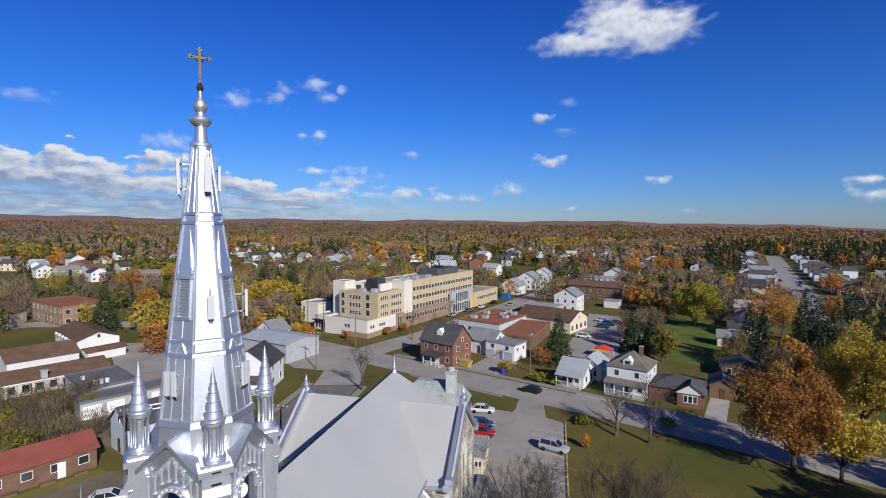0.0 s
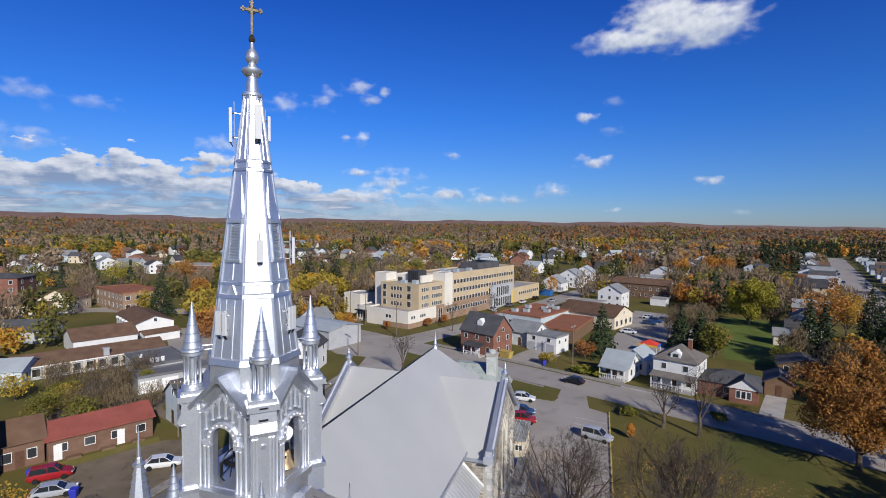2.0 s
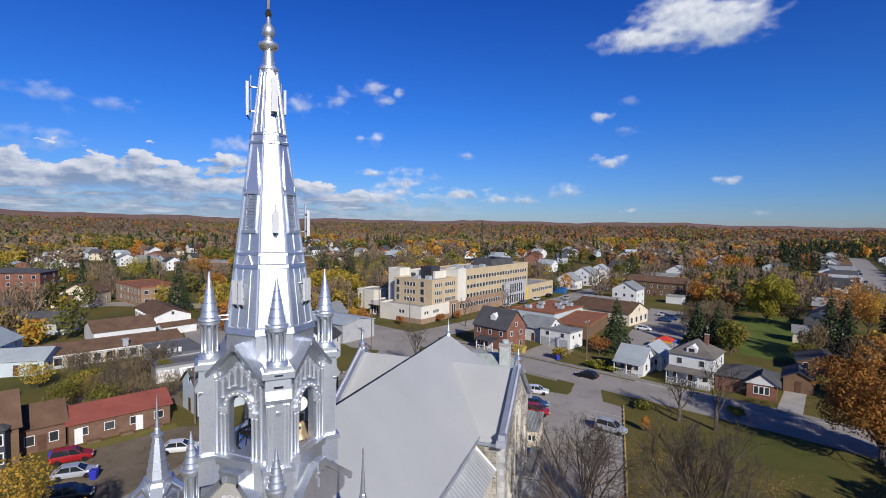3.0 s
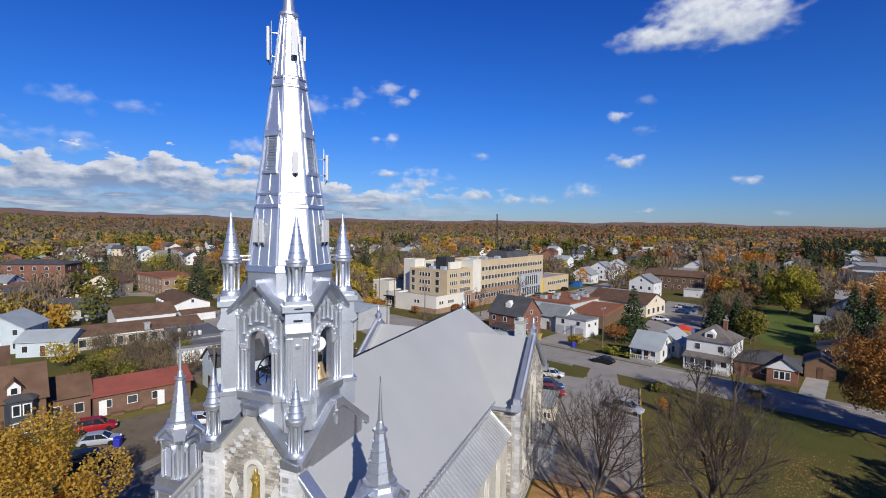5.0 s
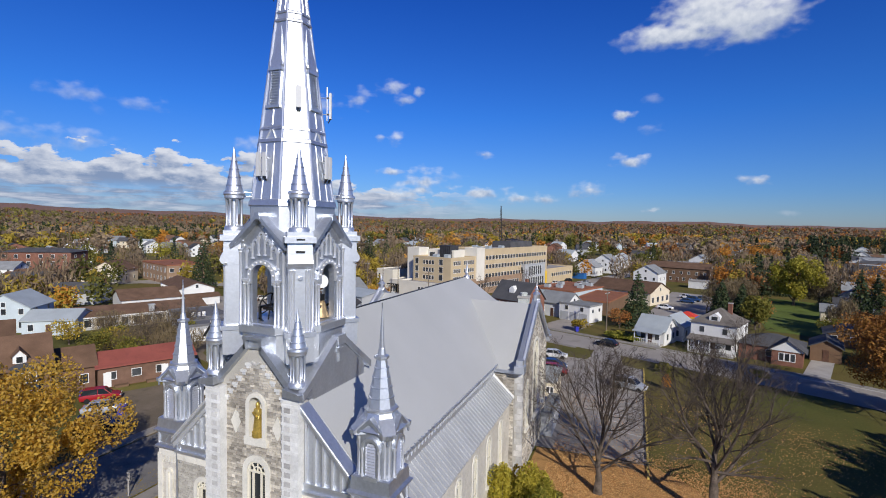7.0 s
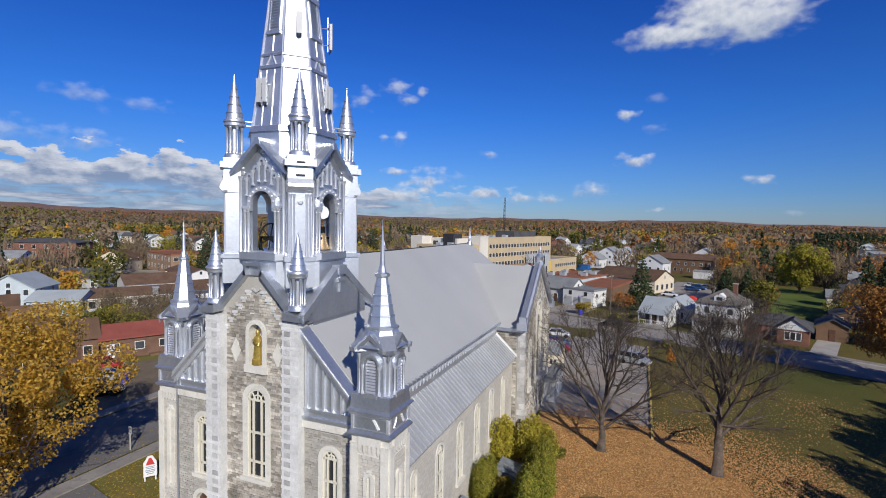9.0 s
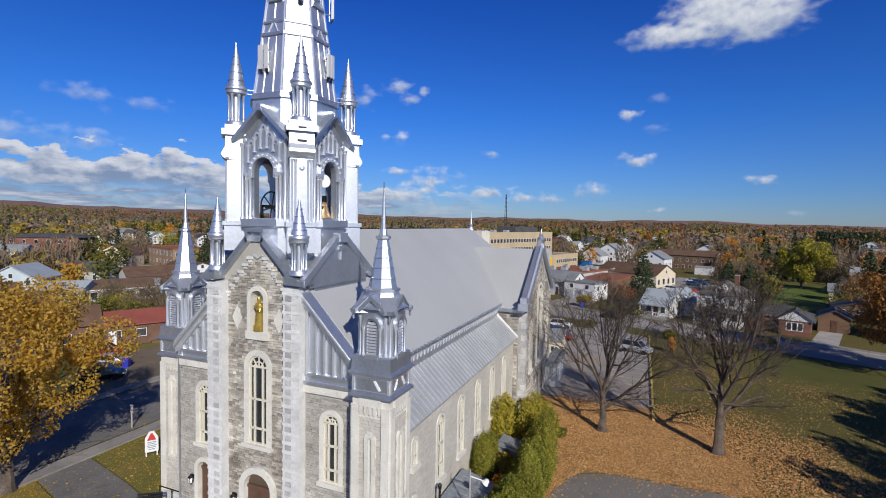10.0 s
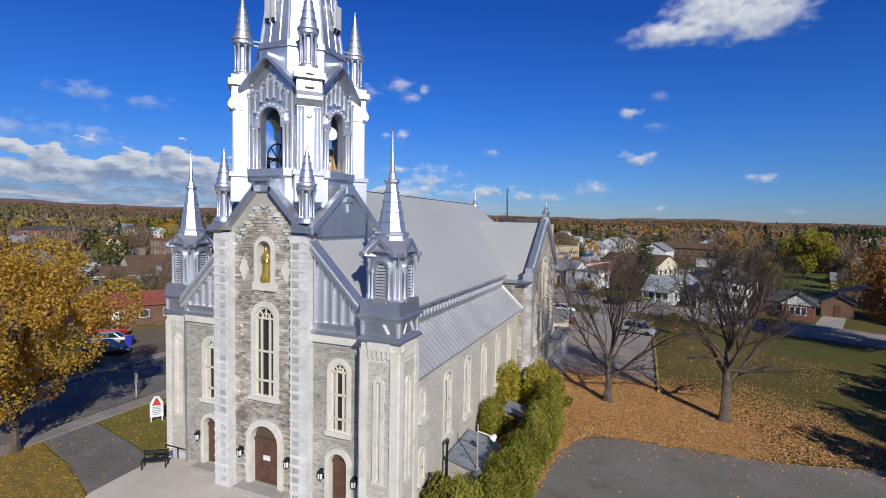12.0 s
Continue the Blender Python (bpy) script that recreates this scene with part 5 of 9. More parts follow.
# transepts
g = Geo()
for s in (-1, 1):
    g.hexa([(-8.7, 29.0, 15.2), (8.7, 29.0, 15.2), (8.7, 29.0 + 6.4 * s, 10.15), (-8.7, 29.0 + 6.4 * s, 10.15), (-8.7, 29.0, 15.42), (8.7, 29.0, 15.42), (8.7, 29.0 + 6.5 * s, 10.35), (-8.7, 29.0 + 6.5 * s, 10.35)])
part("transept_roof", g, ROOF_GREY, church, "plain light grey sheet transept roof")
for s in (-1, 1):
    m = frame_xz(8.75 * s, 29.0 if s > 0 else 29.0, 0, 90 * s)
    tw = part("transept_wall", Geo().sheet([(-6.2, GZ - 0.6), (6.2, GZ - 0.6), (6.2, 10.5), (0, 15.3), (-6.2, 10.5)], [opening(0, 4.2, 12.2, 1.5, 0.3), opening(-3.9, 4.2, 9.0, 0.7, 0.22), opening(3.9, 4.2, 9.0, 0.7, 0.22)], m @ pose(0, 0, -0.6), 0.6), MORTAR, church, "grey limestone transept gable wall")
    if s > 0:
        arched_window(church, m, 0, 4.2, 12.2, 1.5, 0.3, (0.3, 0.6))
        arched_window(church, m, -3.9, 4.2, 9.0, 0.7, 0.22, (0.3, 0.6))
        arched_window(church, m, 3.9, 4.2, 9.0, 0.7, 0.22, (0.3, 0.6))
        stone_mass("stonework", m, lay_stones(m, -5.6, 6.1, 1.0, lambda u: 15.1 - abs(u) * 0.8, [(0, 1.5, 4.2, 12.2), (-3.9, 0.7, 4.2, 9.0), (3.9, 0.7, 4.2, 9.0)], 41), tw)
    cop = Geo()
    for k in (-1, 1):
        cop.hexa([(6.75 * k, 10.5, -0.45), (0, 15.5, -0.45), (0, 15.5, 0.3), (6.75 * k, 10.5, 0.3), (6.75 * k, 10.95, -0.45), (0, 16.0, -0.45), (0, 16.0, 0.3), (6.75 * k, 10.95, 0.3)])
        cop.box(6.75 * k - 0.45, 10.4, -0.5, 6.75 * k + 0.45, 11.0, 0.4)
        cop.box(6.75 * k - 0.3, 11.0, -0.35, 6.75 * k + 0.3, 11.5, 0.25)
    tc = part("transept_coping", cop.xf(m), SILVER, church, "pale metal gable coping")
    for k in (-1, 1):
        part("coping_roll", Geo().tube((6.6 * k, 11.0, 0.1), (0.1 * k, 15.96, 0.1), 0.13, 0.13, 8).xf(m), SILVER_PALE, tc, smooth=True)
    part("transept_finial", Geo().lathe([(0.34, 15.6), (0.34, 16.3), (0.42, 16.4), (0.3, 16.55), (0.16, 16.7), (0.22, 16.85), (0.1, 17.0), (0.0, 17.5)], 8, 8.7 * s, 29.0), SILVER, church, smooth=True)
    ff = frame_xz(0, 22.85, 0)
    xa, xb = sorted((6.2 * s, 8.75 * s))
    tf = part("transept_front", Geo().box(xa, 22.85, GZ - 0.6, xb, 23.4, 10.3), MORTAR, church)
    if s > 0:
        stone_mass("stonework", ff, lay_stones(ff, 6.3, 8.05, 1.0, lambda u: 10.1, [], 43), tf)
        for i in range(17):
            w = 0.62 if i % 2 else 0.42
            part("quoin", Geo().box(8.8 - w, 22.78, 1.0 + 0.55 * i, 8.83, 23.3, 1.5 + 0.55 * i), QUOIN_DARK, tf)
    part("transept_cornice", Geo().box(xa, 22.5, 10.1, xb, 22.95, 10.4), SILVER_DARK, tf)

# choir and sacristy behind, with the stone chimney
part("choir_wall", Geo().box(-5.5, 38.6, GZ - 0.9, 5.5, 44.0, 8.6), MORTAR, church)
part("choir_roof", Geo().rings([[(-5.9, 36.0, 8.5), (5.9, 36.0, 8.5), (5.9, 44.4, 8.5), (-5.9, 44.4, 8.5)], [(-0.5, 36.5, 13.2), (0.5, 36.5, 13.2), (0.5, 40.5, 13.2), (-0.5, 40.5, 13.2)]]), ROOF_SEAM, church)
PATINA = mat("weathered_green_grey_roof", (0.36, 0.40, 0.38), 0.8, 0, 0.2, 0.6, 5, 0.2, col2=(0.26, 0.29, 0.27), stain=0.25)
part("sacristy_wall", Geo().box(-4.4, 43.9, -0.3, 5.0, 52.5, 8.2), MORTAR, church)
part("sacristy_roof", Geo().rings([[(-4.9, 43.4, 8.1), (5.5, 43.4, 8.1), (5.5, 53.0, 8.1), (-4.9, 53.0, 8.1)], [(-3.0, 45.2, 10.2), (4.4, 45.2, 10.2), (4.4, 51.2, 10.2), (-3.0, 51.2, 10.2)], [(-1.6, 47.6, 11.6), (3.0, 47.6, 11.6), (3.0, 48.8, 11.6), (-1.6, 48.8, 11.6)]]), PATINA, church, "weathered grey-green sacristy roof")
CHIM = mat("lichen_stone", (0.40, 0.44, 0.40), 0.95, 0, 0.35, 1.6, 6, 0.5, col2=(0.52, 0.53, 0.50))
ch = part("chimney", Geo().box(3.0, 46.0, 8.0, 4.3, 47.3, 13.3), CHIM, church, "lichen-green stone chimney")
part("chimney_cap", Geo().box(2.9, 45.9, 13.3, 4.4, 47.4, 13.6), CONCRETE, ch)
part("chimney_pot", Geo().lathe([(0.45, 13.6), (0.5, 14.0), (0.2, 14.1)], 10, 3.65, 46.65), CHIM, ch)
part("dormer_vent", Geo().prism([(-0.7, 0), (0.7, 0), (0, 0.9)], frame_xz(0.8, 45.0, 9.9), -1.5), PATINA, church)

# ---- town ----
WALLS = {
    "white": mat("white_siding", (0.72, 0.72, 0.70), 0.7, 0, 0.07, 0.6, 9, 0.08, rand=0.05),
    "cream": mat("cream_render", (0.66, 0.58, 0.44), 0.85, 0, 0.08, 0.5, 9, 0.1, rand=0.06),
    "grey": mat("grey_siding", (0.42, 0.43, 0.44), 0.75, 0, 0.1, 0.6, 9, 0.1, rand=0.1),
    "blue": mat("pale_blue_siding", (0.50, 0.57, 0.60), 0.75, 0, 0.08, 0.6, 9, 0.1),
    "brick": mat("red_brick", (0.25, 0.12, 0.085), 0.9, 0, 0.18, 0.8, 16, 0.3, rand=0.1),
    "tanbrick": mat("tan_brick", (0.33, 0.225, 0.15), 0.9, 0, 0.10, 0.6, 16, 0.2, rand=0.04),
    "yellowbrick": mat("yellow_brick", (0.53, 0.42, 0.265), 0.9, 0, 0.08, 0.3, 16, 0.2),
    "ivory": mat("ivory_precast", (0.70, 0.66, 0.57), 0.85, 0, 0.07, 0.3, 10, 0.1),
    "rowbrick": mat("brown_brick", (0.20, 0.12, 0.085), 0.9, 0, 0.2, 0.8, 16, 0.3),
    "brown": mat("brown_siding", (0.19, 0.12, 0.075), 0.85, 0, 0.15, 0.6, 10, 0.2),
}
ROOFS = {
    "dark": mat("dark_shingle", (0.085, 0.085, 0.09), 0.9, 0, 0.2, 0.5, 12, 0.3, rand=0.2),
    "grey": mat("grey_shingle", (0.27, 0.28, 0.285), 0.9, 0, 0.15, 0.5, 12, 0.3, rand=0.15),
    "pale": mat("pale_metal_roof", (0.42, 0.46, 0.47), 0.6, 0.1, 0.1, 0.5, 10, 0.1),
    "brown": mat("brown_shingle", (0.165, 0.10, 0.065), 0.9, 0, 0.2, 0.5, 12, 0.3, rand=0.15),
    "taupe": mat("taupe_shingle", (0.19, 0.17, 0.15), 0.9, 0, 0.2, 0.5, 12, 0.3),
    "red": mat("red_metal_roof", (0.30, 0.085, 0.06), 0.6, 0, 0.14, 0.4, 8, 0.15, stain=0.15),
    "rust": mat("rust_membrane_roof", (0.30, 0.125, 0.07), 0.9, 0, 0.12, 0.3, 8, 0.1, stain=0.1),
    "flat": mat("gravel_flat_roof", (0.36, 0.345, 0.325), 0.95, 0, 0.15, 0.3, 10, 0.2, stain=0.15),
    "tar": mat("dark_flat_roof", (0.16, 0.16, 0.17), 0.95, 0, 0.15, 0.3, 10, 0.2),
}
PANE = mat("window_glass", (0.045, 0.05, 0.055), 0.3, 0, 0.3, 0.8, 3, 0, rand=0.6)
FRAME = WHITE_PAINT
BUILT = []


def window(parent, m, x, z, w, h, trim=0.07, pane=None):
    f = part("window", Geo().sheet([(x - w / 2 - trim, z - trim), (x + w / 2 + trim, z - trim), (x + w / 2 + trim, z + h + trim), (x - w / 2 - trim, z + h + trim)], [[(x - w / 2, z), (x + w / 2, z), (x + w / 2, z + h), (x - w / 2, z + h)]], m @ pose(0, 0, -0.02), 0.07), FRAME, parent)
    part("pane", Geo().box(x - w / 2, z, 0.0, x + w / 2, z + h, 0.015).xf(m), pane or PANE, f)
    return f


def house(at, rz, w, d, h, rh=2.0, wall="white", roof="grey", style="gx", label="", name="house", cat="house", rows=None, door=True, porch=None, chimney=False, over=0.35, far=False):
    """Small building: wall, roof, windows > pane, door, porch, chimney. Local front is -y, gx: ridge along x."""
    wl, rl = wall + (" brick" if wall == "brick" else ""), roof
    t = thing(name, label or "%s house with a %s roof" % ({"tanbrick": "tan brick", "yellowbrick": "yellow brick", "brick": "red brick"}.get(wall, wall + " walled"), {"tar": "dark flat", "flat": "grey flat", "dark": "dark shingled", "grey": "grey shingled", "brown": "brown shingled", "pale": "pale metal", "red": "red metal", "rust": "rust-coloured"}[roof]), cat, (at[0], at[1], ground_z(*at)), rz)
    BUILT.append((at[0], at[1], max(w, d) * 0.62 + 1.5))
    g = Geo()
    hw, hd = w / 2, d / 2
    if style == "gx":
        g.prism([(-hd, -0.3), (hd, -0.3), (hd, h), (0, h + rh), (-hd, h)], frame_xz(hw, 0, 0, 90), -w)
    elif style == "gy":
        g.prism([(-hw, -0.3), (hw, -0.3), (hw, h), (0, h + rh), (-hw, h)], frame_xz(0, -hd, 0), -d)
    else:
        g.box(-hw, -hd, -0.3, hw, hd, h)
    part("wall", g, WALLS[wall], t)
    r = Geo()
    o = over
    if style in ("gx", "gy"):
        a, b = (hd, hw) if style == "gx" else (hw, hd)
        k = rh / a
        for s in (-1, 1):
            q = [(-b - o, 0, h + rh + 0.02), (b + o, 0, h + rh + 0.02), (b + o, s * (a + o), h - o * k + 0.02), (-b - o, s * (a + o), h - o * k + 0.02)]
            q = q + [(x, y, z + 0.16) for x, y, z in q]
            r.hexa(q if style == "gx" else [(y, x, z) for x, y, z in q])
    elif style == "hip":
        m = min(hw, hd)
        r.rings([[(-hw - o, -hd - o, h), (hw + o, -hd - o, h), (hw + o, hd + o, h), (-hw - o, hd + o, h)], [(-hw + m, -hd + m, h + rh), (hw - m + 0.05, -hd + m, h + rh), (hw - m + 0.05, hd - m + 0.05, h + rh), (-hw + m, hd - m + 0.05, h + rh)]])
    else:
        r.box(-hw + 0.15, -hd + 0.15, h, hw - 0.15, hd - 0.15, h + 0.1)
        for x0, y0, x1, y1 in ((-hw - 0.1, -hd - 0.1, hw + 0.1, -hd + 0.15), (-hw - 0.1, hd - 0.15, hw + 0.1, hd + 0.1), (-hw - 0.1, -hd + 0.15, -hw + 0.15, hd - 0.15), (hw - 0.15, -hd + 0.15, hw + 0.1, hd - 0.15)):
            r.box(x0, y0, h - 0.15, x1, y1, h + 0.3)
    part("roof", r, ROOFS[roof], t)
    sides = {"f": (frame_xz(0, -hd, 0), w), "r": (frame_xz(hw, 0, 0, 90), d), "l": (frame_xz(-hw, 0, 0, -90), d), "b": (frame_xz(0, hd, 0, 180), w)}
    for side, n, z, ww, wh in (rows if rows is not None else [("f", max(2, int(w / 2.6)), 1.0, 0.9, 1.2), ("r", 2, 1.0, 0.9, 1.2)] + ([("f", max(2, int(w / 2.8)), 3.7, 0.85, 1.1), ("r", 2, 3.7, 0.85, 1.1)] if h > 4.4 else [])):
        m, run = sides[side]
        for i in range(n):
            window(t, m, (i + 0.5) * run / n - run / 2, z, ww, wh)
    if style == "gy" and rh > 1.6 and not far:
        window(t, sides["f"][0], 0, h + 0.2, 0.7, 0.9)
    if style == "gx" and rh > 1.6 and not far:
        window(t, sides["r"][0], 0, h + 0.2, 0.7, 0.9)
    if door:
        part("door", Geo().box(-0.45, -hd - 0.06, 0.1, 0.45, -hd + 0.02, 2.15), DOOR_WOOD if wall != "brick" else FRAME, t)
    if chimney:
        c = part("chimney", Geo().box(hw * 0.4 - 0.35, 0.3, h, hw * 0.4 + 0.35, 1.0, h + rh + 0.9), WALLS["brick"], t)
        part("cap", Geo().box(hw * 0.4 - 0.42, 0.23, h + rh + 0.9, hw * 0.4 + 0.42, 1.07, h + rh + 1.02), CONCRETE, c)
    if porch:
        pw, pd = porch
        part("porch_floor", Geo().box(-pw / 2, -hd - pd, -0.2, pw / 2, -hd, 0.35), CONCRETE, t)
        part("porch_roof", Geo().hexa([(-pw / 2 - 0.2, -hd - pd - 0.25, 2.45), (pw / 2 + 0.2, -hd - pd - 0.25, 2.45), (pw / 2 + 0.2, -hd, 3.0), (-pw / 2 - 0.2, -hd, 3.0), (-pw / 2 - 0.2, -hd - pd - 0.25, 2.6), (pw / 2 + 0.2, -hd - pd - 0.25, 2.6), (pw / 2 + 0.2, -hd, 3.15), (-pw / 2 - 0.2, -hd, 3.15)]), ROOFS[roof], t)
        n = max(2, int(pw / 1.8)) + 1
        for i in range(n):
            x = -pw / 2 + 0.1 + i * (pw - 0.2) / (n - 1)
            part("post", Geo().box(x - 0.08, -hd - pd + 0.05, 0.35, x + 0.08, -hd - pd + 0.21, 2.5), FRAME, t)
        for i in range(n - 1):
            xa = -pw / 2 + 0.1 + i * (pw - 0.2) / (n - 1)
            xb = xa + (pw - 0.2) / (n - 1)
            if abs((xa + xb) / 2) > 0.8:
                rail = Geo().box(xa, -hd - pd + 0.1, 1.1, xb, -hd - pd + 0.16, 1.2)
                for j in range(6):
                    x = xa + (j + 0.5) * (xb - xa) / 6
                    rail.box(x - 0.025, -hd - pd + 0.1, 0.35, x + 0.025, -hd - pd + 0.15, 1.1)
                part("railing", rail, FRAME, t)
    return t


# hospital: tan brick and ivory blocks along the side street
HO, HR = (-36.4, 115.6), -17.8
hosp = thing("hospital", "tan brick and ivory hospital blocks with flat roofs", "hospital", (*HO, 0), HR)
BUILT += [(-40, 126, 20), (-28, 148, 20), (-18, 176, 20), (-50, 126, 16)]


def block(name, x0, y0, x1, y1, z0, z1, wall, roof="flat", rim=0.5):
    b = part(name, Geo().box(x0, y0, z0, x1, y1, z1), WALLS[wall], hosp)
    r = Geo().box(x0 + 0.25, y0 + 0.25, z1, x1 - 0.25, y1 - 0.25, z1 + 0.06)
    part("roof", r, ROOFS[roof], b)
    p = Geo()
    for a in ((x0 - 0.05, y0 - 0.05, x1 + 0.05, y0 + 0.25), (x0 - 0.05, y1 - 0.25, x1 + 0.05, y1 + 0.05), (x0 - 0.05, y0 + 0.25, x0 + 0.25, y1 - 0.25), (x1 - 0.25, y0 + 0.25, x1 + 0.05, y1 - 0.25)):
        p.box(a[0], a[1], z1 - 0.1, a[2], a[3], z1 + rim)
    part("parapet", p, WALLS[wall], b)
    return b


def strip_windows(b, m, u0, u1, z, h, n, trim=0.05):
    w = (u1 - u0) / n
    for i in range(n):
        window(b, m, u0 + (i + 0.5) * w, z, w * 0.72, h, trim)


HRIGHT = lambda x: frame_xz(x, 0, 0, 90)
HFRONT = lambda y: frame_xz(0, y, 0)
b = block("low_front_block", -17.0, 0.0, 0.0, 14.0, -0.5, 4.7, "ivory")
part("plinth", Geo().box(-10.0, -0.06, -0.5, 0.06, 14.0, 1.5), WALLS["tanbrick"], b)
strip_windows(b, HFRONT(0), -9.0, -6.6, 2.6, 1.0, 2)
strip_windows(b, HFRONT(0), -3.2, -1.0, 0.3, 0.9, 2)
strip_windows(b, HRIGHT(0), 1.2, 3.4, 2.7, 0.9, 2)
strip_windows(b, HRIGHT(0), 5.5, 8.5, 2.7, 0.9, 3)
b2 = block("low_side_wing", -12.0, 14.0, 0.3, 47.0, -0.5, 4.9, "tanbrick")
strip_windows(b2, HRIGHT(0.3), 14.6, 17.0, 0.5, 3.8, 2)
strip_windows(b2, HRIGHT(0.3), 19.0, 45.0, 2.3, 1.4, 16)
b3 = block("corner_annex", -24.0, 2.5, -17.0, 12.0, -0.5, 4.3, "ivory")
part("canopy", Geo().box(-23.8, 1.3, 3.0, -18.4, 2.5, 3.3), BLACK_IRON, b3)
strip_windows(b3, HFRONT(2.5), -23.6, -18.6, 0.6, 2.2, 4)
b4 = block("boiler_house", -37.0, 9.0, -29.0, 17.0, -0.5, 6.4, "ivory")
window(b4, HFRONT(9.0), -35.6, 0.8, 0.9, 1.7)
window(b4, HFRONT(9.0), -35.6, 3.6, 0.9, 1.6)
b5 = block("middle_block", -15.5, 5.0, 0.0, 18.0, 4.7, 12.3, "yellowbrick")
for z in (5.6, 8.0, 10.4):
    strip_windows(b5, HFRONT(5.0), -11.4, -6.6, z, 1.25, 4)
    strip_windows(b5, HFRONT(5.0), -14.9, -13.0, z, 1.7, 1)
    strip_windows(b5, HFRONT(5.0), -4.9, -2.9, z, 1.7, 1)
    strip_windows(b5, HRIGHT(0.0), 6.2, 10.0, z, 1.2, 4)
    strip_windows(b5, HRIGHT(0.0), 11.5, 17.0, z, 1.2, 5)
b6 = block("stair_tower", 0.05 - 4.5, 18.0, 0.4, 22.5, 4.7, 15.2, "ivory", rim=0.3)
b7 = block("stair_tower", -20.5, 7.5, -15.5, 12.5, 0.0, 15.0, "ivory", rim=0.3)
b8 = block("upper_block", -16.0, 12.0, -4.5, 20.0, 12.0, 14.2, "ivory")
window(b8, HFRONT(12.0), -13.5, 12.4, 2.2, 1.4)
bb = part("plant_room", Geo().box(-9.5, 11.0, 12.2, -5.2, 15.5, 16.2), mat("charcoal_cladding", (0.05, 0.05, 0.055), 0.7, 0.1, 0.2, 1, 8, 0.1), hosp)
for i in range(6):
    part("rib", Geo().box(-9.4 + i * 0.8, 10.92, 12.4, -9.3 + i * 0.8, 11.0, 16.1), BLACK_IRON, bb)
b9 = block("ward_wing", -13.0, 22.5, 0.0, 67.0, 0.0, 14.6, "yellowbrick")
for z in (5.4, 8.4, 11.4):
    strip_windows(b9, HRIGHT(0.0), 23.5, 66.0, z, 1.3, 22)
b10 = part("roof_plant", Geo().box(-11, 44, 14.6, -3, 60, 17.0), ROOFS["dark"], hosp)
part("roof_mast", Geo().box(-9, 50, 17.4, -5, 54, 17.6), BLACK_IRON, b10)
for x, y in ((-3.5, 25), (-4, 31), (-2.5, 37), (-9, 30), (-8, 7.5), (-5, 9.5)):
    z = 14.65 if y > 22 else 12.35
    part("roof_vent", Geo().box(x - 0.9, y - 0.7, z, x + 0.9, y + 0.7, z + 1.1), ROOFS["pale"], hosp)
b11 = block("entrance_block", -9.0, 47.0, 1.5, 63.0, 0.0, 8.4, "grey", rim=0.4)
strip_windows(b11, HRIGHT(1.5), 48.0, 62.0, 0.6, 3.0, 8)
strip_windows(b11, HRIGHT(1.5), 50.0, 60.0, 4.4, 3.4, 6)
strip_windows(b11, HFRONT(47.0), -8.0, 1.0, 5.2, 2.4, 5)
b12 = block("far_low_wing", -12.0, 63.0, 0.6, 90.0, 0.0, 5.4, "yellowbrick")
part("yellow_panel", Geo().box(0.6, 64.0, 0.3, 0.85, 65.8, 5.2), mat("yellow_panel", (0.75, 0.48, 0.03), 0.6, 0, 0.05), b12, "yellow wall panel")
strip_windows(b12, HRIGHT(0.6), 70.0, 89.0, 2.6, 1.3, 10)
# roof aerial
mast = thing("radio_mast", "tall thin lattice radio mast behind the hospital", "mast", (-42, 205, 0), 0)
for dx, dy in ((-0.8, -0.8), (0.8, -0.8), (0, 0.9)):
    part("mast_leg", Geo().tube((dx, dy, 0), (dx * 0.3, dy * 0.3, 32), 0.13, 0.09, 5), BLACK_IRON, mast)
br = Geo()
for i in range(15):
    z = 1 + i * 2.0
    f, f2 = 1 - 0.7 * z / 32, 1 - 0.7 * (z + 2) / 32
    for (ax, ay), (bx, by) in (((-0.8, -0.8), (0.8, -0.8)), ((0.8, -0.8), (0, 0.9)), ((0, 0.9), (-0.8, -0.8))):
        br.tube((ax * f, ay * f, z), (bx * f2, by * f2, z + 2), 0.035, 0.035, 4)
part("lattice", br, BLACK_IRON, mast)

# houses across the street
hA = house((22.0, 89.0), -24, 5.6, 6.0, 2.9, 2.3, "white", "pale", "gx", "white timber house with pale grey metal roof and front porch", porch=(5.2, 1.7))
house((25.8, 95.0), -22, 5.6, 6.5, 3.0, 2.0, "white", "pale", "gy", "white rear wing with pale metal roof", door=False)
hB = house((33.0, 87.2), -22, 7.8, 8.2, 5.5, 2.6, "white", "taupe", "hip", "white two-storey house with taupe hipped roof, dormer and porch", porch=(7.6, 2.0), chimney=True)
d = part("dormer", Geo().prism([(-0.9, 0), (0.9, 0), (0.9, 0.9), (0, 1.5), (-0.9, 0.9)], frame_xz(0, -3.6, 5.9), -2.4), WALLS["white"], hB)
part("pane", Geo().box(-0.5, -3.63, 6.1, 0.5, -3.58, 6.75), PANE, d)
bungalow = house((41.2, 84.9), -16, 9.5, 8.0, 2.7, 1.7, "brick", "dark", "hip", "red brick bungalow with dark hipped roof and white gable", door=False, rows=[("f", 1, 1.0, 1.2, 1.1)])
pg = part("front_wing", Geo().prism([(-2.2, -0.2), (2.2, -0.2), (2.2, 2.6), (0, 3.0), (-2.2, 2.6)], frame_xz(2.5, -5.4, 0), -2.0), WALLS["brick"], bungalow)
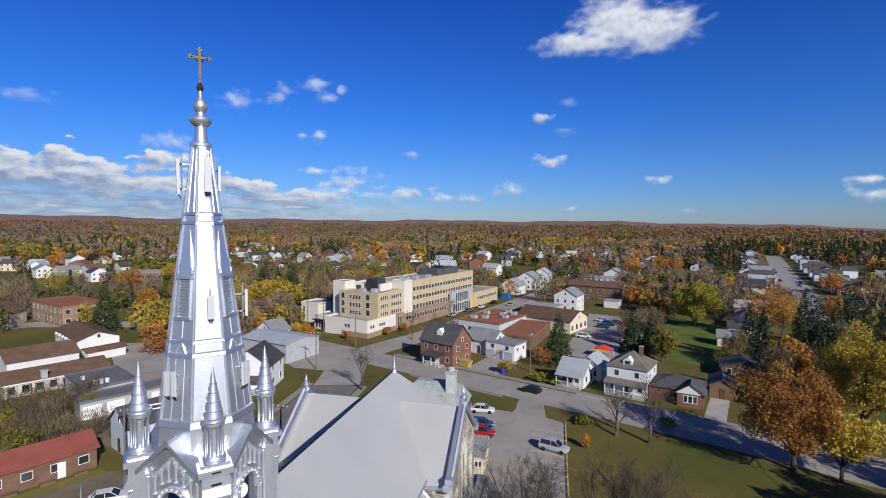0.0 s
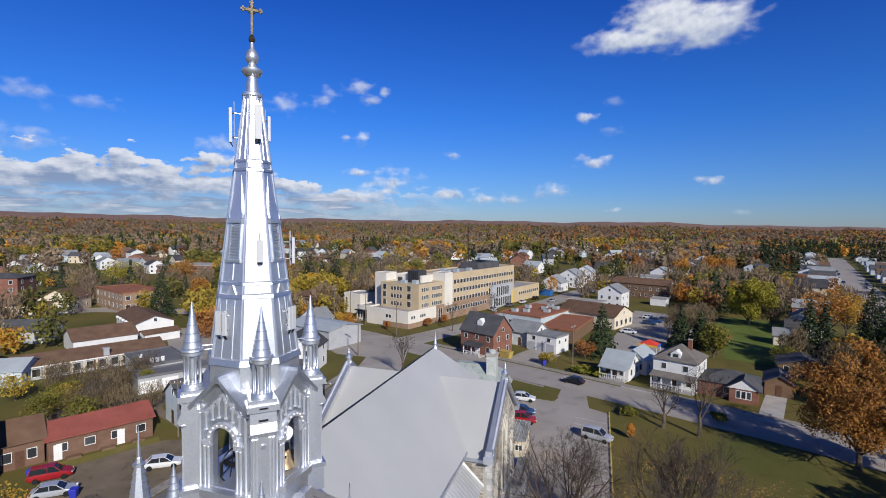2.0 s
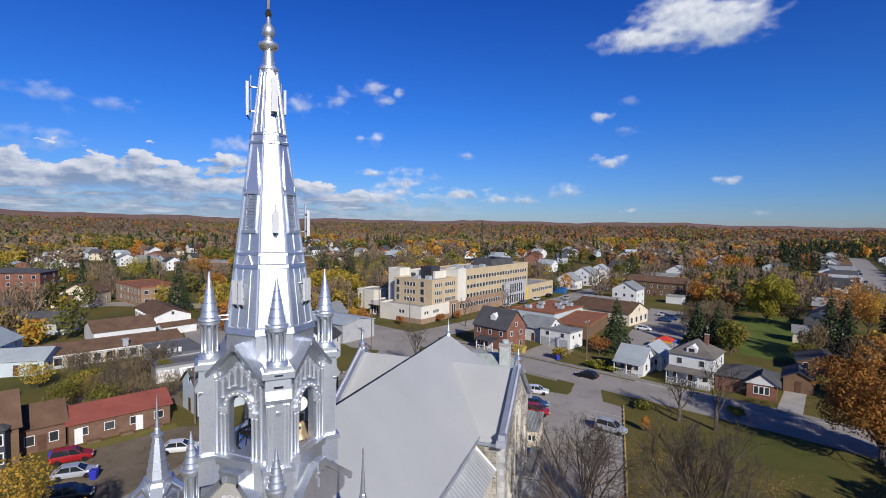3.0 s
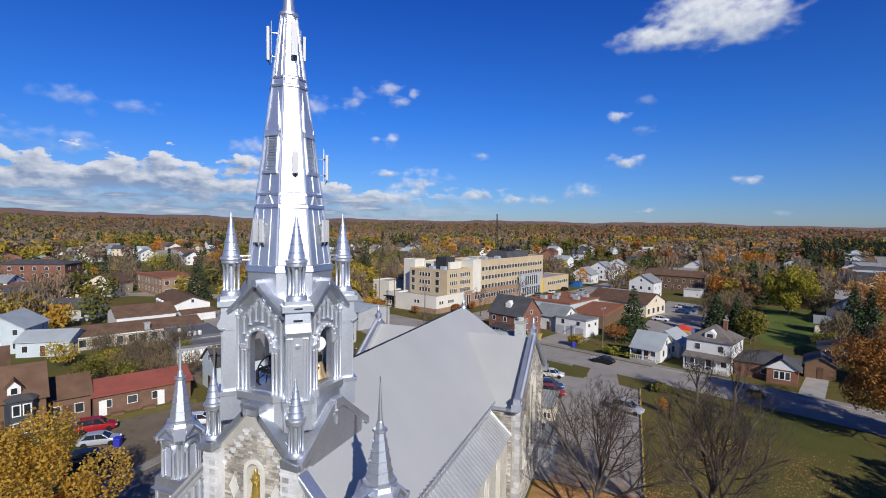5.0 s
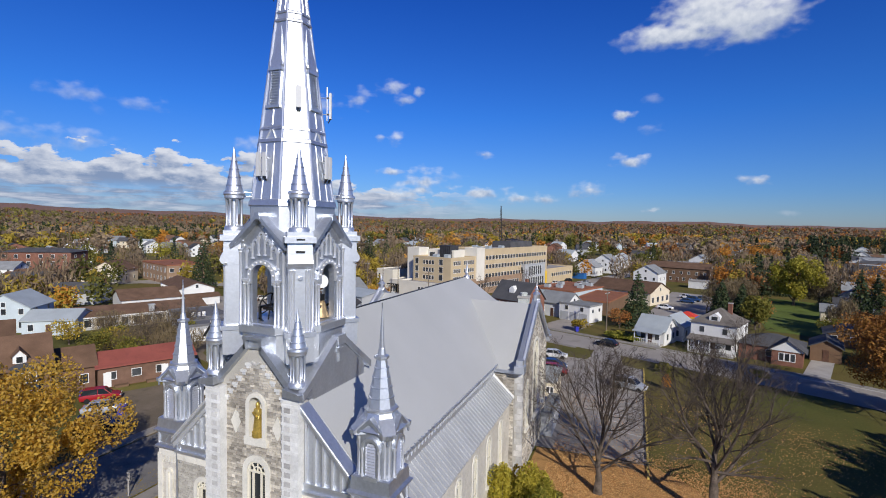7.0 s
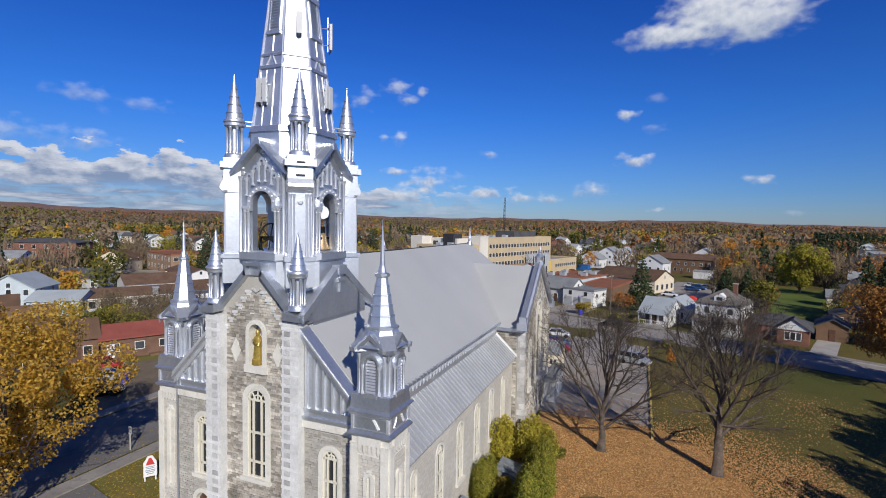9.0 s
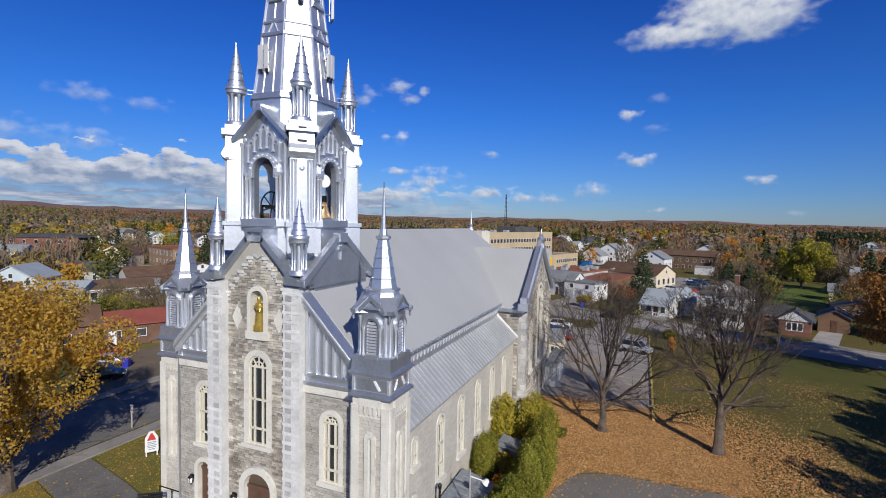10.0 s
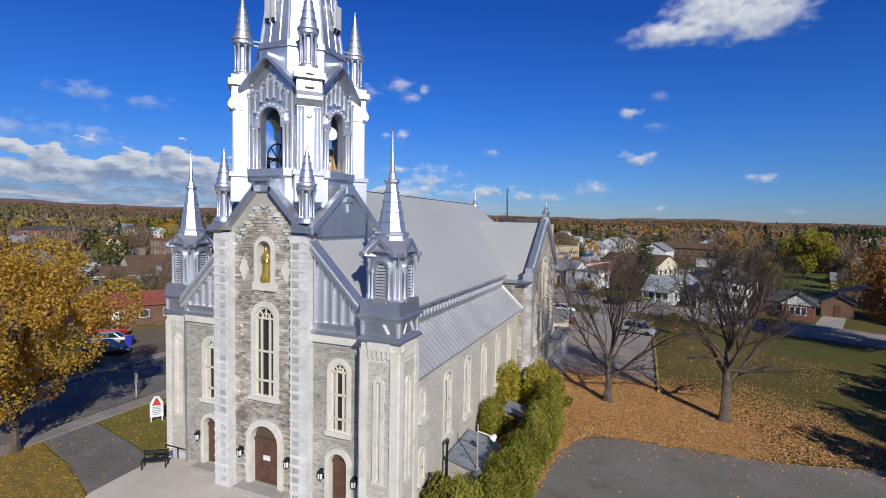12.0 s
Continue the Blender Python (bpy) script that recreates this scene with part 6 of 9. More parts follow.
part("gable", Geo().prism([(-2.5, 2.55), (2.5, 2.55), (0, 4.3)], frame_xz(2.5, -5.55, 0), -0.3), WALLS["white"], pg)
for s in (-1, 1):
    part("gable_roof", Geo().hexa([(2.5, -5.8, 4.35), (2.5, -1.5, 4.35), (2.5 + s * 2.8, -1.5, 2.42), (2.5 + s * 2.8, -5.8, 2.42), (2.5, -5.8, 4.5), (2.5, -1.5, 4.5), (2.5 + s * 2.85, -1.5, 2.56), (2.5 + s * 2.85, -5.8, 2.56)]), ROOFS["dark"], pg)
for i in range(3):
    window(pg, frame_xz(2.5, -5.4, 0), -0.8 + 0.8 * i, 0.9, 0.62, 1.25, 0.09)
house((50.3, 88.5), -16, 4.5, 7.0, 2.6, 1.2, "brown", "dark", "gy", "dark brown garage with dark shingled roof", "garage", "garage", rows=[], door=True)
brick_house = house((-8.8, 98.3), -25, 10.0, 7.5, 5.6, 3.8, "brick", "dark", "gx", "red brick two-storey house with dark gabled roof and porch", porch=(5.0, 2.2), chimney=True)
part("gable_dormer", Geo().prism([(-0.8, 0), (0.8, 0), (0.8, 1.0), (0, 1.7), (-0.8, 1.0)], frame_xz(0, -2.6, 6.9), -2.0), WALLS["white"], brick_house)
gar = house((5.2, 106.2), -25, 8.4, 6.0, 4.0, 0.5, "white", "grey", "flat", "white two-storey garage with three doors and flat roof", "garage", "garage", rows=[("r", 2, 2.4, 0.8, 0.8), ("f", 2, 2.6, 0.9, 1.0)], door=False)
for x in (-2.7, 0.0, 2.5):
    part("garage_door", Geo().box(x - 1.1, -3.06, 0.0, x + 1.1, -2.98, 2.1), WALLS["grey"], gar)
drape("driveway", [(-3.2, 93.4), (5.0, 89.4), (8.8, 101.0), (1.2, 105.4)], ASPHALT, 0.025, "asphalt apron before the garage", "driveway")
house((-0.5, 110.5), -25, 8.5, 7.0, 3.6, 2.4, "white", "grey", "gx", "white house with grey gabled roof")
rest = house((-1.5, 139.5), -22, 14.5, 22, 4.0, 0.4, "blue", "rust", "flat", "shop with rust-coloured flat roof and grey roof units", "shop", "shop", rows=[("f", 5, 1.0, 1.4, 1.3)], door=True)
for x, y in ((-4.5, 2), (-1, -5), (1, 3), (4, -1), (-4, -7), (3.5, 6), (0.5, 8)):
    u = part("roof_unit", Geo().box(x - 0.9, y - 0.7, 4.1, x + 0.9, y + 0.7, 5.1), ROOFS["pale"], rest)
    part("fan_ring", Geo().lathe([(0.45, 5.1), (0.45, 5.2), (0.3, 5.22)], 10, x, y), ROOFS["dark"], u)
house((9.0, 126.5), -12, 9.4, 22, 3.4, 0.3, "brown", "rust", "flat", "low wing with rust-coloured flat roof", "shop", "shop", rows=[("f", 2, 1.0, 1.2, 1.2)], door=False)
house((16.2, 147.0), -26, 19, 13, 3.8, 2.6, "cream", "brown", "gx", "broad cream building with brown gabled roof", "shop", "shop", rows=[("r", 4, 0.8, 1.4, 1.6)], door=False)
house((22.5, 181), -20, 9, 9, 6.4, 2.6, "white", "grey", "gy", "white two-storey house with twin gables")
house((12.5, 171), -20, 13, 8, 3.4, 0.4, "grey", "flat", "flat", "low grey building with flat roof", "shop", "shop")
house((36, 217), -20, 24, 12, 6.2, 2.0, "brown", "brown", "gx", "long brown two-storey motel with brown roof", "motel", "motel")
house((40.3, 193.5), -20, 6, 5, 2.8, 0.3, "white", "flat", "flat", "small white flat-roofed store", "shed", "shed", rows=[], door=False)
house((46, 262), -18, 30, 12, 5.2, 0.4, "blue", "flat", "flat", "long low pale building with flat roof", "shop", "shop")
house((-3.5, 224), -18, 10, 9, 4.2, 3.2, "white", "grey", "gy")
house((3.5, 243), -18, 12, 10, 5.5, 3.6, "white", "grey", "gy")
house((66, 134), -14, 7, 6, 2.6, 1.6, "cream", "grey", "gx", "small cream shed with grey roof", "shed", "shed")
house((59, 103.5), -14, 9, 8, 2.4, 1.5, "brown", "dark", "gy", "dark brown house with dark gabled roof")
house((74, 148), -14, 9, 7, 2.8, 1.6, "white", "dark", "gx")
# near the side street, left of the nave
house((-51.6, 94.0), -17, 16, 11, 4.6, 1.0, "grey", "pale", "gx", "long grey-clad building with low pale metal roof", "warehouse", "warehouse", rows=[], door=False)
house((-43.5, 71.5), 12, 8.5, 8.5, 5.2, 3.0, "white", "dark", "gy", "white two-storey house with dark roof and porch", porch=(6, 1.8))
house((-60, 104), -17, 7, 6, 4.2, 2.6, "white", "grey", "gy")
house((-90, 150), -17, 16, 9, 3.0, 1.8, "brown", "brown", "hip", "brown brick bungalow with brown hipped roof")
house((-80, 142), -17, 14, 9, 3.0, 1.8, "brown", "brown", "hip", "low brown bungalow with hipped roof")
# west of the side street
row = house((-49.6, 31.2), 62.8, 12.0, 6.6, 2.9, 1.35, "rowbrick", "red", "gx", "low brick row house with red metal roof", door=False, rows=[("f", 4, 1.1, 1.1, 1.0)])
part("door", Geo().box(-5.4, -3.36, 0.05, -4.5, -3.28, 2.1), FRAME, row)
part("door", Geo().box(1.6, -3.36, 0.05, 2.5, -3.28, 2.1), FRAME, row)
for x in (-3.4, 0.4, 4.0):
    part("step", Geo().box(x - 0.8, -4.3, -0.2, x + 0.8, -3.4, 0.3), WALLS["brown"], row)
house((-54.2, 23.8), 62.8, 4.9, 6.6, 3.3, 2.0, "rowbrick", "brown", "gx", "low brown brick house with brown shingled roof")
bh = house((-56.6, 17.4), 62.8, 9.0, 9.0, 4.6, 3.2, "brown", "brown", "gx", "brown two-storey house with brown roof, white dormer and dark bay window", rows=[("f", 2, 1.0, 0.9, 1.2)])
dm = part("dormer", Geo().prism([(-0.65, 0), (0.65, 0), (0.65, 1.0), (0, 1.75), (-0.65, 1.0)], frame_xz(1.5, -3.95, 5.0), -2.2), WALLS["white"], bh)
for s in (-1, 1):
    part("dormer_roof", Geo().hexa([(1.5, -4.1, 6.8), (1.5, -1.8, 6.8), (1.5 + s * 0.85, -1.8, 5.85), (1.5 + s * 0.85, -4.1, 5.85), (1.5, -4.1, 6.9), (1.5, -1.8, 6.9), (1.5 + s * 0.88, -1.8, 5.95), (1.5 + s * 0.88, -4.1, 5.95)]), ROOFS["brown"], dm)
window(dm, frame_xz(1.5, -3.95, 0), 0, 5.2, 0.6, 0.75, 0.09)
BAY = mat("dark_slate_cladding", (0.045, 0.055, 0.07), 0.7, 0, 0.15, 1.5, 10, 0.15)
bay = part("bay_window", Geo().rings([[(0.5, -4.4, z), (1.1, -5.7, z), (3.2, -5.7, z), (3.8, -4.4, z)] for z in (-0.2, 4.7)]), BAY, bh, "dark slate-clad bay window")
part("bay_roof", Geo().rings([[(0.3, -4.4, 4.7), (1.0, -5.9, 4.7), (3.3, -5.9, 4.7), (4.0, -4.4, 4.7)], [(1.2, -4.4, 5.2), (1.5, -4.8, 5.2), (2.8, -4.8, 5.2), (3.1, -4.4, 5.2)]]), ROOFS["dark"], bay)
for z in (0.8, 3.0):
    for x in (-0.5, 0.5):
        window(bay, frame_xz(2.15, -5.7, 0), x, z, 0.6, 1.2, 0.12)
house((-71.5, 20.5), 62.8, 10.0, 9.0, 4.6, 3.0, "brown", "brown", "gx", "brown two-storey house with dark brown roof")
house((-43.0, 42.9), -24, 6.0, 8.0, 4.4, 2.3, "blue", "dark", "gy", "pale blue-white timber cottage with dark gabled roof", rows=[("r", 2, 1.4, 0.7, 1.0)])
lg = house((-59.4, 54.6), 60, 14.5, 5.0, 3.0, 0.3, "grey", "tar", "flat", "row of grey garages with white doors and flat roof", "garage", "garage", rows=[], door=False)
for i in range(4):
    part("garage_door", Geo().box(-6.9 + i * 3.5, -2.56, 0.0, -4.2 + i * 3.5, -2.48, 2.3), FRAME, lg)
long = house((-87.0, 58.0), 62.8, 26, 10.4, 2.7, 1.35, "grey", "brown", "gx", "long low building with brown shingled roof and arched grey stone front", "motel", "motel", rows=[("f", 12, 0.6, 1.2, 1.5)])
part("roof_turret", Geo().box(1.3, -5.5, 2.5, 2.3, -4.6, 4.2).box(1.15, -5.65, 4.2, 2.45, -4.45, 4.4), WALLS["grey"], long)
part("fascia", Geo().box(-13.3, -5.66, 2.45, 13.3, -5.56, 2.68), FRAME, long)
for i in range(13):
    part("pier", Geo().box(-12.9 + 2.13 * i, -5.4, 0, -12.5 + 2.13 * i, -5.18, 2.6), WALLS["cream"], long)
gf = house((-70.3, 59.6), 62.8, 8.8, 13, 3.0, 0.3, "grey", "tar", "flat", "low grey building with dark flat roof and vents", "shop", "shop", rows=[])
for x in (-2.2, -1.2, -0.2):
    part("roof_vent", Geo().lathe([(0.38, 3.1), (0.4, 3.8), (0.3, 4.0)], 8, x, -4.6), FRAME, gf)
part("roof_vent", Geo().box(-3.2, 0.5, 3.1, -2.6, 1.1, 3.8), WALLS["white"], gf)
house((-100.2, 70.2), 64, 13, 12, 3.3, 1.9, "white", "brown", "gx", "white-walled shop with brown shingled roof", "shop", "shop", rows=[], door=False)
r3 = house((-109.6, 90.6), 63, 9.4, 22, 3.3, 1.7, "white", "brown", "gy", "white-walled shop with brown gabled roof and round wall lamps", "shop", "shop", rows=[("l", 5, 1.0, 1, 1.2)], door=False)
for i in range(6):
    part("wall_lamp", Geo().lathe([(0.1, 2.5), (0.45, 2.65), (0.5, 2.95), (0.2, 3.2)], 8, -5.2, -9 + 3.2 * i), FRAME, r3)
house((-93.2, 81.0), 70, 8.6, 3.6, 2.2, 0.7, "white", "brown", "gx", "low white annex with brown roof", "shop", "shop", rows=[], door=False)
house((-146.5, 116.4), -20, 25, 13, 6.6, 0.3, "tanbrick", "rust", "flat", "two-storey tan brick block with flat roof", "office", "office block", rows=[("f", 7, 4.2, 1.0, 1.5), ("f", 7, 1.2, 1.0, 1.4), ("r", 4, 4.2, 1.4, 1.3), ("r", 4, 1.2, 1.4, 1.3)])
house((-160, 103), 30, 11, 12, 4.6, 3.0, "cream", "brown", "gy", "cream house with brown gabled roof")
house((-172, 92), 30, 30, 10, 3.2, 1.6, "cream", "brown", "gx", "long cream building with brown roof", "shop", "shop")
house((-124, 68.5), 30, 12, 9, 3.2, 2.2, "grey", "dark", "gx", "grey bungalow with a dark roof")
house((-133, 59), 35, 10, 9, 4.6, 2.8, "cream", "brown", "gy", "tan house with brown gabled roof")
house((-101, 42), 35, 9, 9, 5.0, 2.6, "blue", "pale", "gy", "pale blue two-storey house with pale roof")
house((-91, 44), 35, 9, 8, 3.0, 1.5, "blue", "pale", "gx", "pale blue house with pale metal roof")
house((-209, 108), 32, 26, 13, 9.0, 1.6, "brick", "dark", "hip", "three-storey red brick apartment block with dark roof", "apartment_block", "apartment block", rows=[("f", 6, 1.0, 1.2, 1.4), ("f", 6, 3.9, 1.2, 1.4), ("f", 6, 6.7, 1.2, 1.4), ("r", 2, 3.9, 1.2, 1.4), ("r", 2, 6.7, 1.2, 1.4)])
house((-150, 72), 32, 11, 9, 4.4, 2.2, "grey", "dark", "gx")
house((-176, 64), 32, 12, 9, 5.0, 2.2, "white", "dark", "gx")
house((-190, 84), 32, 12, 9, 5.0, 2.2, "white", "grey", "gx")
house((-203, 212), 20, 46, 18, 6.5, 0.3, "brick", "flat", "flat", "long red brick school with flat roof", "school", "school", rows=[("f", 16, 1.0, 1.6, 1.6), ("f", 16, 4.0, 1.6, 1.5)])

# streets that lead off
DIRT = mat("brown_dirt", (0.21, 0.165, 0.12), 0.95, 0, 0.25, 0.25, 8, 0.5, col2=(0.14, 0.115, 0.075), stain=0.25)
drape("back_yard", [(-42, 38), (-52, 44), (-60, 56), (-74, 48), (-64, 34), (-52, 42)], DIRT, 0.012, "bare brown ground behind the row house", "yard")
STREET_D = [(62, 30), (84, 110), (111, 185), (126, 224), (156, 319), (206, 465), (256, 610)]
drape("road", strip(STREET_D[1:], -7, 7), ASPHALT, 0.03, "grey asphalt residential street", "road")
drape("road", strip([(-190, 60), (-150, 108), (-95, 122), (-60, 112)], -5, 5), ASPHALT, 0.02, "grey asphalt street", "road")
drape("forecourt", [(-104, 92), (-86, 100), (-62, 98), (-50, 76), (-52, 66), (-60, 62), (-68, 62)], ASPHALT, 0.02, "asphalt forecourt", "car park")
drape("yard", [(-61, 99), (-42, 84), (-31, 84), (-34, 97), (-58, 109)], ASPHALT, 0.015, "worn asphalt yard beside the street", "yard")
drape("lawn", [(46, 112), (62, 106), (74, 118), (80, 165), (60, 174), (50, 150)], mat("green_lawn", (0.125, 0.165, 0.035), 0.95, 0, 0.2, 0.2, 6, 0.4), 0.03, "green mown lawn", "lawn")
drape("car_park", [(19, 112), (37, 104), (46, 150), (40, 172), (30, 176)], ASPHALT, 0.02, "asphalt car park with parked cars", "car park")
drape("verge", [(-48.9, 23.4), (-42.9, 35.0), (-41.2, 33.9), (-46.9, 22.3)], mat("verge_grass", (0.15, 0.15, 0.04), 0.95, 0, 0.3, 0.6, 7, 0.5, col2=(0.20, 0.16, 0.05)), 0.028, "strip of yellowing grass before the row house", "verge")
drape("driveway", [(42.2, 71.6), (45.4, 70.0), (51.2, 86.5), (48.0, 87.3)], CONCRETE, 0.04, "pale concrete driveway", "driveway")
drape("yard", [(-29.5, 11), (-29, 26), (-37, 36), (-41, 34.5), (-46.5, 24.5), (-45.5, 21), (-38.5, 16)], DIRT, 0.02, "bare gravel yard with parked cars", "yard")

# far houses along the streets and in the clearings
rh = random.Random(21)


def near_line(x, y, pts):
    best = 1e9
    for a, b in zip(pts, pts[1:]):
        a, b, p = Vector(a), Vector(b), Vector((x, y))
        t = max(0, min(1, (p - a).dot(b - a) / (b - a).length_squared))
        best = min(best, (p - a - (b - a) * t).length)
    return best


LINES = [STREET_A, STREET_BC, STREET_D] + [[(x + dx, y) for x, y in STREET_D[3:]] for dx in (-7, 7)]


def free(x, y, r):
    return all(near_line(x, y, l) > r + 4.5 for l in LINES) and all(math.hypot(x - a, y - b) > r + c for a, b, c in BUILT)


def far_house(x, y, rz):
    w, d = rh.uniform(8, 12), rh.uniform(7.5, 10)
    h = rh.choice((3.0, 3.4, 5.0, 5.4))
    if free(x, y, 5):
        house((x, y), rz, w, d, h, rh.uniform(2.2, 3.4), rh.choice(("white", "white", "white", "cream", "grey", "blue", "brick")), rh.choice(("grey", "dark", "dark", "pale", "brown")), rh.choice(("gx", "gy", "gy")), rows=[("f", 3, 1.0, 1.0, 1.2), ("r", 2, 1.0, 1.0, 1.2)] + ([("f", 3, 3.7, 0.9, 1.1)] if h > 4 else []) if y < 260 else [("f", 2, 1.2, 1.2, 1.3), ("r", 1, 1.2, 1.2, 1.3)], far=True, door=y < 260)


for i in range(17):
    f = i / 16
    for s, o in ((-1, 19), (1, 20)):
        x, y = 90 + 150 * f, 128 + 440 * f
        far_house(x + s * o, y - s * o * 0.34, -18 + (90 if s > 0 else -90) * 0 + rh.uniform(-4, 4))
for i in range(12):
    f = i / 11
    for s in (-1, 1):
        x, y = 16 + 62 * f, 240 + 190 * f
        far_house(x + s * 18, y - s * 5, -18 + rh.uniform(-5, 5))
CLUSTERS = ((-70, 330, 90, 60, 14), (-230, 330, 80, 70, 14), (-330, 430, 90, 80, 16), (-150, 420, 70, 60, 14), (0, 480, 80, 70, 20), (130, 330, 60, 60, 12), (-280, 180, 60, 60, 10), (-260, 110, 40, 30, 6), (60, 620, 120, 80, 18), (250, 300, 60, 80, 10), (-460, 560, 120, 90, 16), (-335, 268, 66, 48, 26), (-245, 205, 34, 22, 9), (-372, 578, 52, 38, 14), (-40, 440, 42, 42, 13))
# two rows of houses along the residential street
ROWS = ((-17, 0.25, 5, ("white", "blue", "white", "grey", "white")), (18, 0.22, 6, ("cream", "grey", "white", "white", "blue", "white")))
for off, k0, n, walls in ROWS:
    for i in range(n):
        k = k0 + 0.125 * i
        x, y = 126 + 80 * k + off * 0.95, 224 + 241 * k - off * 0.31
        house((x, y), -18.4, 13 - i % 2, 11, 3.2 + 0.5 * (i % 3), 3.0, walls[i], ("dark", "grey", "dark", "brown", "dark", "pale")[(i + n) % 6], "gx", rows=[("f", 2, 1.0, 1.2, 1.3), ("r", 2, 1.0, 1.2, 1.3)], far=True, door=False)
house((193, 556), -18, 38, 16, 5, 0.3, "white", "pale", "flat", "long low white flat-roofed hall", "hall", "hall", rows=[("f", 6, 1.4, 2.0, 1.4)], far=True, door=False)
for cx, cy, sx, sy, n in CLUSTERS:
    for i in range(n):
        far_house(cx + rh.uniform(-sx, sx), cy + rh.uniform(-sy, sy), rh.choice((-18, 72, 20)) + rh.uniform(-6, 6))

# ---- trees ----
LEAF = {
    "russet": leaf_mat("russet_leaves", [(0.24, 0.09, 0.03), (0.36, 0.145, 0.04), (0.44, 0.20, 0.06), (0.32, 0.15, 0.06)]),
    "orange": leaf_mat("orange_leaves", [(0.38, 0.14, 0.025), (0.50, 0.22, 0.035), (0.54, 0.29, 0.06), (0.36, 0.17, 0.04)]),
    "yellow": leaf_mat("yellow_leaves", [(0.28, 0.20, 0.03), (0.44, 0.30, 0.04), (0.52, 0.37, 0.07), (0.34, 0.25, 0.05)]),
    "olive": leaf_mat("olive_leaves", [(0.11, 0.115, 0.025), (0.19, 0.18, 0.035), (0.27, 0.235, 0.045), (0.15, 0.14, 0.03)]),
    "green": leaf_mat("conifer_needles", [(0.025, 0.04, 0.02), (0.045, 0.065, 0.03), (0.065, 0.085, 0.035), (0.035, 0.05, 0.022)], glow=0.1),
    "bare": leaf_mat("bare_twigs", [(0.15, 0.112, 0.066), (0.20, 0.152, 0.086), (0.245, 0.185, 0.10), (0.17, 0.13, 0.075)], glow=0.2),
    "hedge": leaf_mat("hedge_leaves", [(0.095, 0.12, 0.018), (0.20, 0.215, 0.033), (0.31, 0.295, 0.045), (0.42, 0.345, 0.065)]),
    "gold": leaf_mat("gold_olive_leaves", [(0.26, 0.20, 0.03), (0.40, 0.29, 0.04), (0.50, 0.36, 0.06), (0.33, 0.25, 0.04)]),
    "amber": leaf_mat("amber_leaves", [(0.30, 0.125, 0.03), (0.43, 0.195, 0.045), (0.48, 0.255, 0.07), (0.35, 0.175, 0.06)]),
    "lime": leaf_mat("lime_leaves", [(0.20, 0.19, 0.025), (0.30, 0.27, 0.035), (0.38, 0.33, 0.05), (0.26, 0.22, 0.035)]),
    "rust": leaf_mat("rust_leaves", [(0.25, 0.11, 0.035), (0.38, 0.17, 0.042), (0.46, 0.23, 0.055), (0.30, 0.155, 0.05)], glow=0.3),
    "lemon": leaf_mat("lemon_leaves", [(0.30, 0.27, 0.04), (0.46, 0.39, 0.05), (0.58, 0.48, 0.08), (0.38, 0.34, 0.06)], glow=0.45),
    "maple": leaf_mat("maple_leaves", [(0.46, 0.27, 0.035), (0.66, 0.41, 0.06), (0.76, 0.50, 0.10), (0.52, 0.34, 0.10)], glow=0.5),
}
# distant woods: haze put into bare, russet and olive as lighter colour
WOODS = {
    "russet": leaf_mat("russet_woods", [(0.20, 0.09, 0.045), (0.31, 0.135, 0.05), (0.42, 0.19, 0.06), (0.34, 0.17, 0.075)], tree=0.75),
    "orange": leaf_mat("orange_woods", [(0.34, 0.14, 0.03), (0.50, 0.22, 0.04), (0.58, 0.31, 0.06), (0.42, 0.20, 0.05)], tree=0.75),
    "yellow": leaf_mat("yellow_woods", [(0.26, 0.20, 0.04), (0.38, 0.28, 0.045), (0.48, 0.36, 0.06), (0.33, 0.25, 0.05)], tree=0.75),
    "olive": leaf_mat("olive_woods", [(0.095, 0.10, 0.03), (0.15, 0.145, 0.035), (0.22, 0.195, 0.045), (0.27, 0.225, 0.06)], tree=0.75),
    "green": leaf_mat("evergreen_woods", [(0.025, 0.04, 0.022), (0.04, 0.058, 0.028), (0.058, 0.075, 0.035), (0.04, 0.052, 0.026)], glow=0.1, tree=0.7),
    "bare": leaf_mat("leafless_woods", [(0.15, 0.115, 0.085), (0.205, 0.155, 0.105), (0.26, 0.19, 0.115), (0.21, 0.145, 0.095)], glow=0.2, tree=0.75),
}
BARK = mat("grey_bark", (0.155, 0.122, 0.096), 0.95, 0, 0.42, 1.5, 10, 0.6)
nr = np.random.default_rng(11)


def quads(centres, size, seed, stretch=1.0):
    """Small leaf-clump quads of random turn at the centres; returns vertices and faces as arrays."""
    r = np.random.default_rng(seed)
    n = len(centres)
    a = r.normal(size=(n, 3))
    a /= np.linalg.norm(a, axis=1)[:, None]
    b = np.cross(a, r.normal(size=(n, 3)))
    b /= np.linalg.norm(b, axis=1)[:, None]
    s = np.asarray(size) * r.uniform(0.6, 1.4, n)
    a, b = a * s[:, None] * stretch, b * s[:, None]
    v = np.stack([centres - a * 0.9, centres - b * 0.55 + a * 0.1, centres + a, centres + b * 0.6], 1).reshape(-1, 3)
    return v


def quad_mesh(name, v, material):
    me = bpy.data.meshes.new(name)
    n = len(v) // 4
    me.vertices.add(len(v))
    me.vertices.foreach_set("co", v.astype(np.float32).ravel())
    me.loops.add(4 * n)
    me.loops.foreach_set("vertex_index", np.arange(4 * n, dtype=np.int32))
    me.polygons.add(n)
    me.polygons.foreach_set("loop_start", np.arange(0, 4 * n, 4, dtype=np.int32))
    me.update(calc_edges=True)
    me.materials.append(material)
    return me


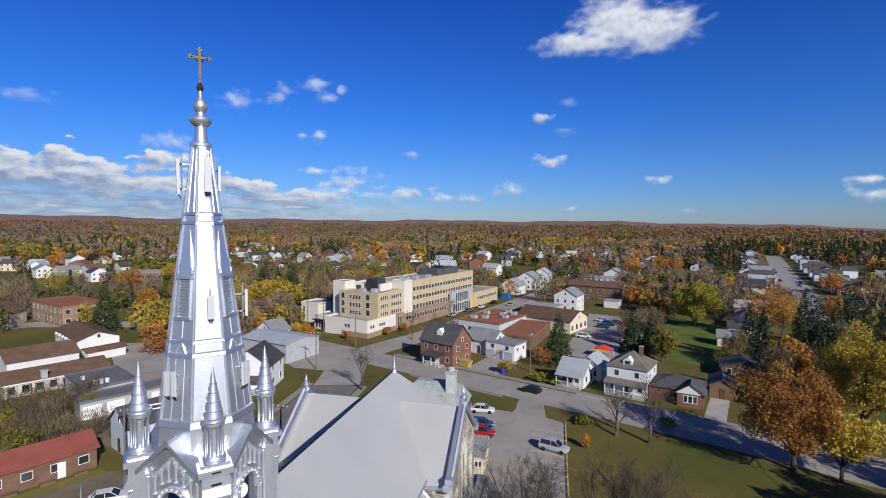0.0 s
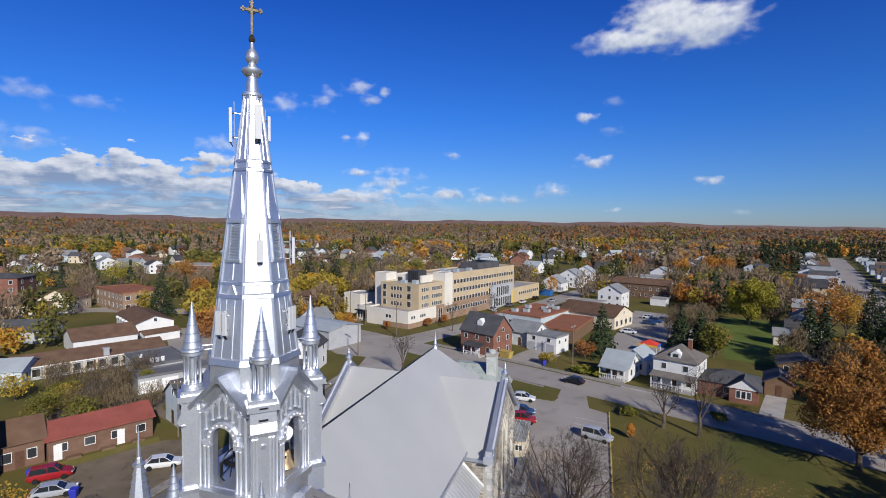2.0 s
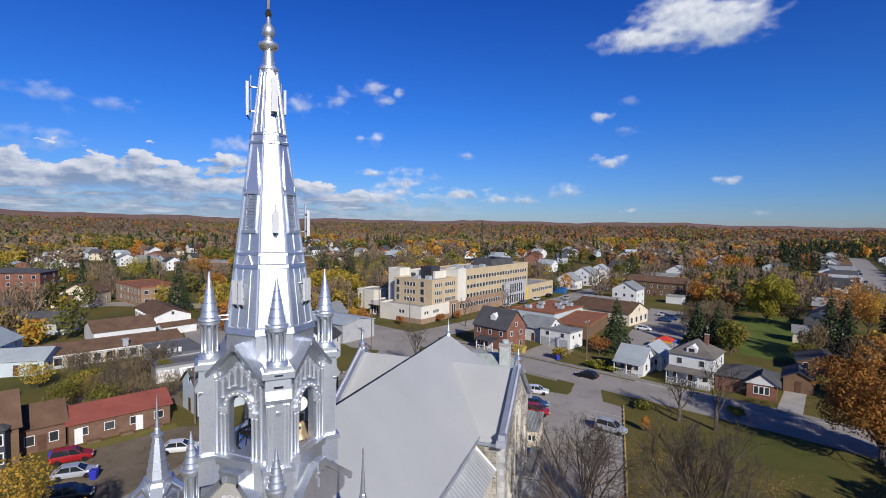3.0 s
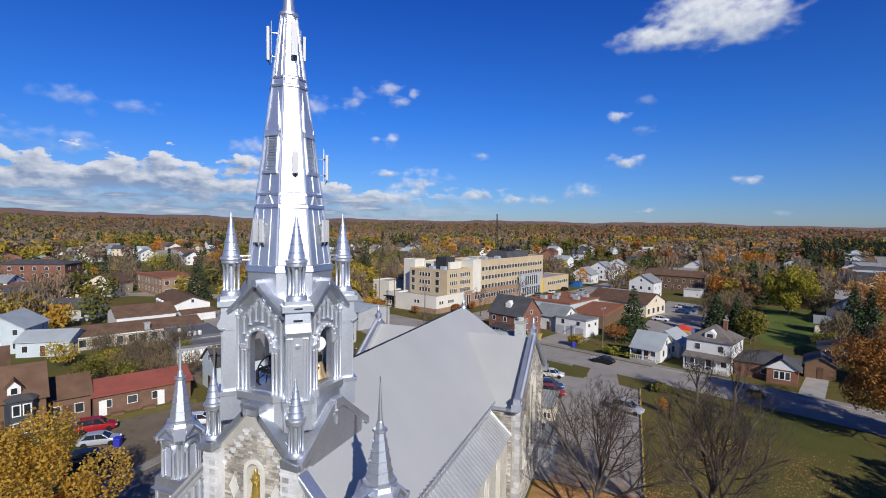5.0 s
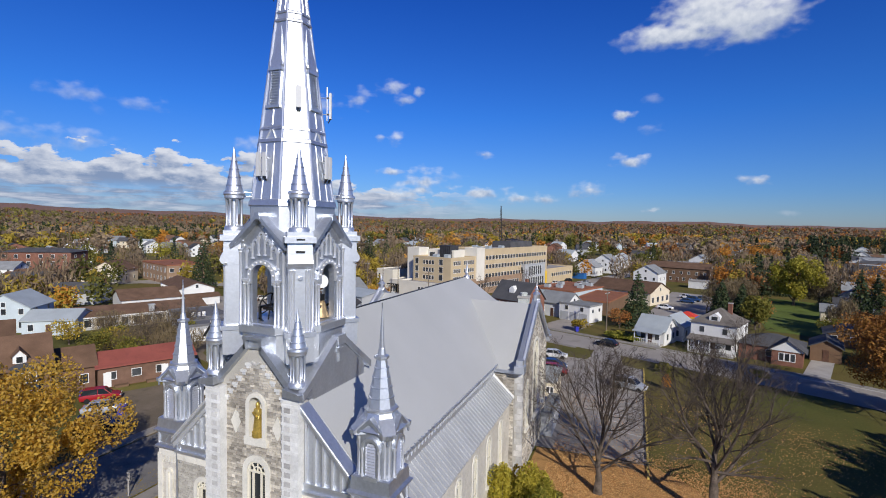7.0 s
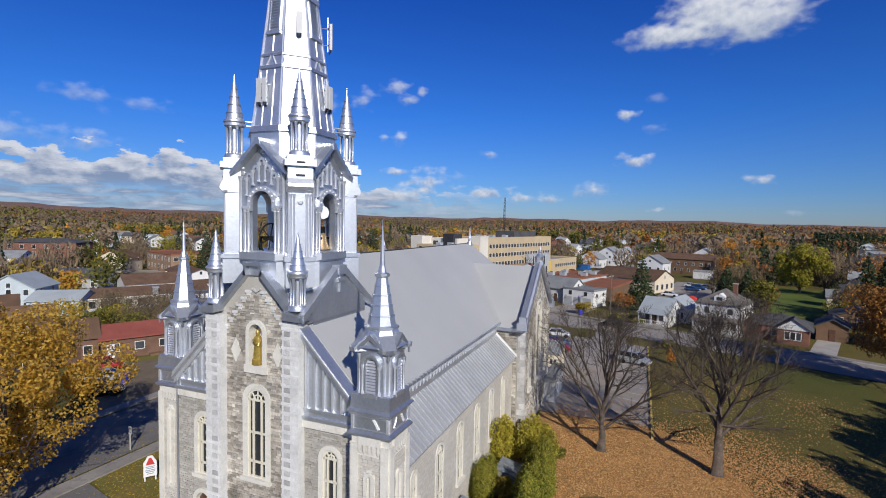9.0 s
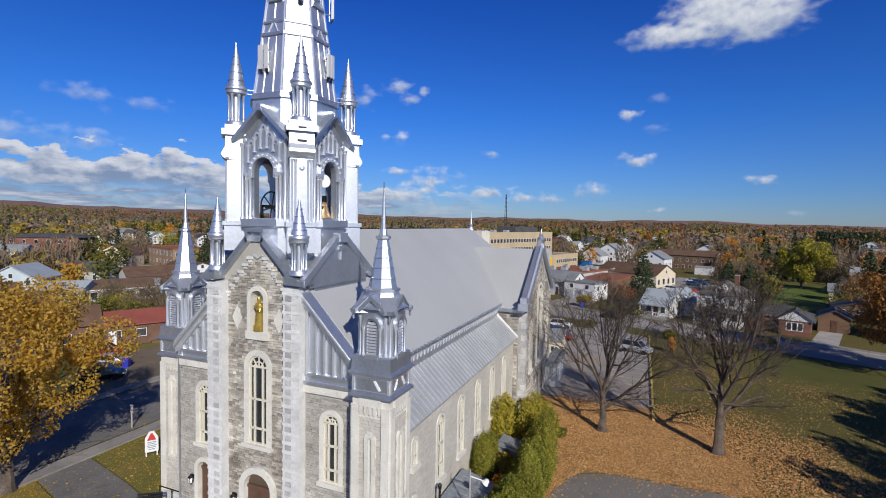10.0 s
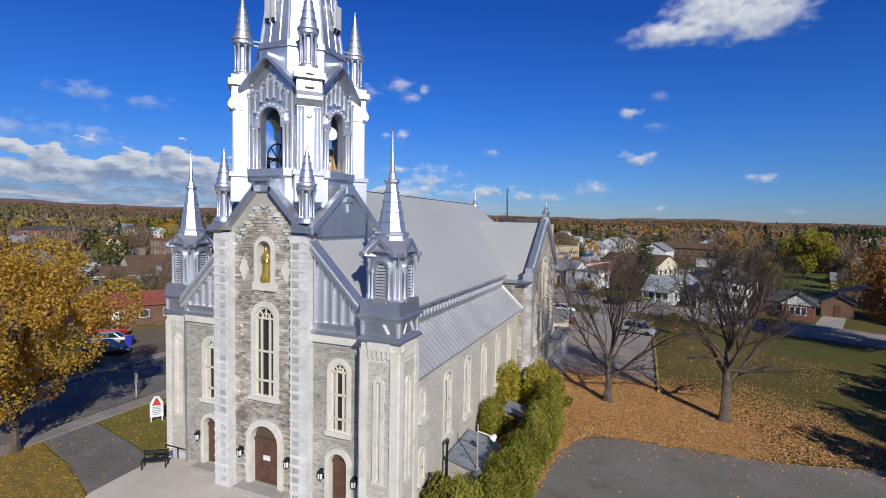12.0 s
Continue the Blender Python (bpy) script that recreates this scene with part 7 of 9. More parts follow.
def crown_points(n, r, seed, lobes=9, fill=0.35):
    """Points of an uneven crown: lobes of random size round the middle, thinner inside."""
    q = np.random.default_rng(seed)
    out = []
    d = q.normal(size=(lobes, 3))
    d /= np.linalg.norm(d, axis=1)[:, None]
    d[:, 2] = d[:, 2] * 0.8 + 0.1
    for i in range(lobes):
        c, rr = (d[i] * q.uniform(0.4, 0.68), q.uniform(0.3, 0.52)) if lobes < 20 else (d[i] * q.uniform(0.35, 0.86) ** 0.8, q.uniform(0.16, 0.34))
        p = q.normal(size=(n // lobes, 3))
        p /= np.linalg.norm(p, axis=1)[:, None]
        out.append(c + p * rr * q.uniform(fill, 1.0, (n // lobes, 1)) ** 0.5)
    return np.concatenate(out) * np.asarray(r)


def branch(g, tips, p, d, length, r, depth, rr, spread, up):
    """Recursive limb of short bent pieces."""
    steps = 3 if depth > 2 else 2
    for i in range(steps):
        d = (d + Vector((rr.gauss(0, 0.12), rr.gauss(0, 0.12), rr.gauss(0, 0.08) + up))).normalized()
        q = p + d * (length / steps)
        g.tube(p, q, r, r * 0.86, 7 if depth > 4 else 5 if depth > 2 else 3)
        r *= 0.86
        p = q
        if depth > 0 and i > 0 and rr.random() < 0.6:
            side = d.orthogonal().normalized()
            side.rotate(Matrix.Rotation(rr.uniform(0, 6.28), 3, d))
            branch(g, tips, p, (d * 0.55 + side * spread).normalized(), length * rr.uniform(0.5, 0.75), r * 0.55, depth - 1, rr, spread, up)
    if depth > 0:
        for k in range(2 if rr.random() < 0.6 else 3):
            side = d.orthogonal().normalized()
            side.rotate(Matrix.Rotation(rr.uniform(0, 6.28), 3, d))
            branch(g, tips, p, (d * 0.8 + side * spread * rr.uniform(0.6, 1.1)).normalized(), length * rr.uniform(0.62, 0.85), r * rr.uniform(0.6, 0.8), depth - 1, rr, spread, up)
    else:
        tips.append(p)


def limb(g, p, d, length, r, level, rr, kids, up, angle):
    """A bending limb with side shoots along it, down to the twigs at level 0."""
    n = 5 if level > 2 else 4 if level > 1 else 3 if level > 0 else 2
    sides = 7 if level > 2 else 5 if level > 1 else 3
    pts, r0 = [p.copy()], r
    for i in range(n):
        wob = 0.16 + 0.04 * (3 - level)
        d = (d + Vector((rr.gauss(0, wob), rr.gauss(0, wob), rr.gauss(0, wob * 0.6) + up))).normalized()
        p = p + d * (length / n)
        r1 = r0 * (1 - 0.72 * (i + 1) / n)
        g.tube(pts[-1], p, max(0.009, r0 * (1 - 0.72 * i / n)), max(0.007, r1), sides)
        pts.append(p.copy())
    if level == 0:
        return
    m = kids[level]
    for j in range(m):
        f = 0.22 + 0.76 * (j + rr.uniform(0.1, 0.9)) / m
        i = min(int(f * n), n - 1)
        q = pts[i].lerp(pts[i + 1], f * n - i)
        ax = (pts[i + 1] - pts[i]).normalized()
        side = ax.orthogonal().normalized()
        side.rotate(Matrix.Rotation(rr.uniform(0, 6.283), 3, ax))
        a = rr.uniform(0.6, 1.25) * angle
        limb(g, q, (ax * math.cos(a) + side * math.sin(a)).normalized(), length * rr.uniform(0.38, 0.6) * (1.12 - 0.5 * f), max(0.009, r0 * (1 - 0.72 * f) * rr.uniform(0.45, 0.62)), level - 1, rr, kids, up, angle)


def bare_tree(x, y, h, r, seed, label="leafless broad-crowned tree with grey bark", forks=6, tilt=(0.2, 0.65), bole=0.3, kids=(0, 5, 6, 8), up=0.06, low=()):
    """Trunk that divides into rising limbs with a dense head of twigs; low: (height, azimuth, length) of low boughs."""
    rr = random.Random(seed)
    t = thing("tree", label, "tree", (x, y, ground_z(x, y)))
    g, crown = Geo(), Geo()
    zb = h * bole
    ring = lambda rad, z, ox, oy: [(rad * math.cos(a * math.pi / 5) * (1 + 0.08 * math.sin(a * 2.3)) + ox, rad * math.sin(a * math.pi / 5) + oy, z) for a in range(10)]
    g.rings([ring(r * 1.7, -0.2, 0, 0), ring(r * 1.25, 0.25, 0, 0), ring(r * 1.02, 0.9, 0.02, 0), ring(r * 0.95, zb * 0.6, 0.05, 0.03), ring(r * 1.0, zb * 0.9, 0.04, 0.06), ring(r * 0.7, zb + 0.25, 0.04, 0.06)])
    part("trunk", g, BARK, t, smooth=True)
    axis = [Vector((0.04, 0.06, zb))]
    for i in range(6):
        axis.append(axis[-1] + Vector((rr.gauss(0, 0.02 * h * 0.5), rr.gauss(0, 0.02 * h * 0.5), (h * 0.62 - zb) / 6)))
        crown.tube(axis[-2], axis[-1], r * (0.78 - 0.1 * i), r * (0.68 - 0.1 * i), 8)
    limb(crown, axis[-1], Vector((0, 0, 1)), h * 0.36, r * 0.16, 2, rr, kids, up, 0.72)
    for k in range(forks):
        a = 2.4 * k + rr.uniform(-0.4, 0.4)
        f = (k + rr.uniform(0, 0.7)) / forks
        w = tilt[1] + (tilt[0] - tilt[1]) * f
        i = min(5, int(f * 5.2))
        start = axis[i].lerp(axis[i + 1], f * 5.2 - i)
        limb(crown, start, Vector((math.cos(a) * w, math.sin(a) * w, 0.85)).normalized(), (h - start.z) * rr.uniform(0.78, 0.96) / (1 + 0.2 * w), r * (0.46 - 0.26 * f), 3, rr, kids, up, 0.72)
    for z, az, length in low:
        limb(crown, Vector((0.04, 0.05, z)), Vector((math.cos(radians(az)), math.sin(radians(az)), 0.12)).normalized(), length, r * 0.34, 2, rr, kids, 0.02, 0.7)
    part("crown", crown, BARK, t, "dense bare branching crown")
    return t


def clump_mesh(name, centres, size, seed, material, upright):
    """Small three-cornered leaf clumps or upright sprays of twigs at the centres."""
    q = np.random.default_rng(seed)
    n = len(centres)
    a = q.normal(size=(n, 3)) * ((0.3, 0.3, 1.0) if upright else (1, 1, 1))
    a /= np.linalg.norm(a, axis=1)[:, None]
    b = np.cross(a, q.normal(size=(n, 3)))
    b /= np.linalg.norm(b, axis=1)[:, None]
    s = (np.asarray(size) * q.uniform(0.6, 1.5, n))[:, None]
    a, b = a * s * (2.2 if upright else 1.1), b * s * (0.36 if upright else 0.85)
    v = np.stack([centres - a + b * 0.4, centres - a * 0.5 - b, centres + a], 1).reshape(-1, 3)
    me = bpy.data.meshes.new(name)
    me.vertices.add(3 * n)
    me.vertices.foreach_set("co", v.astype(np.float32).ravel())
    me.loops.add(3 * n)
    me.loops.foreach_set("vertex_index", np.arange(3 * n, dtype=np.int32))
    me.polygons.add(n)
    me.polygons.foreach_set("loop_start", np.arange(0, 3 * n, 3, dtype=np.int32))
    me.update(calc_edges=True)
    me.materials.append(material)
    return me


def leafy_tree(x, y, h, r, kind, n, seed, size=0.22, bole=0.25, label="", lobes=14):
    t = thing("tree", label or "broad tree with %s autumn leaves" % kind, "tree", (x, y, ground_z(x, y)))
    rr = random.Random(seed)
    zb = h * bole
    g = Geo().rings([[(q * math.cos(a * math.pi / 4), q * math.sin(a * math.pi / 4), z) for a in range(8)] for q, z in ((h * 0.035, -0.2), (h * 0.024, 0.5), (h * 0.02, zb), (h * 0.012, h * 0.6))])
    part("trunk", g, BARK, t, smooth=True)
    limbs, tips = Geo(), []
    for k in range(5):
        a = 6.283 * k / 5 + rr.uniform(-0.4, 0.4)
        branch(limbs, tips, Vector((0, 0, zb)), Vector((math.cos(a) * 0.7, math.sin(a) * 0.7, 1)).normalized(), h * 0.24, h * 0.012, 3, rr, 0.75, 0.03)
    part("branchwork", limbs, BARK, t)
    p = crown_points(n, (r, r, (h - zb) * 0.55), seed, lobes) + np.array((0, 0, zb + (h - zb) * 0.48))
    part("crown", clump_mesh("crown", p, size * 0.75, seed, LEAF[kind], True) if kind == "bare" else quad_mesh("crown", quads(p, size, seed), LEAF[kind]), None, t)
    return t


def conifer(x, y, h, r, seed, n=2600, label="dark green spruce tree"):
    t = thing("tree", label, "tree", (x, y, ground_z(x, y)))
    q = np.random.default_rng(seed)
    part("trunk", Geo().tube((0, 0, -0.2), (0, 0, h * 0.97), h * 0.02, 0.03, 7), BARK, t)
    tiers = int(h * 1.5)
    pts = []
    for i in range(tiers):
        f = (i + 0.5) / tiers
        z = h * (0.08 + 0.9 * f)
        rad = r * (1 - f) ** 0.85 * q.uniform(0.85, 1.1)
        m = max(6, int(n / tiers * (1 - f) * 1.9))
        a, k = q.uniform(0, 6.283, m), q.uniform(0.15, 1.0, m) ** 0.6
        a = np.round(a / 6.283 * 9) / 9 * 6.283 + q.normal(0, 0.16, m) + i
        pts.append(np.stack([np.cos(a) * rad * k, np.sin(a) * rad * k, z - 0.28 * rad * k + q.normal(0, 0.1, m)], 1))
    p = np.concatenate(pts)
    part("crown", quad_mesh("crown", quads(p, 0.28, seed, 1.2), LEAF["green"]), None, t)
    return t


# the two bare trees beside the church
bare_tree(23.9, 22.6, 14.2, 0.35, 4, forks=12, tilt=(0.2, 0.8), bole=0.2, kids=(0, 5, 8, 11), up=0.09, low=((3.3, 12, 6.0), (3.9, -25, 4.4), (4.6, 165, 3.4)))
bare_tree(15.4, 23.2, 12.6, 0.3, 9, forks=12, tilt=(0.1, 0.5), bole=0.12, kids=(0, 5, 7, 10), up=0.09, low=((2.6, 15, 4.6),))
for x, y, h, s in ((27.4, 62.9, 7.6, 3), (32.1, 61.2, 11.0, 5)):
    bare_tree(x, y, h, 0.26, s, "leafless street tree at the kerb", tilt=(0.4, 0.8), bole=0.22)
bare_tree(-20.6, 73.2, 9.2, 0.2, 12, "leafless tree by the side street")
bare_tree(-9.5, 112, 8.5, 0.16, 13, "leafless young tree in front of the hospital", kids=(0, 4, 4, 6))
for i, (x, y, h) in enumerate(((-61, 42, 7.0), (-64.5, 46.5, 7.6), (-66, 51, 6.8), (-58.5, 37.5, 6.4), (-69, 47, 6.0), (-73, 42, 6.4), (-63, 39, 6.0), (-67, 55, 6.2))):
    bare_tree(x, y, h, 0.14, 60 + i, "leafless shrubby tree before the long brown building", forks=7, tilt=(0.3, 0.8), bole=0.1, kids=(0, 4, 5, 6))
leafy_tree(50.0, 57.0, 15.4, 7.6, "rust", 22000, 31, 0.17, 0.12, "broad street tree with rust-orange leaves", 40)
leafy_tree(54.6, 54.6, 10.5, 4.4, "gold", 7000, 32, 0.2, 0.2)
leafy_tree(67.0, 74.0, 17.8, 7.4, "gold", 19000, 33, 0.2, 0.1, "", 40)
leafy_tree(63.0, 160.0, 16.4, 8.0, "lime", 9000, 34, 0.34, 0.08, "", 34)
leafy_tree(-17.9, -2.1, 14.8, 6.9, "maple", 40000, 35, 0.11, 0.13, "golden autumn maple at the kerb", 30)
# tall trees out of view past the yard's far side, added to shade the lawn
for i, (x, y, h, r) in enumerate(((53, 7, 19, 5.6), (57, 13.5, 20, 5.6), (61.5, 19.5, 21, 5.8), (66.5, 25, 21, 5.8), (72, 31, 21, 5.8), (79, 37, 20, 5.8), (50, 1, 18, 5.4))):
    leafy_tree(x, y, h, r, "russet", 4600, 130 + i, 0.42, 0.14, "tall russet tree along the yard")
SPRUCES = ((18.2, 102.5, 13.5, 4.4), (64, 115, 15, 3.8), (67.5, 116.5, 14, 3.6), (78.4, 121, 19, 4.8), (83.5, 117, 17, 4.6), (42.5, 121.5, 10, 3.4), (74, 112, 12, 3.6), (-119, 105, 17, 5.0), (-190, 174, 16, 3.8), (-96, 178, 17, 4.4), (-101, 184, 18, 4.6), (-91, 184, 17, 4.2), (-107, 183, 16, 4.4), (-116, 187, 17, 4.6), (-84, 186, 15, 4.4), (-208, 306, 17, 8.0), (-201, 312, 16, 7.0), (-122, 193, 15, 4.2), (-145, 115, 7, 2.0), (90, 125, 18, 4.6), (96, 134, 19, 4.8), (80, 98, 16, 4.6), (86, 104, 17, 4.8), (74, 92, 13, 4.0), (37.5, 118, 11, 3.8), (88, 136, 17, 4.4), (101, 127, 18, 4.6), (95, 118, 16, 4.4), (77, 111, 13, 4.0), (75, 103, 15, 4.2))
for i, (x, y, h, r) in enumerate(SPRUCES):
    conifer(x, y, h, r, 50 + i, 2600 if y < 130 else 1500)
GARDEN = ((84, 111, 13, 5.5, "bare"), (60, 112, 9, 4, "bare"), (92, 110, 13, 6, "amber"), (57.3, 109.8, 5.0, 3.0, "olive"), (72, 104, 9, 4.2, "bare"), (-56, 34, 5.2, 3.2, "olive"), (-59.5, 36, 5.6, 3.4, "bare"), (-55, 39.5, 5.6, 3.2, "bare"), (-62.5, 33, 5.4, 3.6, "olive"), (-52.5, 42.5, 5.2, 3.0, "bare"), (-65, 37, 5.0, 3.4, "gold"), (-60, 41, 6.4, 3.6, "bare"), (-64, 46, 7.0, 4.0, "bare"), (-66.5, 51.5, 6.4, 3.8, "bare"), (-57.5, 37, 5.8, 3.2, "bare"), (-70, 46, 6.0, 3.8, "bare"), (-62, 50, 4.0, 2.6, "olive"), (-74, 43, 6.0, 3.8, "bare"), (-68, 39.5, 4.6, 3.2, "olive"), (-80, 46, 5.6, 3.4, "bare"), (39, 127, 11, 5, "bare"), (44, 133, 11, 5, "bare"), (69, 158, 10, 5.5, "bare"), (-54, 112.3, 4.6, 3.0, "orange"), (-59, 114, 4.2, 2.8, "maple"), (-119, 121, 11.5, 5.2, "orange"), (-209, 165, 12.5, 10, "lime"), (-202, 161, 10.5, 7, "lime"), (-166, 160, 15, 6.4, "amber"), (-176, 168, 12, 5, "gold"), (-185, 205, 13, 7, "maple"), (-176, 214, 12, 6, "amber"), (-132, 196, 12, 5.5, "amber"), (-109, 177, 10, 4.2, "maple"), (-86, 183, 14, 4.5, "olive"), (-123, 317, 17, 10, "maple"), (-112, 324, 16, 9, "amber"), (-283, 528, 15, 9, "orange"), (14.6, 99.2, 5.0, 2.7, "russet"), (6.5, 92, 3.0, 2.2, "gold"),
          (79.3, 147.3, 16, 7.4, "amber"), (86, 152, 13, 5.5, "maple"), (65, 316, 13, 7, "orange"), (84.7, 336, 14, 8, "orange"), (94, 338, 13, 7, "amber"), (46, 216, 9.5, 4, "maple"), (43.6, 111.5, 8.5, 3.6, "olive"), (45.2, 115, 7.5, 3.2, "russet"), (70, 110, 9, 3.4, "maple"), (60, 107, 4, 2.0, "gold"), (63, 96.5, 9.5, 4.2, "bare"), (68, 101, 9, 4.0, "amber"), (-78, 38, 5.0, 3.6, "gold"), (-98, 99, 6, 3.0, "gold"), (-72, 92, 7.5, 3.6, "olive"), (-70, 98, 5, 3.2, "russet"), (36.0, 68.6, 1.5, 1.6, "olive"), (22.6, 66.4, 1.5, 1.7, "olive"), (22.4, 57.0, 2.4, 0.6, "orange"), (-42.5, 114, 2.6, 1.5, "russet"), (-32.3, 121.7, 2.8, 1.6, "russet"), (-29.2, 128.3, 2.8, 1.5, "russet"), (-40, 121, 2.2, 1.3, "olive"), (150, 262, 12, 8, "amber"), (136, 205, 11, 8, "orange"), (112, 176, 10, 6, "amber"))
for i, (x, y, h, r, k) in enumerate(GARDEN):
    leafy_tree(x, y, h, r, k, (2400 if h > 8 else 1200) if y < 220 else 1500, 80 + i, (0.3 if h > 8 else 0.17) * (1 if y < 220 else 1.5), 0.12)
for i, (x, y, h) in enumerate(((-23.4, 118, 9.0), (-16.7, 140.7, 9.5), (39, 127, 9.0), (36, 131.5, 9.5), (41, 134, 9.5), (62, 104, 8.0), (-88, 104, 7.0), (-150, 170, 10), (-128, 128, 9), (-108, 112, 8))):
    bare_tree(x, y, h, 0.17, 300 + i, "leafless garden tree with a twiggy crown", forks=6, tilt=(0.25, 0.7), bole=0.16, kids=(0, 4, 5, 6))


# woods and gardens to the horizon
def forest(name, kind, label, spots, per, size, shape, seed):
    """Many crowns in one mesh: spots of (x, y, z, height, radius)."""
    q = np.random.default_rng(seed)
    s = np.asarray(spots)
    n = len(s)
    d = q.normal(size=(n, per, 3))
    d /= np.linalg.norm(d, axis=2)[:, :, None]
    k = q.uniform(0.2, 1.0, (n, per, 1)) ** 0.5
    p = d * k
    if shape == "cone":
        f = q.uniform(0, 1, (n, per)) ** 1.4
        a = q.uniform(0, 6.283, (n, per))
        rad = (1 - f) * q.uniform(0.35, 1, (n, per))
        p = np.stack([np.cos(a) * rad, np.sin(a) * rad, f * 2 - 1], 2)
    elif kind == "bare":
        p[:, :, :2] *= (0.55 + 0.45 * np.clip(p[:, :, 2:3] + 0.6, 0, 1))
    else:
        p = p * (0.8 + 0.35 * np.sin(d[:, :, :1] * 5 + q.uniform(0, 6, (n, 1, 1))) * np.cos(d[:, :, 1:2] * 4))
    p = p * s[:, None, 4:5]
    p[:, :, 2] *= (s[:, 3] * 0.5 / s[:, 4])[:, None]
    p += s[:, None, :3]
    p[:, :, 2] += (s[:, 3] * 0.52)[:, None]
    me = clump_mesh(name, p.reshape(-1, 3), np.repeat(s[:, 4] * size, per), seed + 1, WOODS[kind], kind == "bare" and per > 200)
    me.attributes.new("tint", "FLOAT", "FACE").data.foreach_set("value", np.repeat(q.uniform(0, 1, n), per).astype(np.float32))
    return tagged(new(name, me), label, "trees", kind="stuff")


HILL_AZ = [(-100, 60), (-75, 78), (-62, 92), (-54, 74), (-44, 66), (-30, 62), (-13, 62), (5, 60), (18, 46), (29, 26), (45, 18), (100, 18)]


def hill(az, d):
    """Height of the wooded country at azimuth az (degrees right of north) and distance d from the church."""
    for (a, h0), (b, h1) in zip(HILL_AZ, HILL_AZ[1:]):
        if a <= az <= b:
            h = h0 + (h1 - h0) * (az - a) / (b - a)
            break
    else:
        h = 20
    k = max(0.0, min(1.0, (d - 900) / 2600))
    wob = 4 * math.sin(az * 0.35) + 3 * math.sin(az * 0.8 + 2) + 1.5 * math.sin(az * 2.1)
    return (h + wob) * k * k * (3 - 2 * k)


def build_hills():
    g = Geo()
    azs = np.arange(-100, 101, 1.0)
    ds = [880, 1200, 1600, 2000, 2500, 3000, 3500, 4000]
    for d in ds:
        for a in azs:
            r = radians(a)
            z = hill(a, d) if d < 3900 else -10
            g.v.append((math.sin(r) * d, math.cos(r) * d, z - 0.5 + 3 * noise.noise((a * 0.9, d * 0.01, 0))))
    n = len(azs)
    g.f = [(j * n + i, j * n + i + 1, (j + 1) * n + i + 1, (j + 1) * n + i) for j in range(len(ds) - 1) for i in range(n - 1)]
    m = mat("wooded_hills", (0.25, 0.135, 0.10), 1.0, 0, 0.2, 0.015, 0.08, 0.0, col2=(0.19, 0.13, 0.095))
    return tagged(new("hills", mesh_of("hills", g, m, True)), "distant hills covered in russet autumn woods", "hills", kind="structure")


build_hills()
KINDS = [("bare", 0.34), ("russet", 0.11), ("orange", 0.11), ("yellow", 0.12), ("olive", 0.22), ("green", 0.10)]
FAR_KINDS = [("bare", 0.56), ("russet", 0.15), ("orange", 0.015), ("yellow", 0.02), ("olive", 0.20), ("green", 0.055)]


def scatter(d0, d1, n, seed, hmin, hmax, kinds):
    q = random.Random(seed)
    out = {k: [] for k, _ in KINDS}
    tries = 0
    while n > 0 and tries < 200000:
        tries += 1
        az = q.uniform(-74, 52)
        d = math.sqrt(q.uniform(d0 * d0, d1 * d1))
        x, y = 17 + math.sin(radians(az)) * d, -19 + math.cos(radians(az)) * d
        if y < 20 or math.hypot(x, y - 20) < 105 or (d < 700 and not free(x, y, 1.5)):
            continue
        if -20 < x < 60 and y < 118 or 40 < x < 100 and y < 172 or -14 < x < 48 and y < 200 or -66 < x < -20 and y < 140:
            continue
        if any(((x - cx) / sx) ** 2 + ((y - cy) / sy) ** 2 < 1 for cx, cy, sx, sy, _ in CLUSTERS) and q.random() < 0.84:
            continue
        if any(near_line(x, y, [(cx, cy), (cx * 0.45 + 9, cy * 0.45 - 10)]) < sx * 0.55 for cx, cy, sx, sy, _ in CLUSTERS[-4:]) and q.random() < 0.74:
            continue
        # open ground before and along the residential street
        if 18.6 < az < 28 and 165 < d < 560 and q.random() < 0.88:
            continue
        h = q.uniform(hmin, hmax)
        # kinds stand in groups of their own
        best, k = -9.0, "bare"
        for j, (kk, wgt) in enumerate(kinds):
            v = math.log(wgt) + (0.9 * min(1.0, max(0.0, (az + 25) / 30)) if d > 700 and kk in ("orange", "yellow", "russet") else 0.0) + 3.0 * noise.noise((x * 0.011 + 17.3 * j, y * 0.011, 5.1 * j)) - math.log(-math.log(q.random() + 1e-9) + 1e-9) * 0.4
            if v > best:
                best, k = v, kk
        if 15 < az < 45 and 430 < d < 860 and q.random() < 0.68 or -52 < az < -34 and 480 < d < 800 and q.random() < 0.35:
            k = "green"
        if k == "green":
            h *= 1.2
        if k in ("orange", "yellow", "russet") and d < 330:
            h *= 0.85
        out[k].append((x, y, max(0, hill(math.degrees(math.atan2(x, y)), math.hypot(x, y))), h, h * (0.27 if k == "green" else q.uniform(0.38, 0.54))))
        n -= 1
    return out


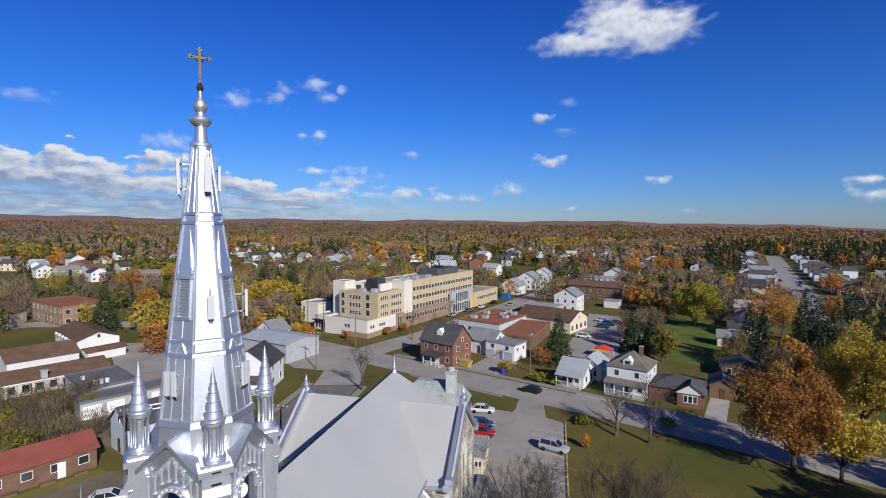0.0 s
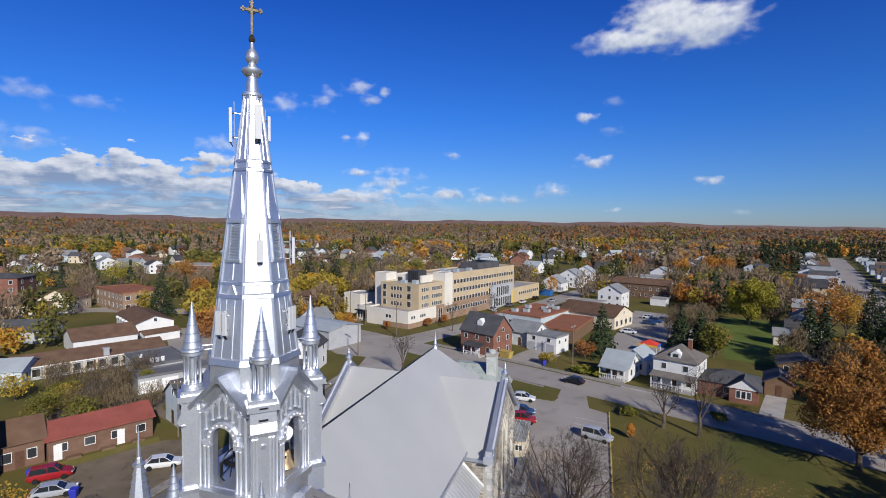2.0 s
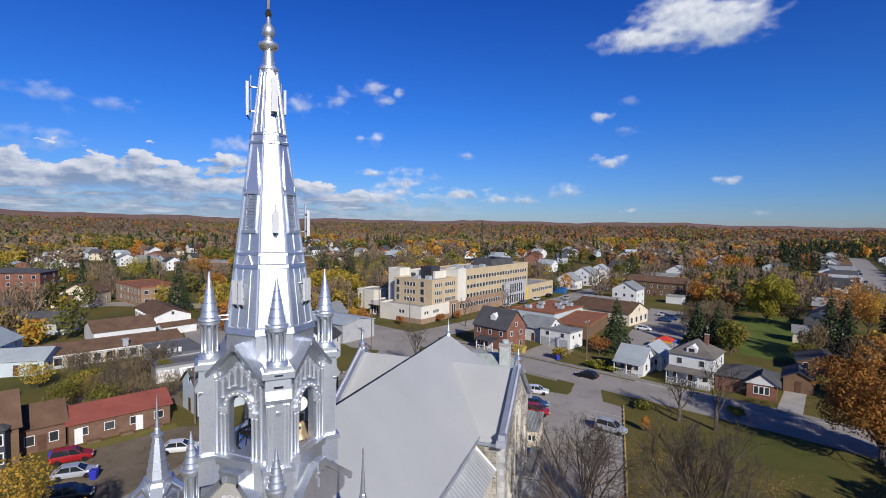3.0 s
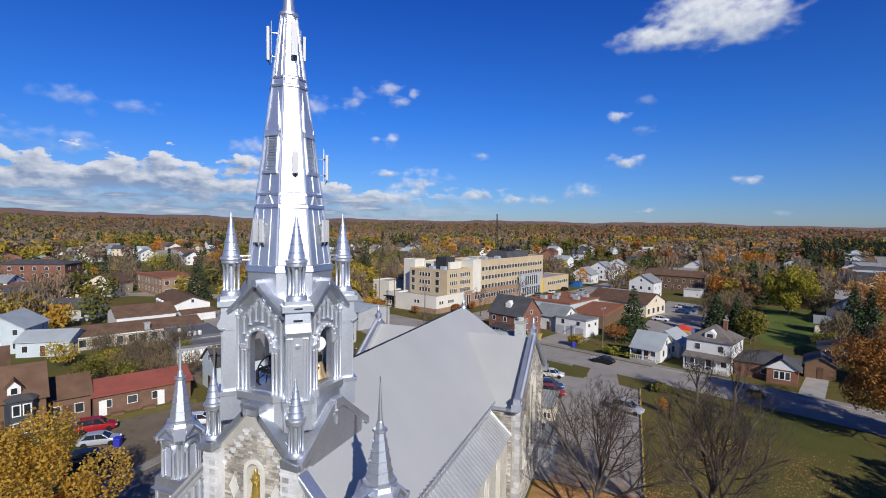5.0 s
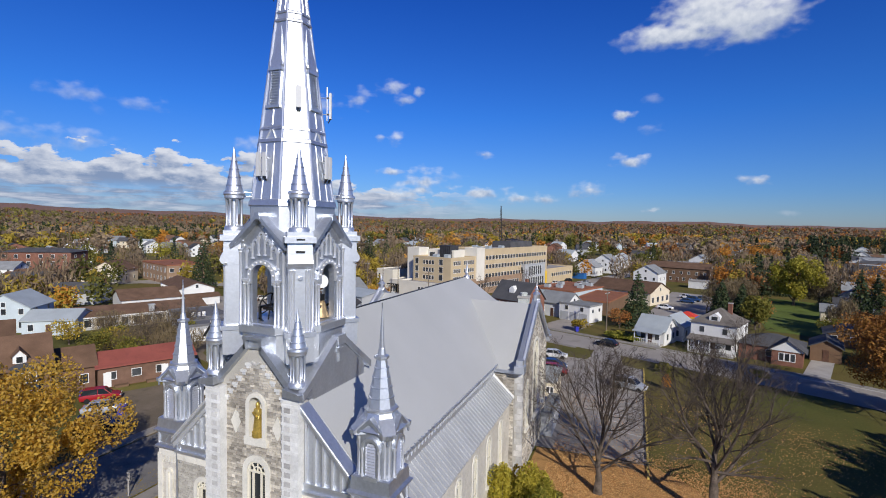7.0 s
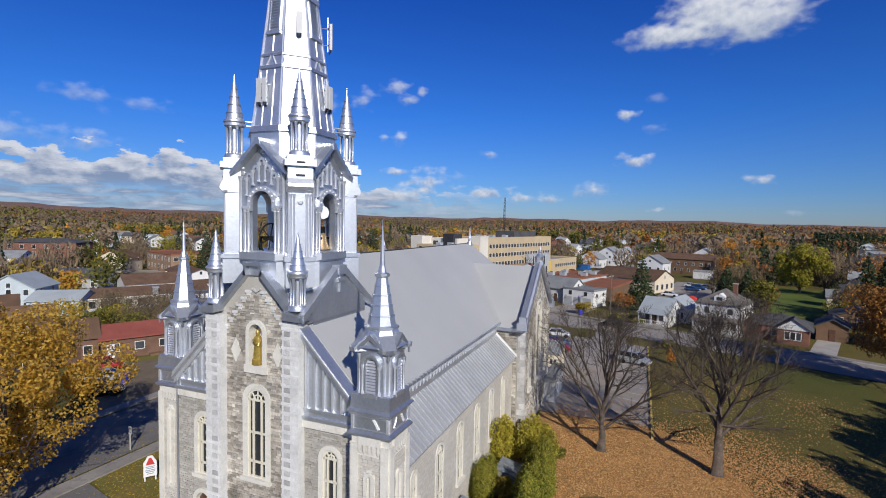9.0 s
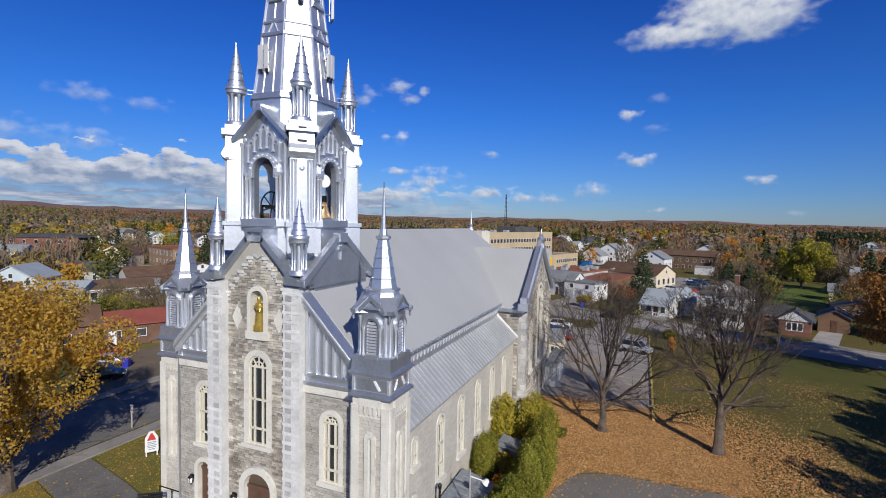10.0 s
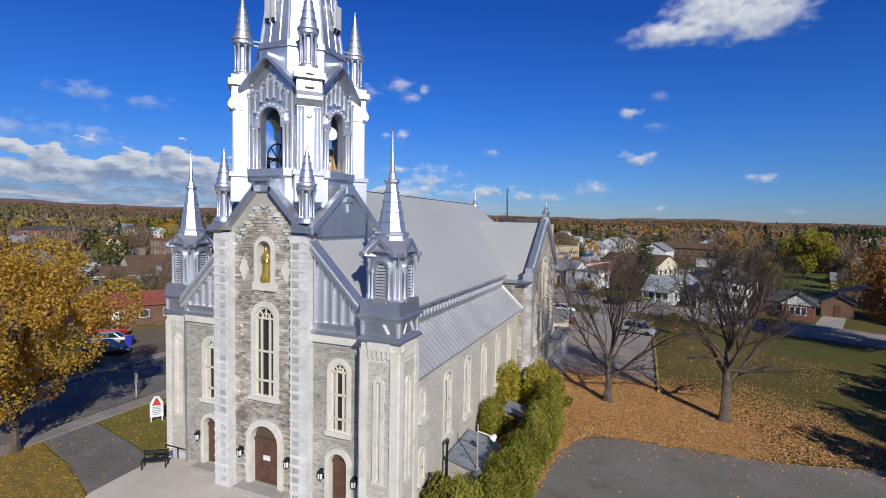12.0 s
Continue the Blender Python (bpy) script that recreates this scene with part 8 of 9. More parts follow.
for tag, d0, d1, n, per, size, hm, kd in (("near", 95, 330, 1350, 260, 0.125, (5.5, 12.5), KINDS), ("middle", 330, 900, 6200, 100, 0.22, (8, 14.5), KINDS), ("far", 900, 2100, 9000, 30, 0.40, (9, 15), FAR_KINDS)):
    sp = scatter(d0, d1, n, int(d0), *hm, kd)
    for k, spots in sp.items():
        if spots:
            forest("trees", k, "%s %s trees in the %s distance" % ({"bare": "leafless brown", "green": "dark evergreen"}.get(k, k + "-leaved"), "garden" if tag == "near" else "woodland", tag), spots, per, size, "cone" if k == "green" else "ball", int(d0) + len(spots))

# ---- church yard ----
LEAF_GROUND = mat("leaf_strewn_grass", (0.30, 0.19, 0.05), 0.95, 0, 0.32, 1.3, 9, 0.6, col2=(0.17, 0.14, 0.045), stain=0.25)
LEAF_CARPET = mat("leaf_litter", (0.45, 0.245, 0.092), 0.95, 0, 0.36, 0.7, 9, 0.7, col2=(0.27, 0.165, 0.065), stain=0.3)
terrace = drape("terrace", [(-8.3, 0.4), (-8.0, -3.7), (-5.5, -9.0), (8.6, -9.0), (8.8, -1.35), (6.2, -1.35), (6.2, 0.2), (-6.2, 0.9)], TERRACE, 0.55, "pale concrete terrace before the church doors", "terrace", thick=0.9)
step = part("step", Geo().box(-1.5, -0.75, 0.9, 1.5, -0.02, 1.48), CONCRETE, church, "concrete door step")
part("plinth", Geo().box(-8.2, 0.9, 0.3, -6.0, 1.1, 1.45), QUOIN, church)
for cx, y in ((4.5, 0.0), (-4.45, 0.7)):
    part("step", Geo().box(cx - 0.9, y - 0.7, 0.9, cx + 0.9, y, 1.4), CONCRETE, church)
drape("forecourt", [(-16.2, -1.0), (-13.2, -1.7), (-10.8, -2.6), (-8.1, -3.6), (-8.0, -0.2), (-8.3, 0.4), (-12.2, 1.5), (-16.2, 2.4), (-18.2, 2.8), (-19.3, 2.6), (-19.3, -0.2)], OLD_ASPHALT, 0.036, "grey asphalt forecourt", "driveway")
drape("lawn", [(-18.0, -12), (-9.5, -12), (-8.4, -6), (-8.1, -3.7), (-10.8, -2.7), (-13.2, -1.8), (-16.2, -1.1), (-18.0, -0.6)], LEAF_GROUND, 0.03, "grass covered with fallen yellow leaves", "lawn")
drape("lawn", [(-18.0, 3.0), (-16.2, 2.5), (-12.2, 1.6), (-8.4, 0.6), (-8.4, 24), (-18.0, 24)], mat("leafy_lawn", (0.14, 0.14, 0.035), 0.95, 0, 0.25, 0.5, 7, 0.5, col2=(0.22, 0.16, 0.05)), 0.02, "lawn strewn with yellow leaves", "lawn")


def ground_leaves(name, label, kind, area, n, size, seed, thin=None):
    """Fallen leaves lying flat inside a box of the plan."""
    q = np.random.default_rng(seed)
    x0, y0, x1, y1 = area
    x, y = q.uniform(x0, x1, n), q.uniform(y0, y1, n)
    if thin is not None:
        keep = np.array([q.random() < thin(a, b) for a, b in zip(x, y)])
        x, y = x[keep], y[keep]
    z = np.array([ground_z(a, b) for a, b in zip(x, y)]) + 0.04
    a = q.uniform(0, 6.283, len(x))
    s = size * q.uniform(0.6, 1.4, len(x))
    t = q.normal(0, 0.25, (len(x), 2))
    u = np.stack([np.cos(a) * s, np.sin(a) * s, t[:, 0] * s], 1)
    v = np.stack([-np.sin(a) * s * 0.6, np.cos(a) * s * 0.6, t[:, 1] * s], 1)
    c = np.stack([x, y, z], 1)
    quad = np.stack([c - u, c - v, c + u, c + v], 1).reshape(-1, 3)
    return tagged(new(name, quad_mesh(name, quad, LEAF[kind])), label, "leaves", kind="stuff")


def yard_edge(x):
    """Where the gravel ends, going along x."""
    return 5.0 + (x - 12.7) * 14 if x < 13.3 else 15.9 - max(0.0, 15.9 - x) ** 2 * 0.55 if x < 22 else 16.0 + max(0.0, x - 24.5) * 0.3


def under_trees(x, y):
    if x > 12.7 and y < yard_edge(x) + 0.15 * math.sin(x * 3.1) + 0.1 * math.sin(x * 7.7):
        return 0.16 * math.exp(-(yard_edge(x) - y) / 1.1) + 0.006
    d = min(math.hypot((x - 16) / 1.1, y - 21) / 9.5, math.hypot(x - 23.3, (y - 21.5)) / 9.2, math.hypot((x - 12.0) / 2.2, (y - 13) / 11.0))
    thin = 0.02 + 0.12 * max(0.0, noise.noise((x * 0.13, y * 0.13, 3.0)) + 0.25)
    return max(thin, max(0.0, min(1.0, 1.5 - d + 0.25 * noise.noise((x * 0.35, y * 0.35, 0)))) ** 1.3)


LEAF["fallen"] = leaf_mat("fallen_leaves", [(0.33, 0.15, 0.055), (0.54, 0.28, 0.095), (0.64, 0.40, 0.17), (0.45, 0.22, 0.08)], glow=0)
drape("leaf_bed", [(9.0, 2), (12.6, 2), (12.8, 8), (13.25, 12.5), (13.85, 14.1), (14.75, 15.2), (15.9, 15.7), (17.7, 16.0), (21.8, 16.1), (24.5, 16.2), (25.9, 17.0), (25.5, 19), (26.0, 21), (24.6, 24.2), (23.2, 27.2), (21.3, 29.0), (19.6, 30.0), (9.0, 29.8)], LEAF_CARPET, 0.025, "bed of fallen orange leaves beside the church", "leaf litter")
ground_leaves("fallen_leaves", "carpet of fallen orange leaves under the bare trees", "fallen", (10.5, 3, 47, 50), 330000, 0.062, 5, under_trees)
ground_leaves("fallen_leaves", "fallen yellow leaves on the lawn by the kerb", "yellow", (-22, -12, -8.2, 14), 26000, 0.065, 6, lambda x, y: 0.9 if (x > -18 and y < -0.8 - (x + 16.2) * 0.32) else 0.5 if x > -18 and y > 2.9 - (x + 18) * 0.2 else 0.14)
ground_leaves("fallen_leaves", "scattered leaves on the grass", "fallen", (19.5, 30, 62, 64), 3000, 0.06, 7, lambda x, y: 0.12 + 0.8 * max(0, 1 - math.hypot(x - 52, y - 58) / 14))


def bush(x, y, r, h, kind, n, seed, label, size=0.085):
    t = thing("bush", label, "bush", (x, y, ground_z(x, y)))
    for k in range(5):
        a = 6.283 * k / 5
        part("stem", Geo().tube((0, 0, -0.1), (math.cos(a) * r * 0.5, math.sin(a) * r * 0.5, h * 0.6), 0.05, 0.02, 5), BARK, t)
    p = crown_points(n, (r, r, h * 0.62), seed, 11, 0.5) + np.array((0, 0, h * 0.48))
    if kind == "hedge" and r < 2:
        q = np.random.default_rng(seed)
        p = np.concatenate([p, p * (0.9, 0.9, 1.12) + q.normal(0, 0.05, p.shape)])
        taper = 1.16 - 0.34 * np.clip(p[:, 2:3] / h, 0, 1.1)
        p[:, :2] *= taper * (1 + 0.13 * np.sin(np.arctan2(p[:, 1:2], p[:, 0:1]) * 5 + seed))
        p = np.concatenate([p, p * 0.97 + q.normal(0, 0.05, p.shape)]) + q.normal(0, 0.09, (2 * len(p), 3)) * (1, 1, 1.6)
        ang = np.arctan2(p[:, 1], p[:, 0])
        p[:, 2] += 0.22 * np.sin(ang * 4 + seed) * np.sin(p[:, 0] * 5 + seed) * np.clip(p[:, 2] / h, 0, 1)
        part("leaves", clump_mesh("leaves", p, size * 0.55, seed, LEAF[kind], False), None, t)
        return t
    part("leaves", quad_mesh("leaves", quads(p, size, seed, 1.2), LEAF[kind]), None, t)
    return t


HEDGE = ((12.2, 14.6, 1.15, 3.6, "hedge", 6500), (12.3, 13.1, 1.1, 3.4, "hedge", 6500), (11.6, 12.0, 1.1, 2.5, "hedge", 5500), (12.3, 11.3, 1.1, 3.1, "hedge", 6000), (12.0, 9.8, 1.15, 3.0, "hedge", 6500), (12.2, 8.3, 1.15, 3.0, "hedge", 6500), (11.6, 7.0, 1.2, 2.7, "hedge", 6500), (12.0, 5.6, 1.2, 2.6, "hedge", 6500), (11.0, 5.4, 1.1, 2.3, "hedge", 5500), (11.2, 3.8, 1.25, 2.3, "hedge", 6500), (10.0, 2.6, 1.1, 2.0, "hedge", 5000),
         (8.7, 2.4, 1.0, 2.3, "olive", 3600), (9.3, 3.4, 0.8, 1.6, "olive", 2400), (8.7, 16.9, 1.4, 4.9, "lemon", 6000), (10.7, 17.4, 1.7, 4.4, "lemon", 6500), (9.6, 18.8, 1.0, 3.4, "yellow", 2600), (11.9, 16.4, 1.2, 3.8, "lime", 3600), (8.7, 11.7, 1.2, 2.7, "hedge", 6000), (8.5, 13.2, 0.9, 2.2, "hedge", 4000), (9.9, 12.6, 0.8, 1.6, "gold", 2200), (10.6, 21.0, 1.0, 0.9, "olive", 1200), (12.2, 20.6, 0.9, 0.8, "olive", 900), (10.2, 9.8, 0.7, 1.5, "orange", 1200))
for i, (x, y, r, h, k, n) in enumerate(HEDGE):
    bush(x, y, r, h, k, n, 200 + i, {"hedge": "dense green cedar bush beside the aisle", "yellow": "yellow-leaved bush beside the aisle", "lemon": "tall lemon-yellow leafy bush beside the aisle", "lime": "yellow-green leafy bush beside the aisle", "olive": "low olive-green bush beside the aisle", "gold": "golden-leaved bush beside the aisle", "orange": "small rust-coloured bush beside the aisle"}[k])
bush(14.6, 88.6, 2.6, 1.5, "hedge", 1800, 230, "clipped green hedge before the house", 0.2)
bush(17.6, 87.4, 2.2, 1.4, "hedge", 1500, 231, "clipped green hedge before the house", 0.2)

# cellar entrances with sloped sheet roofs
SHEET = mat("weathered_sheet", (0.33, 0.36, 0.395), 0.5, 0.3, 0.2, 1.2, 8, 0.2, stain=0.4)
for x, y, w, d in ((8.9, 7.4, 1.8, 3.8), (10.0, 14.6, 2.0, 1.7)):
    t = thing("cellar_shelter", "low shelter with sloped grey sheet roof among bushes", "shelter", (x, y, ground_z(x, y)), 0, "sheet-roofed shelters beside the aisle")
    part("box", Geo().hexa([(-w / 2, -d / 2, -0.2), (w / 2, -d / 2, -0.2), (w / 2, d / 2, -0.2), (-w / 2, d / 2, -0.2), (-w / 2, -d / 2, 1.5), (w / 2, -d / 2, 1.0), (w / 2, d / 2, 1.0), (-w / 2, d / 2, 1.5)]), CONCRETE, t)
    part("sheet_roof", Geo().hexa([(-w / 2 - 0.1, -d / 2 - 0.15, 1.52), (w / 2 + 0.25, -d / 2 - 0.15, 0.98), (w / 2 + 0.25, d / 2 + 0.15, 0.98), (-w / 2 - 0.1, d / 2 + 0.15, 1.52), (-w / 2 - 0.1, -d / 2 - 0.15, 1.6), (w / 2 + 0.25, -d / 2 - 0.15, 1.06), (w / 2 + 0.25, d / 2 + 0.15, 1.06), (-w / 2 - 0.1, d / 2 + 0.15, 1.6)]), SHEET, t)
    for j in range(int(d / 0.6)):
        yy = -d / 2 + 0.3 + 0.6 * j
        part("seam", Geo().hexa([(-w / 2 - 0.1, yy - 0.03, 1.59), (w / 2 + 0.25, yy - 0.03, 1.05), (w / 2 + 0.25, yy + 0.03, 1.05), (-w / 2 - 0.1, yy + 0.03, 1.59), (-w / 2 - 0.1, yy - 0.03, 1.65), (w / 2 + 0.25, yy - 0.03, 1.11), (w / 2 + 0.25, yy + 0.03, 1.11), (-w / 2 - 0.1, yy + 0.03, 1.65)]), SHEET, t)
lamp = thing("yard_lamp", "slim grey steel lamp post with a hooded lamp", "lamp post", (9.7, 5.6, ground_z(10, 5)))
part("post", Geo().tube((0, 0, -0.1), (0, 0, 3.7), 0.05, 0.04, 8), CONCRETE, lamp, smooth=True)
part("arm", Geo().tube((0, 0, 3.3), (0.75, 0.35, 3.0), 0.035, 0.03, 6), WHITE_PAINT, lamp)
part("hood", Geo().lathe([(0.03, 0.2), (0.12, 0.15), (0.22, -0.12), (0.2, -0.14)], 10).xf(pose(0.8, 0.37, 2.95, 0, 40, 25)), WHITE_PAINT, lamp, smooth=True)
pipe = thing("vent_pipe", "black vent pipe standing beside the aisle wall", "pipe", (8.15, 5.0, ground_z(8, 5)))
part("pipe", Geo().tube((0, 0, -0.1), (0, 0, 2.6), 0.07, 0.07, 8), BLACK_IRON, pipe)
part("cowl", Geo().lathe([(0.1, 2.55), (0.12, 2.75), (0.05, 2.85)], 8), BLACK_IRON, pipe)

post = thing("marker_post", "short grey steel marker post at the kerb", "post", (-20.0, 7.4, ground_z(-20, 7.4)))
part("shaft", Geo().tube((0, 0, -0.1), (0, 0, 1.9), 0.06, 0.06, 8), CONCRETE, post)
part("plate", Geo().box(-0.14, -0.03, 1.3, 0.14, 0.03, 1.95), CONCRETE, post)

# sign, bench and rail
sign = thing("church_sign", "white church notice sign with red peak and grey writing", "sign", (-14.2, 4.75, ground_z(-14.2, 4.75)), 54)
RED = mat("sign_red", (0.55, 0.05, 0.05), 0.5, 0, 0.08)
part("board", Geo().prism([(-0.62, 0.5), (0.62, 0.5), (0.62, 2.0), (0.22, 2.7), (-0.22, 2.7), (-0.62, 2.0)], frame_xz(0, 0.06, 0), 0.12), WHITE_PAINT, sign)
part("emblem", Geo().prism([(-0.42, 1.75), (0.42, 1.75), (0.1, 2.5), (-0.1, 2.5)], frame_xz(0, -0.062, 0), 0.012), RED, sign)
for i, (w, z) in enumerate(((0.42, 1.55), (0.36, 1.38), (0.45, 1.18), (0.4, 1.0), (0.3, 0.8))):
    part("text_bar", Geo().box(-w, -0.075, z - 0.04, w, -0.062, z + 0.04), mat("sign_grey", (0.25, 0.32, 0.42), 0.6), sign)
for x in (-0.5, 0.5):
    part("leg", Geo().box(x - 0.06, -0.05, -0.2, x + 0.06, 0.05, 0.55), WHITE_PAINT, sign)
sign.scale = (0.68, 0.68, 0.68)
bench = thing("bench", "black iron bench on the terrace edge", "bench", (-7.4, -0.6, ground_z(-7.4, -0.6) + 0.55), 36)
for i in range(4):
    part("seat_slat", Geo().box(-0.65, -0.22 + i * 0.12, 0.43, 0.65, -0.13 + i * 0.12, 0.47), BLACK_IRON, bench)
for z in (0.62, 0.78):
    part("back_slat", Geo().box(-0.65, 0.27, z, 0.65, 0.31, z + 0.1), BLACK_IRON, bench)
for x in (-0.6, 0.6):
    for y in (-0.2, 0.28):
        part("leg", Geo().box(x - 0.03, y - 0.03, 0, x + 0.03, y + 0.03, 0.45 if y < 0 else 0.9), BLACK_IRON, bench)
rail = thing("handrail", "black iron handrail beside the turret", "handrail", (-7.2, 1.05, ground_z(-7, 0)))
part("bar", Geo().tube((-1.1, -0.25, 1.1), (0.9, -0.25, 1.1), 0.035, 0.035, 6), BLACK_IRON, rail)
for x in (-1.1, -0.1, 0.9):
    part("post", Geo().tube((x, -0.25, 0), (x, -0.25, 1.1), 0.03, 0.03, 6), BLACK_IRON, rail)

# yellow timber kerb along the car park, parking lines, grass island
YELLOW = mat("worn_yellow_paint", (0.52, 0.38, 0.10), 0.8, 0, 0.25, 2, 10, 0.2, stain=0.3)
kerb0 = thing("parking_kerb", "low concrete parking kerb with worn yellow paint", "kerb", (19.45, 28.0, ground_z(19.45, 28)), 0, "yellow kerbs along the car park")
part("block", Geo().hexa([(-0.12, -0.75, 0), (0.12, -0.75, 0), (0.12, 0.75, 0), (-0.12, 0.75, 0), (-0.08, -0.72, 0.22), (0.08, -0.72, 0.22), (0.08, 0.72, 0.22), (-0.08, 0.72, 0.22)]), YELLOW, kerb0)
for i in range(1, 20):
    y = 28 + 1.98 * i
    copy_thing(kerb0, pose(19.45, y, ground_z(19.45, y)))
LINE = mat("worn_white_line", (0.68, 0.68, 0.66), 0.9, 0, 0.25, 1.5, 9, 0)
for i in range(10):
    drape("parking_line", [(14.2, 38 + 2.75 * i), (19.0, 36.7 + 2.75 * i), (19.0, 36.82 + 2.75 * i), (14.2, 38.12 + 2.75 * i)], LINE, 0.03, "worn white parking line", "marking", cell=50)
drape("grass_island", [(1.5, 76.3), (10.8, 71.0), (10.2, 68.9), (2.7, 69.7)], GRASS, 0.12, "grass island with a kerb", "verge", thick=0.2)
drape("verge", strip([(60, 58.6), (44, 66.8), (25, 75.0), (20, 77.0)], -5.2, -4.6), CONCRETE, 0.1, "concrete kerb", "kerb", thick=0.2)

# store against the transept
shed = thing("store", "small pale store with grey ribbed roof beside the church", "shed", (7.15, 47.6, 0))
part("wall", Geo().box(-1.3, -2.6, -0.2, 1.3, 2.6, 2.6), WALLS["cream"], shed)
part("roof", Geo().hexa([(-1.5, -2.8, 2.6), (1.5, -2.8, 2.6), (1.5, 2.8, 3.2), (-1.5, 2.8, 3.2), (-1.5, -2.8, 2.7), (1.5, -2.8, 2.7), (1.5, 2.8, 3.3), (-1.5, 2.8, 3.3)]), ROOFS["grey"], shed)
for i in range(7):
    x = -1.35 + 0.45 * i
    part("rib", Geo().hexa([(x - 0.03, -2.8, 2.7), (x + 0.03, -2.8, 2.7), (x + 0.03, 2.8, 3.3), (x - 0.03, 2.8, 3.3), (x - 0.03, -2.8, 2.75), (x + 0.03, -2.8, 2.75), (x + 0.03, 2.8, 3.35), (x - 0.03, 2.8, 3.35)]), ROOFS["pale"], shed)
for x in (0.35, 0.85):
    window(shed, frame_xz(0, -2.6, 0), x, 1.3, 0.36, 0.7)
store2 = house((9.35, 36.0), 0, 1.2, 6.4, 2.3, 0.3, "grey", "grey", "flat", "low grey lean-to beside the transept", "lean_to", "shed", rows=[("r", 2, 0.9, 0.7, 0.8)], door=False)


# ---- vehicles ----
TYRE = mat("tyre_rubber", (0.02, 0.02, 0.02), 0.9, 0, 0.1)
RIM = mat("wheel_rim", (0.5, 0.5, 0.52), 0.35, 0.8, 0.1)
CARGLASS = mat("car_glass", (0.02, 0.025, 0.03), 0.06, 0, 0.1, 1, 3, 0)
LAMP_W, LAMP_R = mat("headlamp", (0.8, 0.8, 0.8), 0.15, 0.2, 0.05), mat("tail_lamp", (0.4, 0.02, 0.02), 0.3, 0, 0.1)
PAINT = {}


def car(x, y, rz, col, label, suv=False, z=None):
    """Car along local x: lofted body, glasshouse, roof, wheels > rim, lamps, bumpers."""
    if col not in PAINT:
        PAINT[col] = mat("car_paint", col, 0.22, 0.2, 0.05, 1, 6, 0.0)
    t = thing("car", label, "car", (x, y, (ground_z(x, y) if z is None else z) + 0.05), rz)
    hb, hr = (0.98, 1.68) if suv else (0.86, 1.42)
    prof = [(-2.2, 0.35, 0.62, 0.72), (-2.12, 0.28, hb - 0.05, 0.82), (-1.5, 0.24, hb + 0.02, 0.88), (0.0, 0.22, hb, 0.9), (0.95, 0.22, hb - 0.02, 0.89), (1.7, 0.25, hb - 0.12, 0.85), (2.1, 0.3, hb - 0.25, 0.76), (2.22, 0.36, 0.55, 0.66)]
    ring = lambda x_, a, b, w: [(x_, -w * 0.9, a), (x_, w * 0.9, a), (x_, w, a + 0.2), (x_, w, (a + b) / 2 + 0.1), (x_, w * 0.92, b), (x_, -w * 0.92, b), (x_, -w, (a + b) / 2 + 0.1), (x_, -w, a + 0.2)]
    part("body", Geo().rings([ring(*p) for p in prof]), PAINT[col], t, smooth=True)
    back = -2.05 if suv else -1.75
    cab = [(back, hb - 0.02, hb, 0.76), (back + (0.2 if suv else 0.55), hb - 0.02, hr - 0.06, 0.64), (0.1, hb - 0.02, hr - 0.02, 0.66), (0.45, hb - 0.02, hr - 0.1, 0.66), (1.15, hb - 0.02, hb, 0.76)]
    part("glasshouse", Geo().rings([[(x_, -w - 0.06, a), (x_, w + 0.06, a), (x_, w, b), (x_, -w, b)] for x_, a, b, w in cab]), CARGLASS, t, smooth=True)
    part("roof", Geo().rings([[(x_, -w, b - 0.05), (x_, w, b - 0.05), (x_, w * 0.9, b + 0.03), (x_, -w * 0.9, b + 0.03)] for x_, a, b, w in cab[1:4]]), PAINT[col], t, smooth=True)
    for s in (-1, 1):
        part("pillar", Geo().tube((0.45, s * 0.66, hr - 0.08), (1.15, s * 0.8, hb - 0.02), 0.035, 0.04, 5), PAINT[col], t)
        part("pillar", Geo().tube((-0.25, s * 0.67, hr - 0.06), (-0.2, s * 0.85, hb - 0.04), 0.04, 0.045, 5), PAINT[col], t)
        part("pillar", Geo().tube((cab[1][0], s * 0.64, hr - 0.08), (back, s * 0.8, hb - 0.02), 0.06, 0.06, 5), PAINT[col], t)
        part("headlamp", Geo().box(2.0, s * 0.6 - 0.14, 0.58, 2.2, s * 0.6 + 0.14, 0.7), LAMP_W, t)
        part("tail_lamp", Geo().box(-2.22, s * 0.64 - 0.12, 0.66, -2.1, s * 0.64 + 0.12, 0.82), LAMP_R, t)
        for wx in (-1.35, 1.38):
            w = part("wheel", Geo().lathe([(0.2, -0.1), (0.33, -0.1), (0.33, 0.1), (0.2, 0.1)], 14).xf(pose(wx, s * 0.8, 0.28, 90, 0, 0)), TYRE, t)
            part("rim", Geo().lathe([(0.2, -0.09), (0.19, 0.02), (0.05, 0.05)], 10).xf(pose(wx, s * 0.82, 0.28, -90 * s, 0, 0)), RIM, w)
    part("plate", Geo().box(2.2, -0.25, 0.42, 2.25, 0.25, 0.52), WHITE_PAINT, t)
    return t


WHITE_C, BLACK_C, SILVER_C, RED_C, BLUE_C, GREY_C = (0.75, 0.75, 0.74), (0.015, 0.015, 0.017), (0.42, 0.44, 0.47), (0.36, 0.02, 0.025), (0.03, 0.07, 0.17), (0.12, 0.13, 0.14)
car(17.6, 55.1, -18, SILVER_C, "silver estate car parked by the yellow kerb", True)
car(12.9, 80.6, 160, BLACK_C, "black saloon car on the street")
car(4.9, 67.6, 4, WHITE_C, "white car parked beside the church")
car(5.7, 61.3, 4, BLUE_C, "dark blue car parked beside the church")

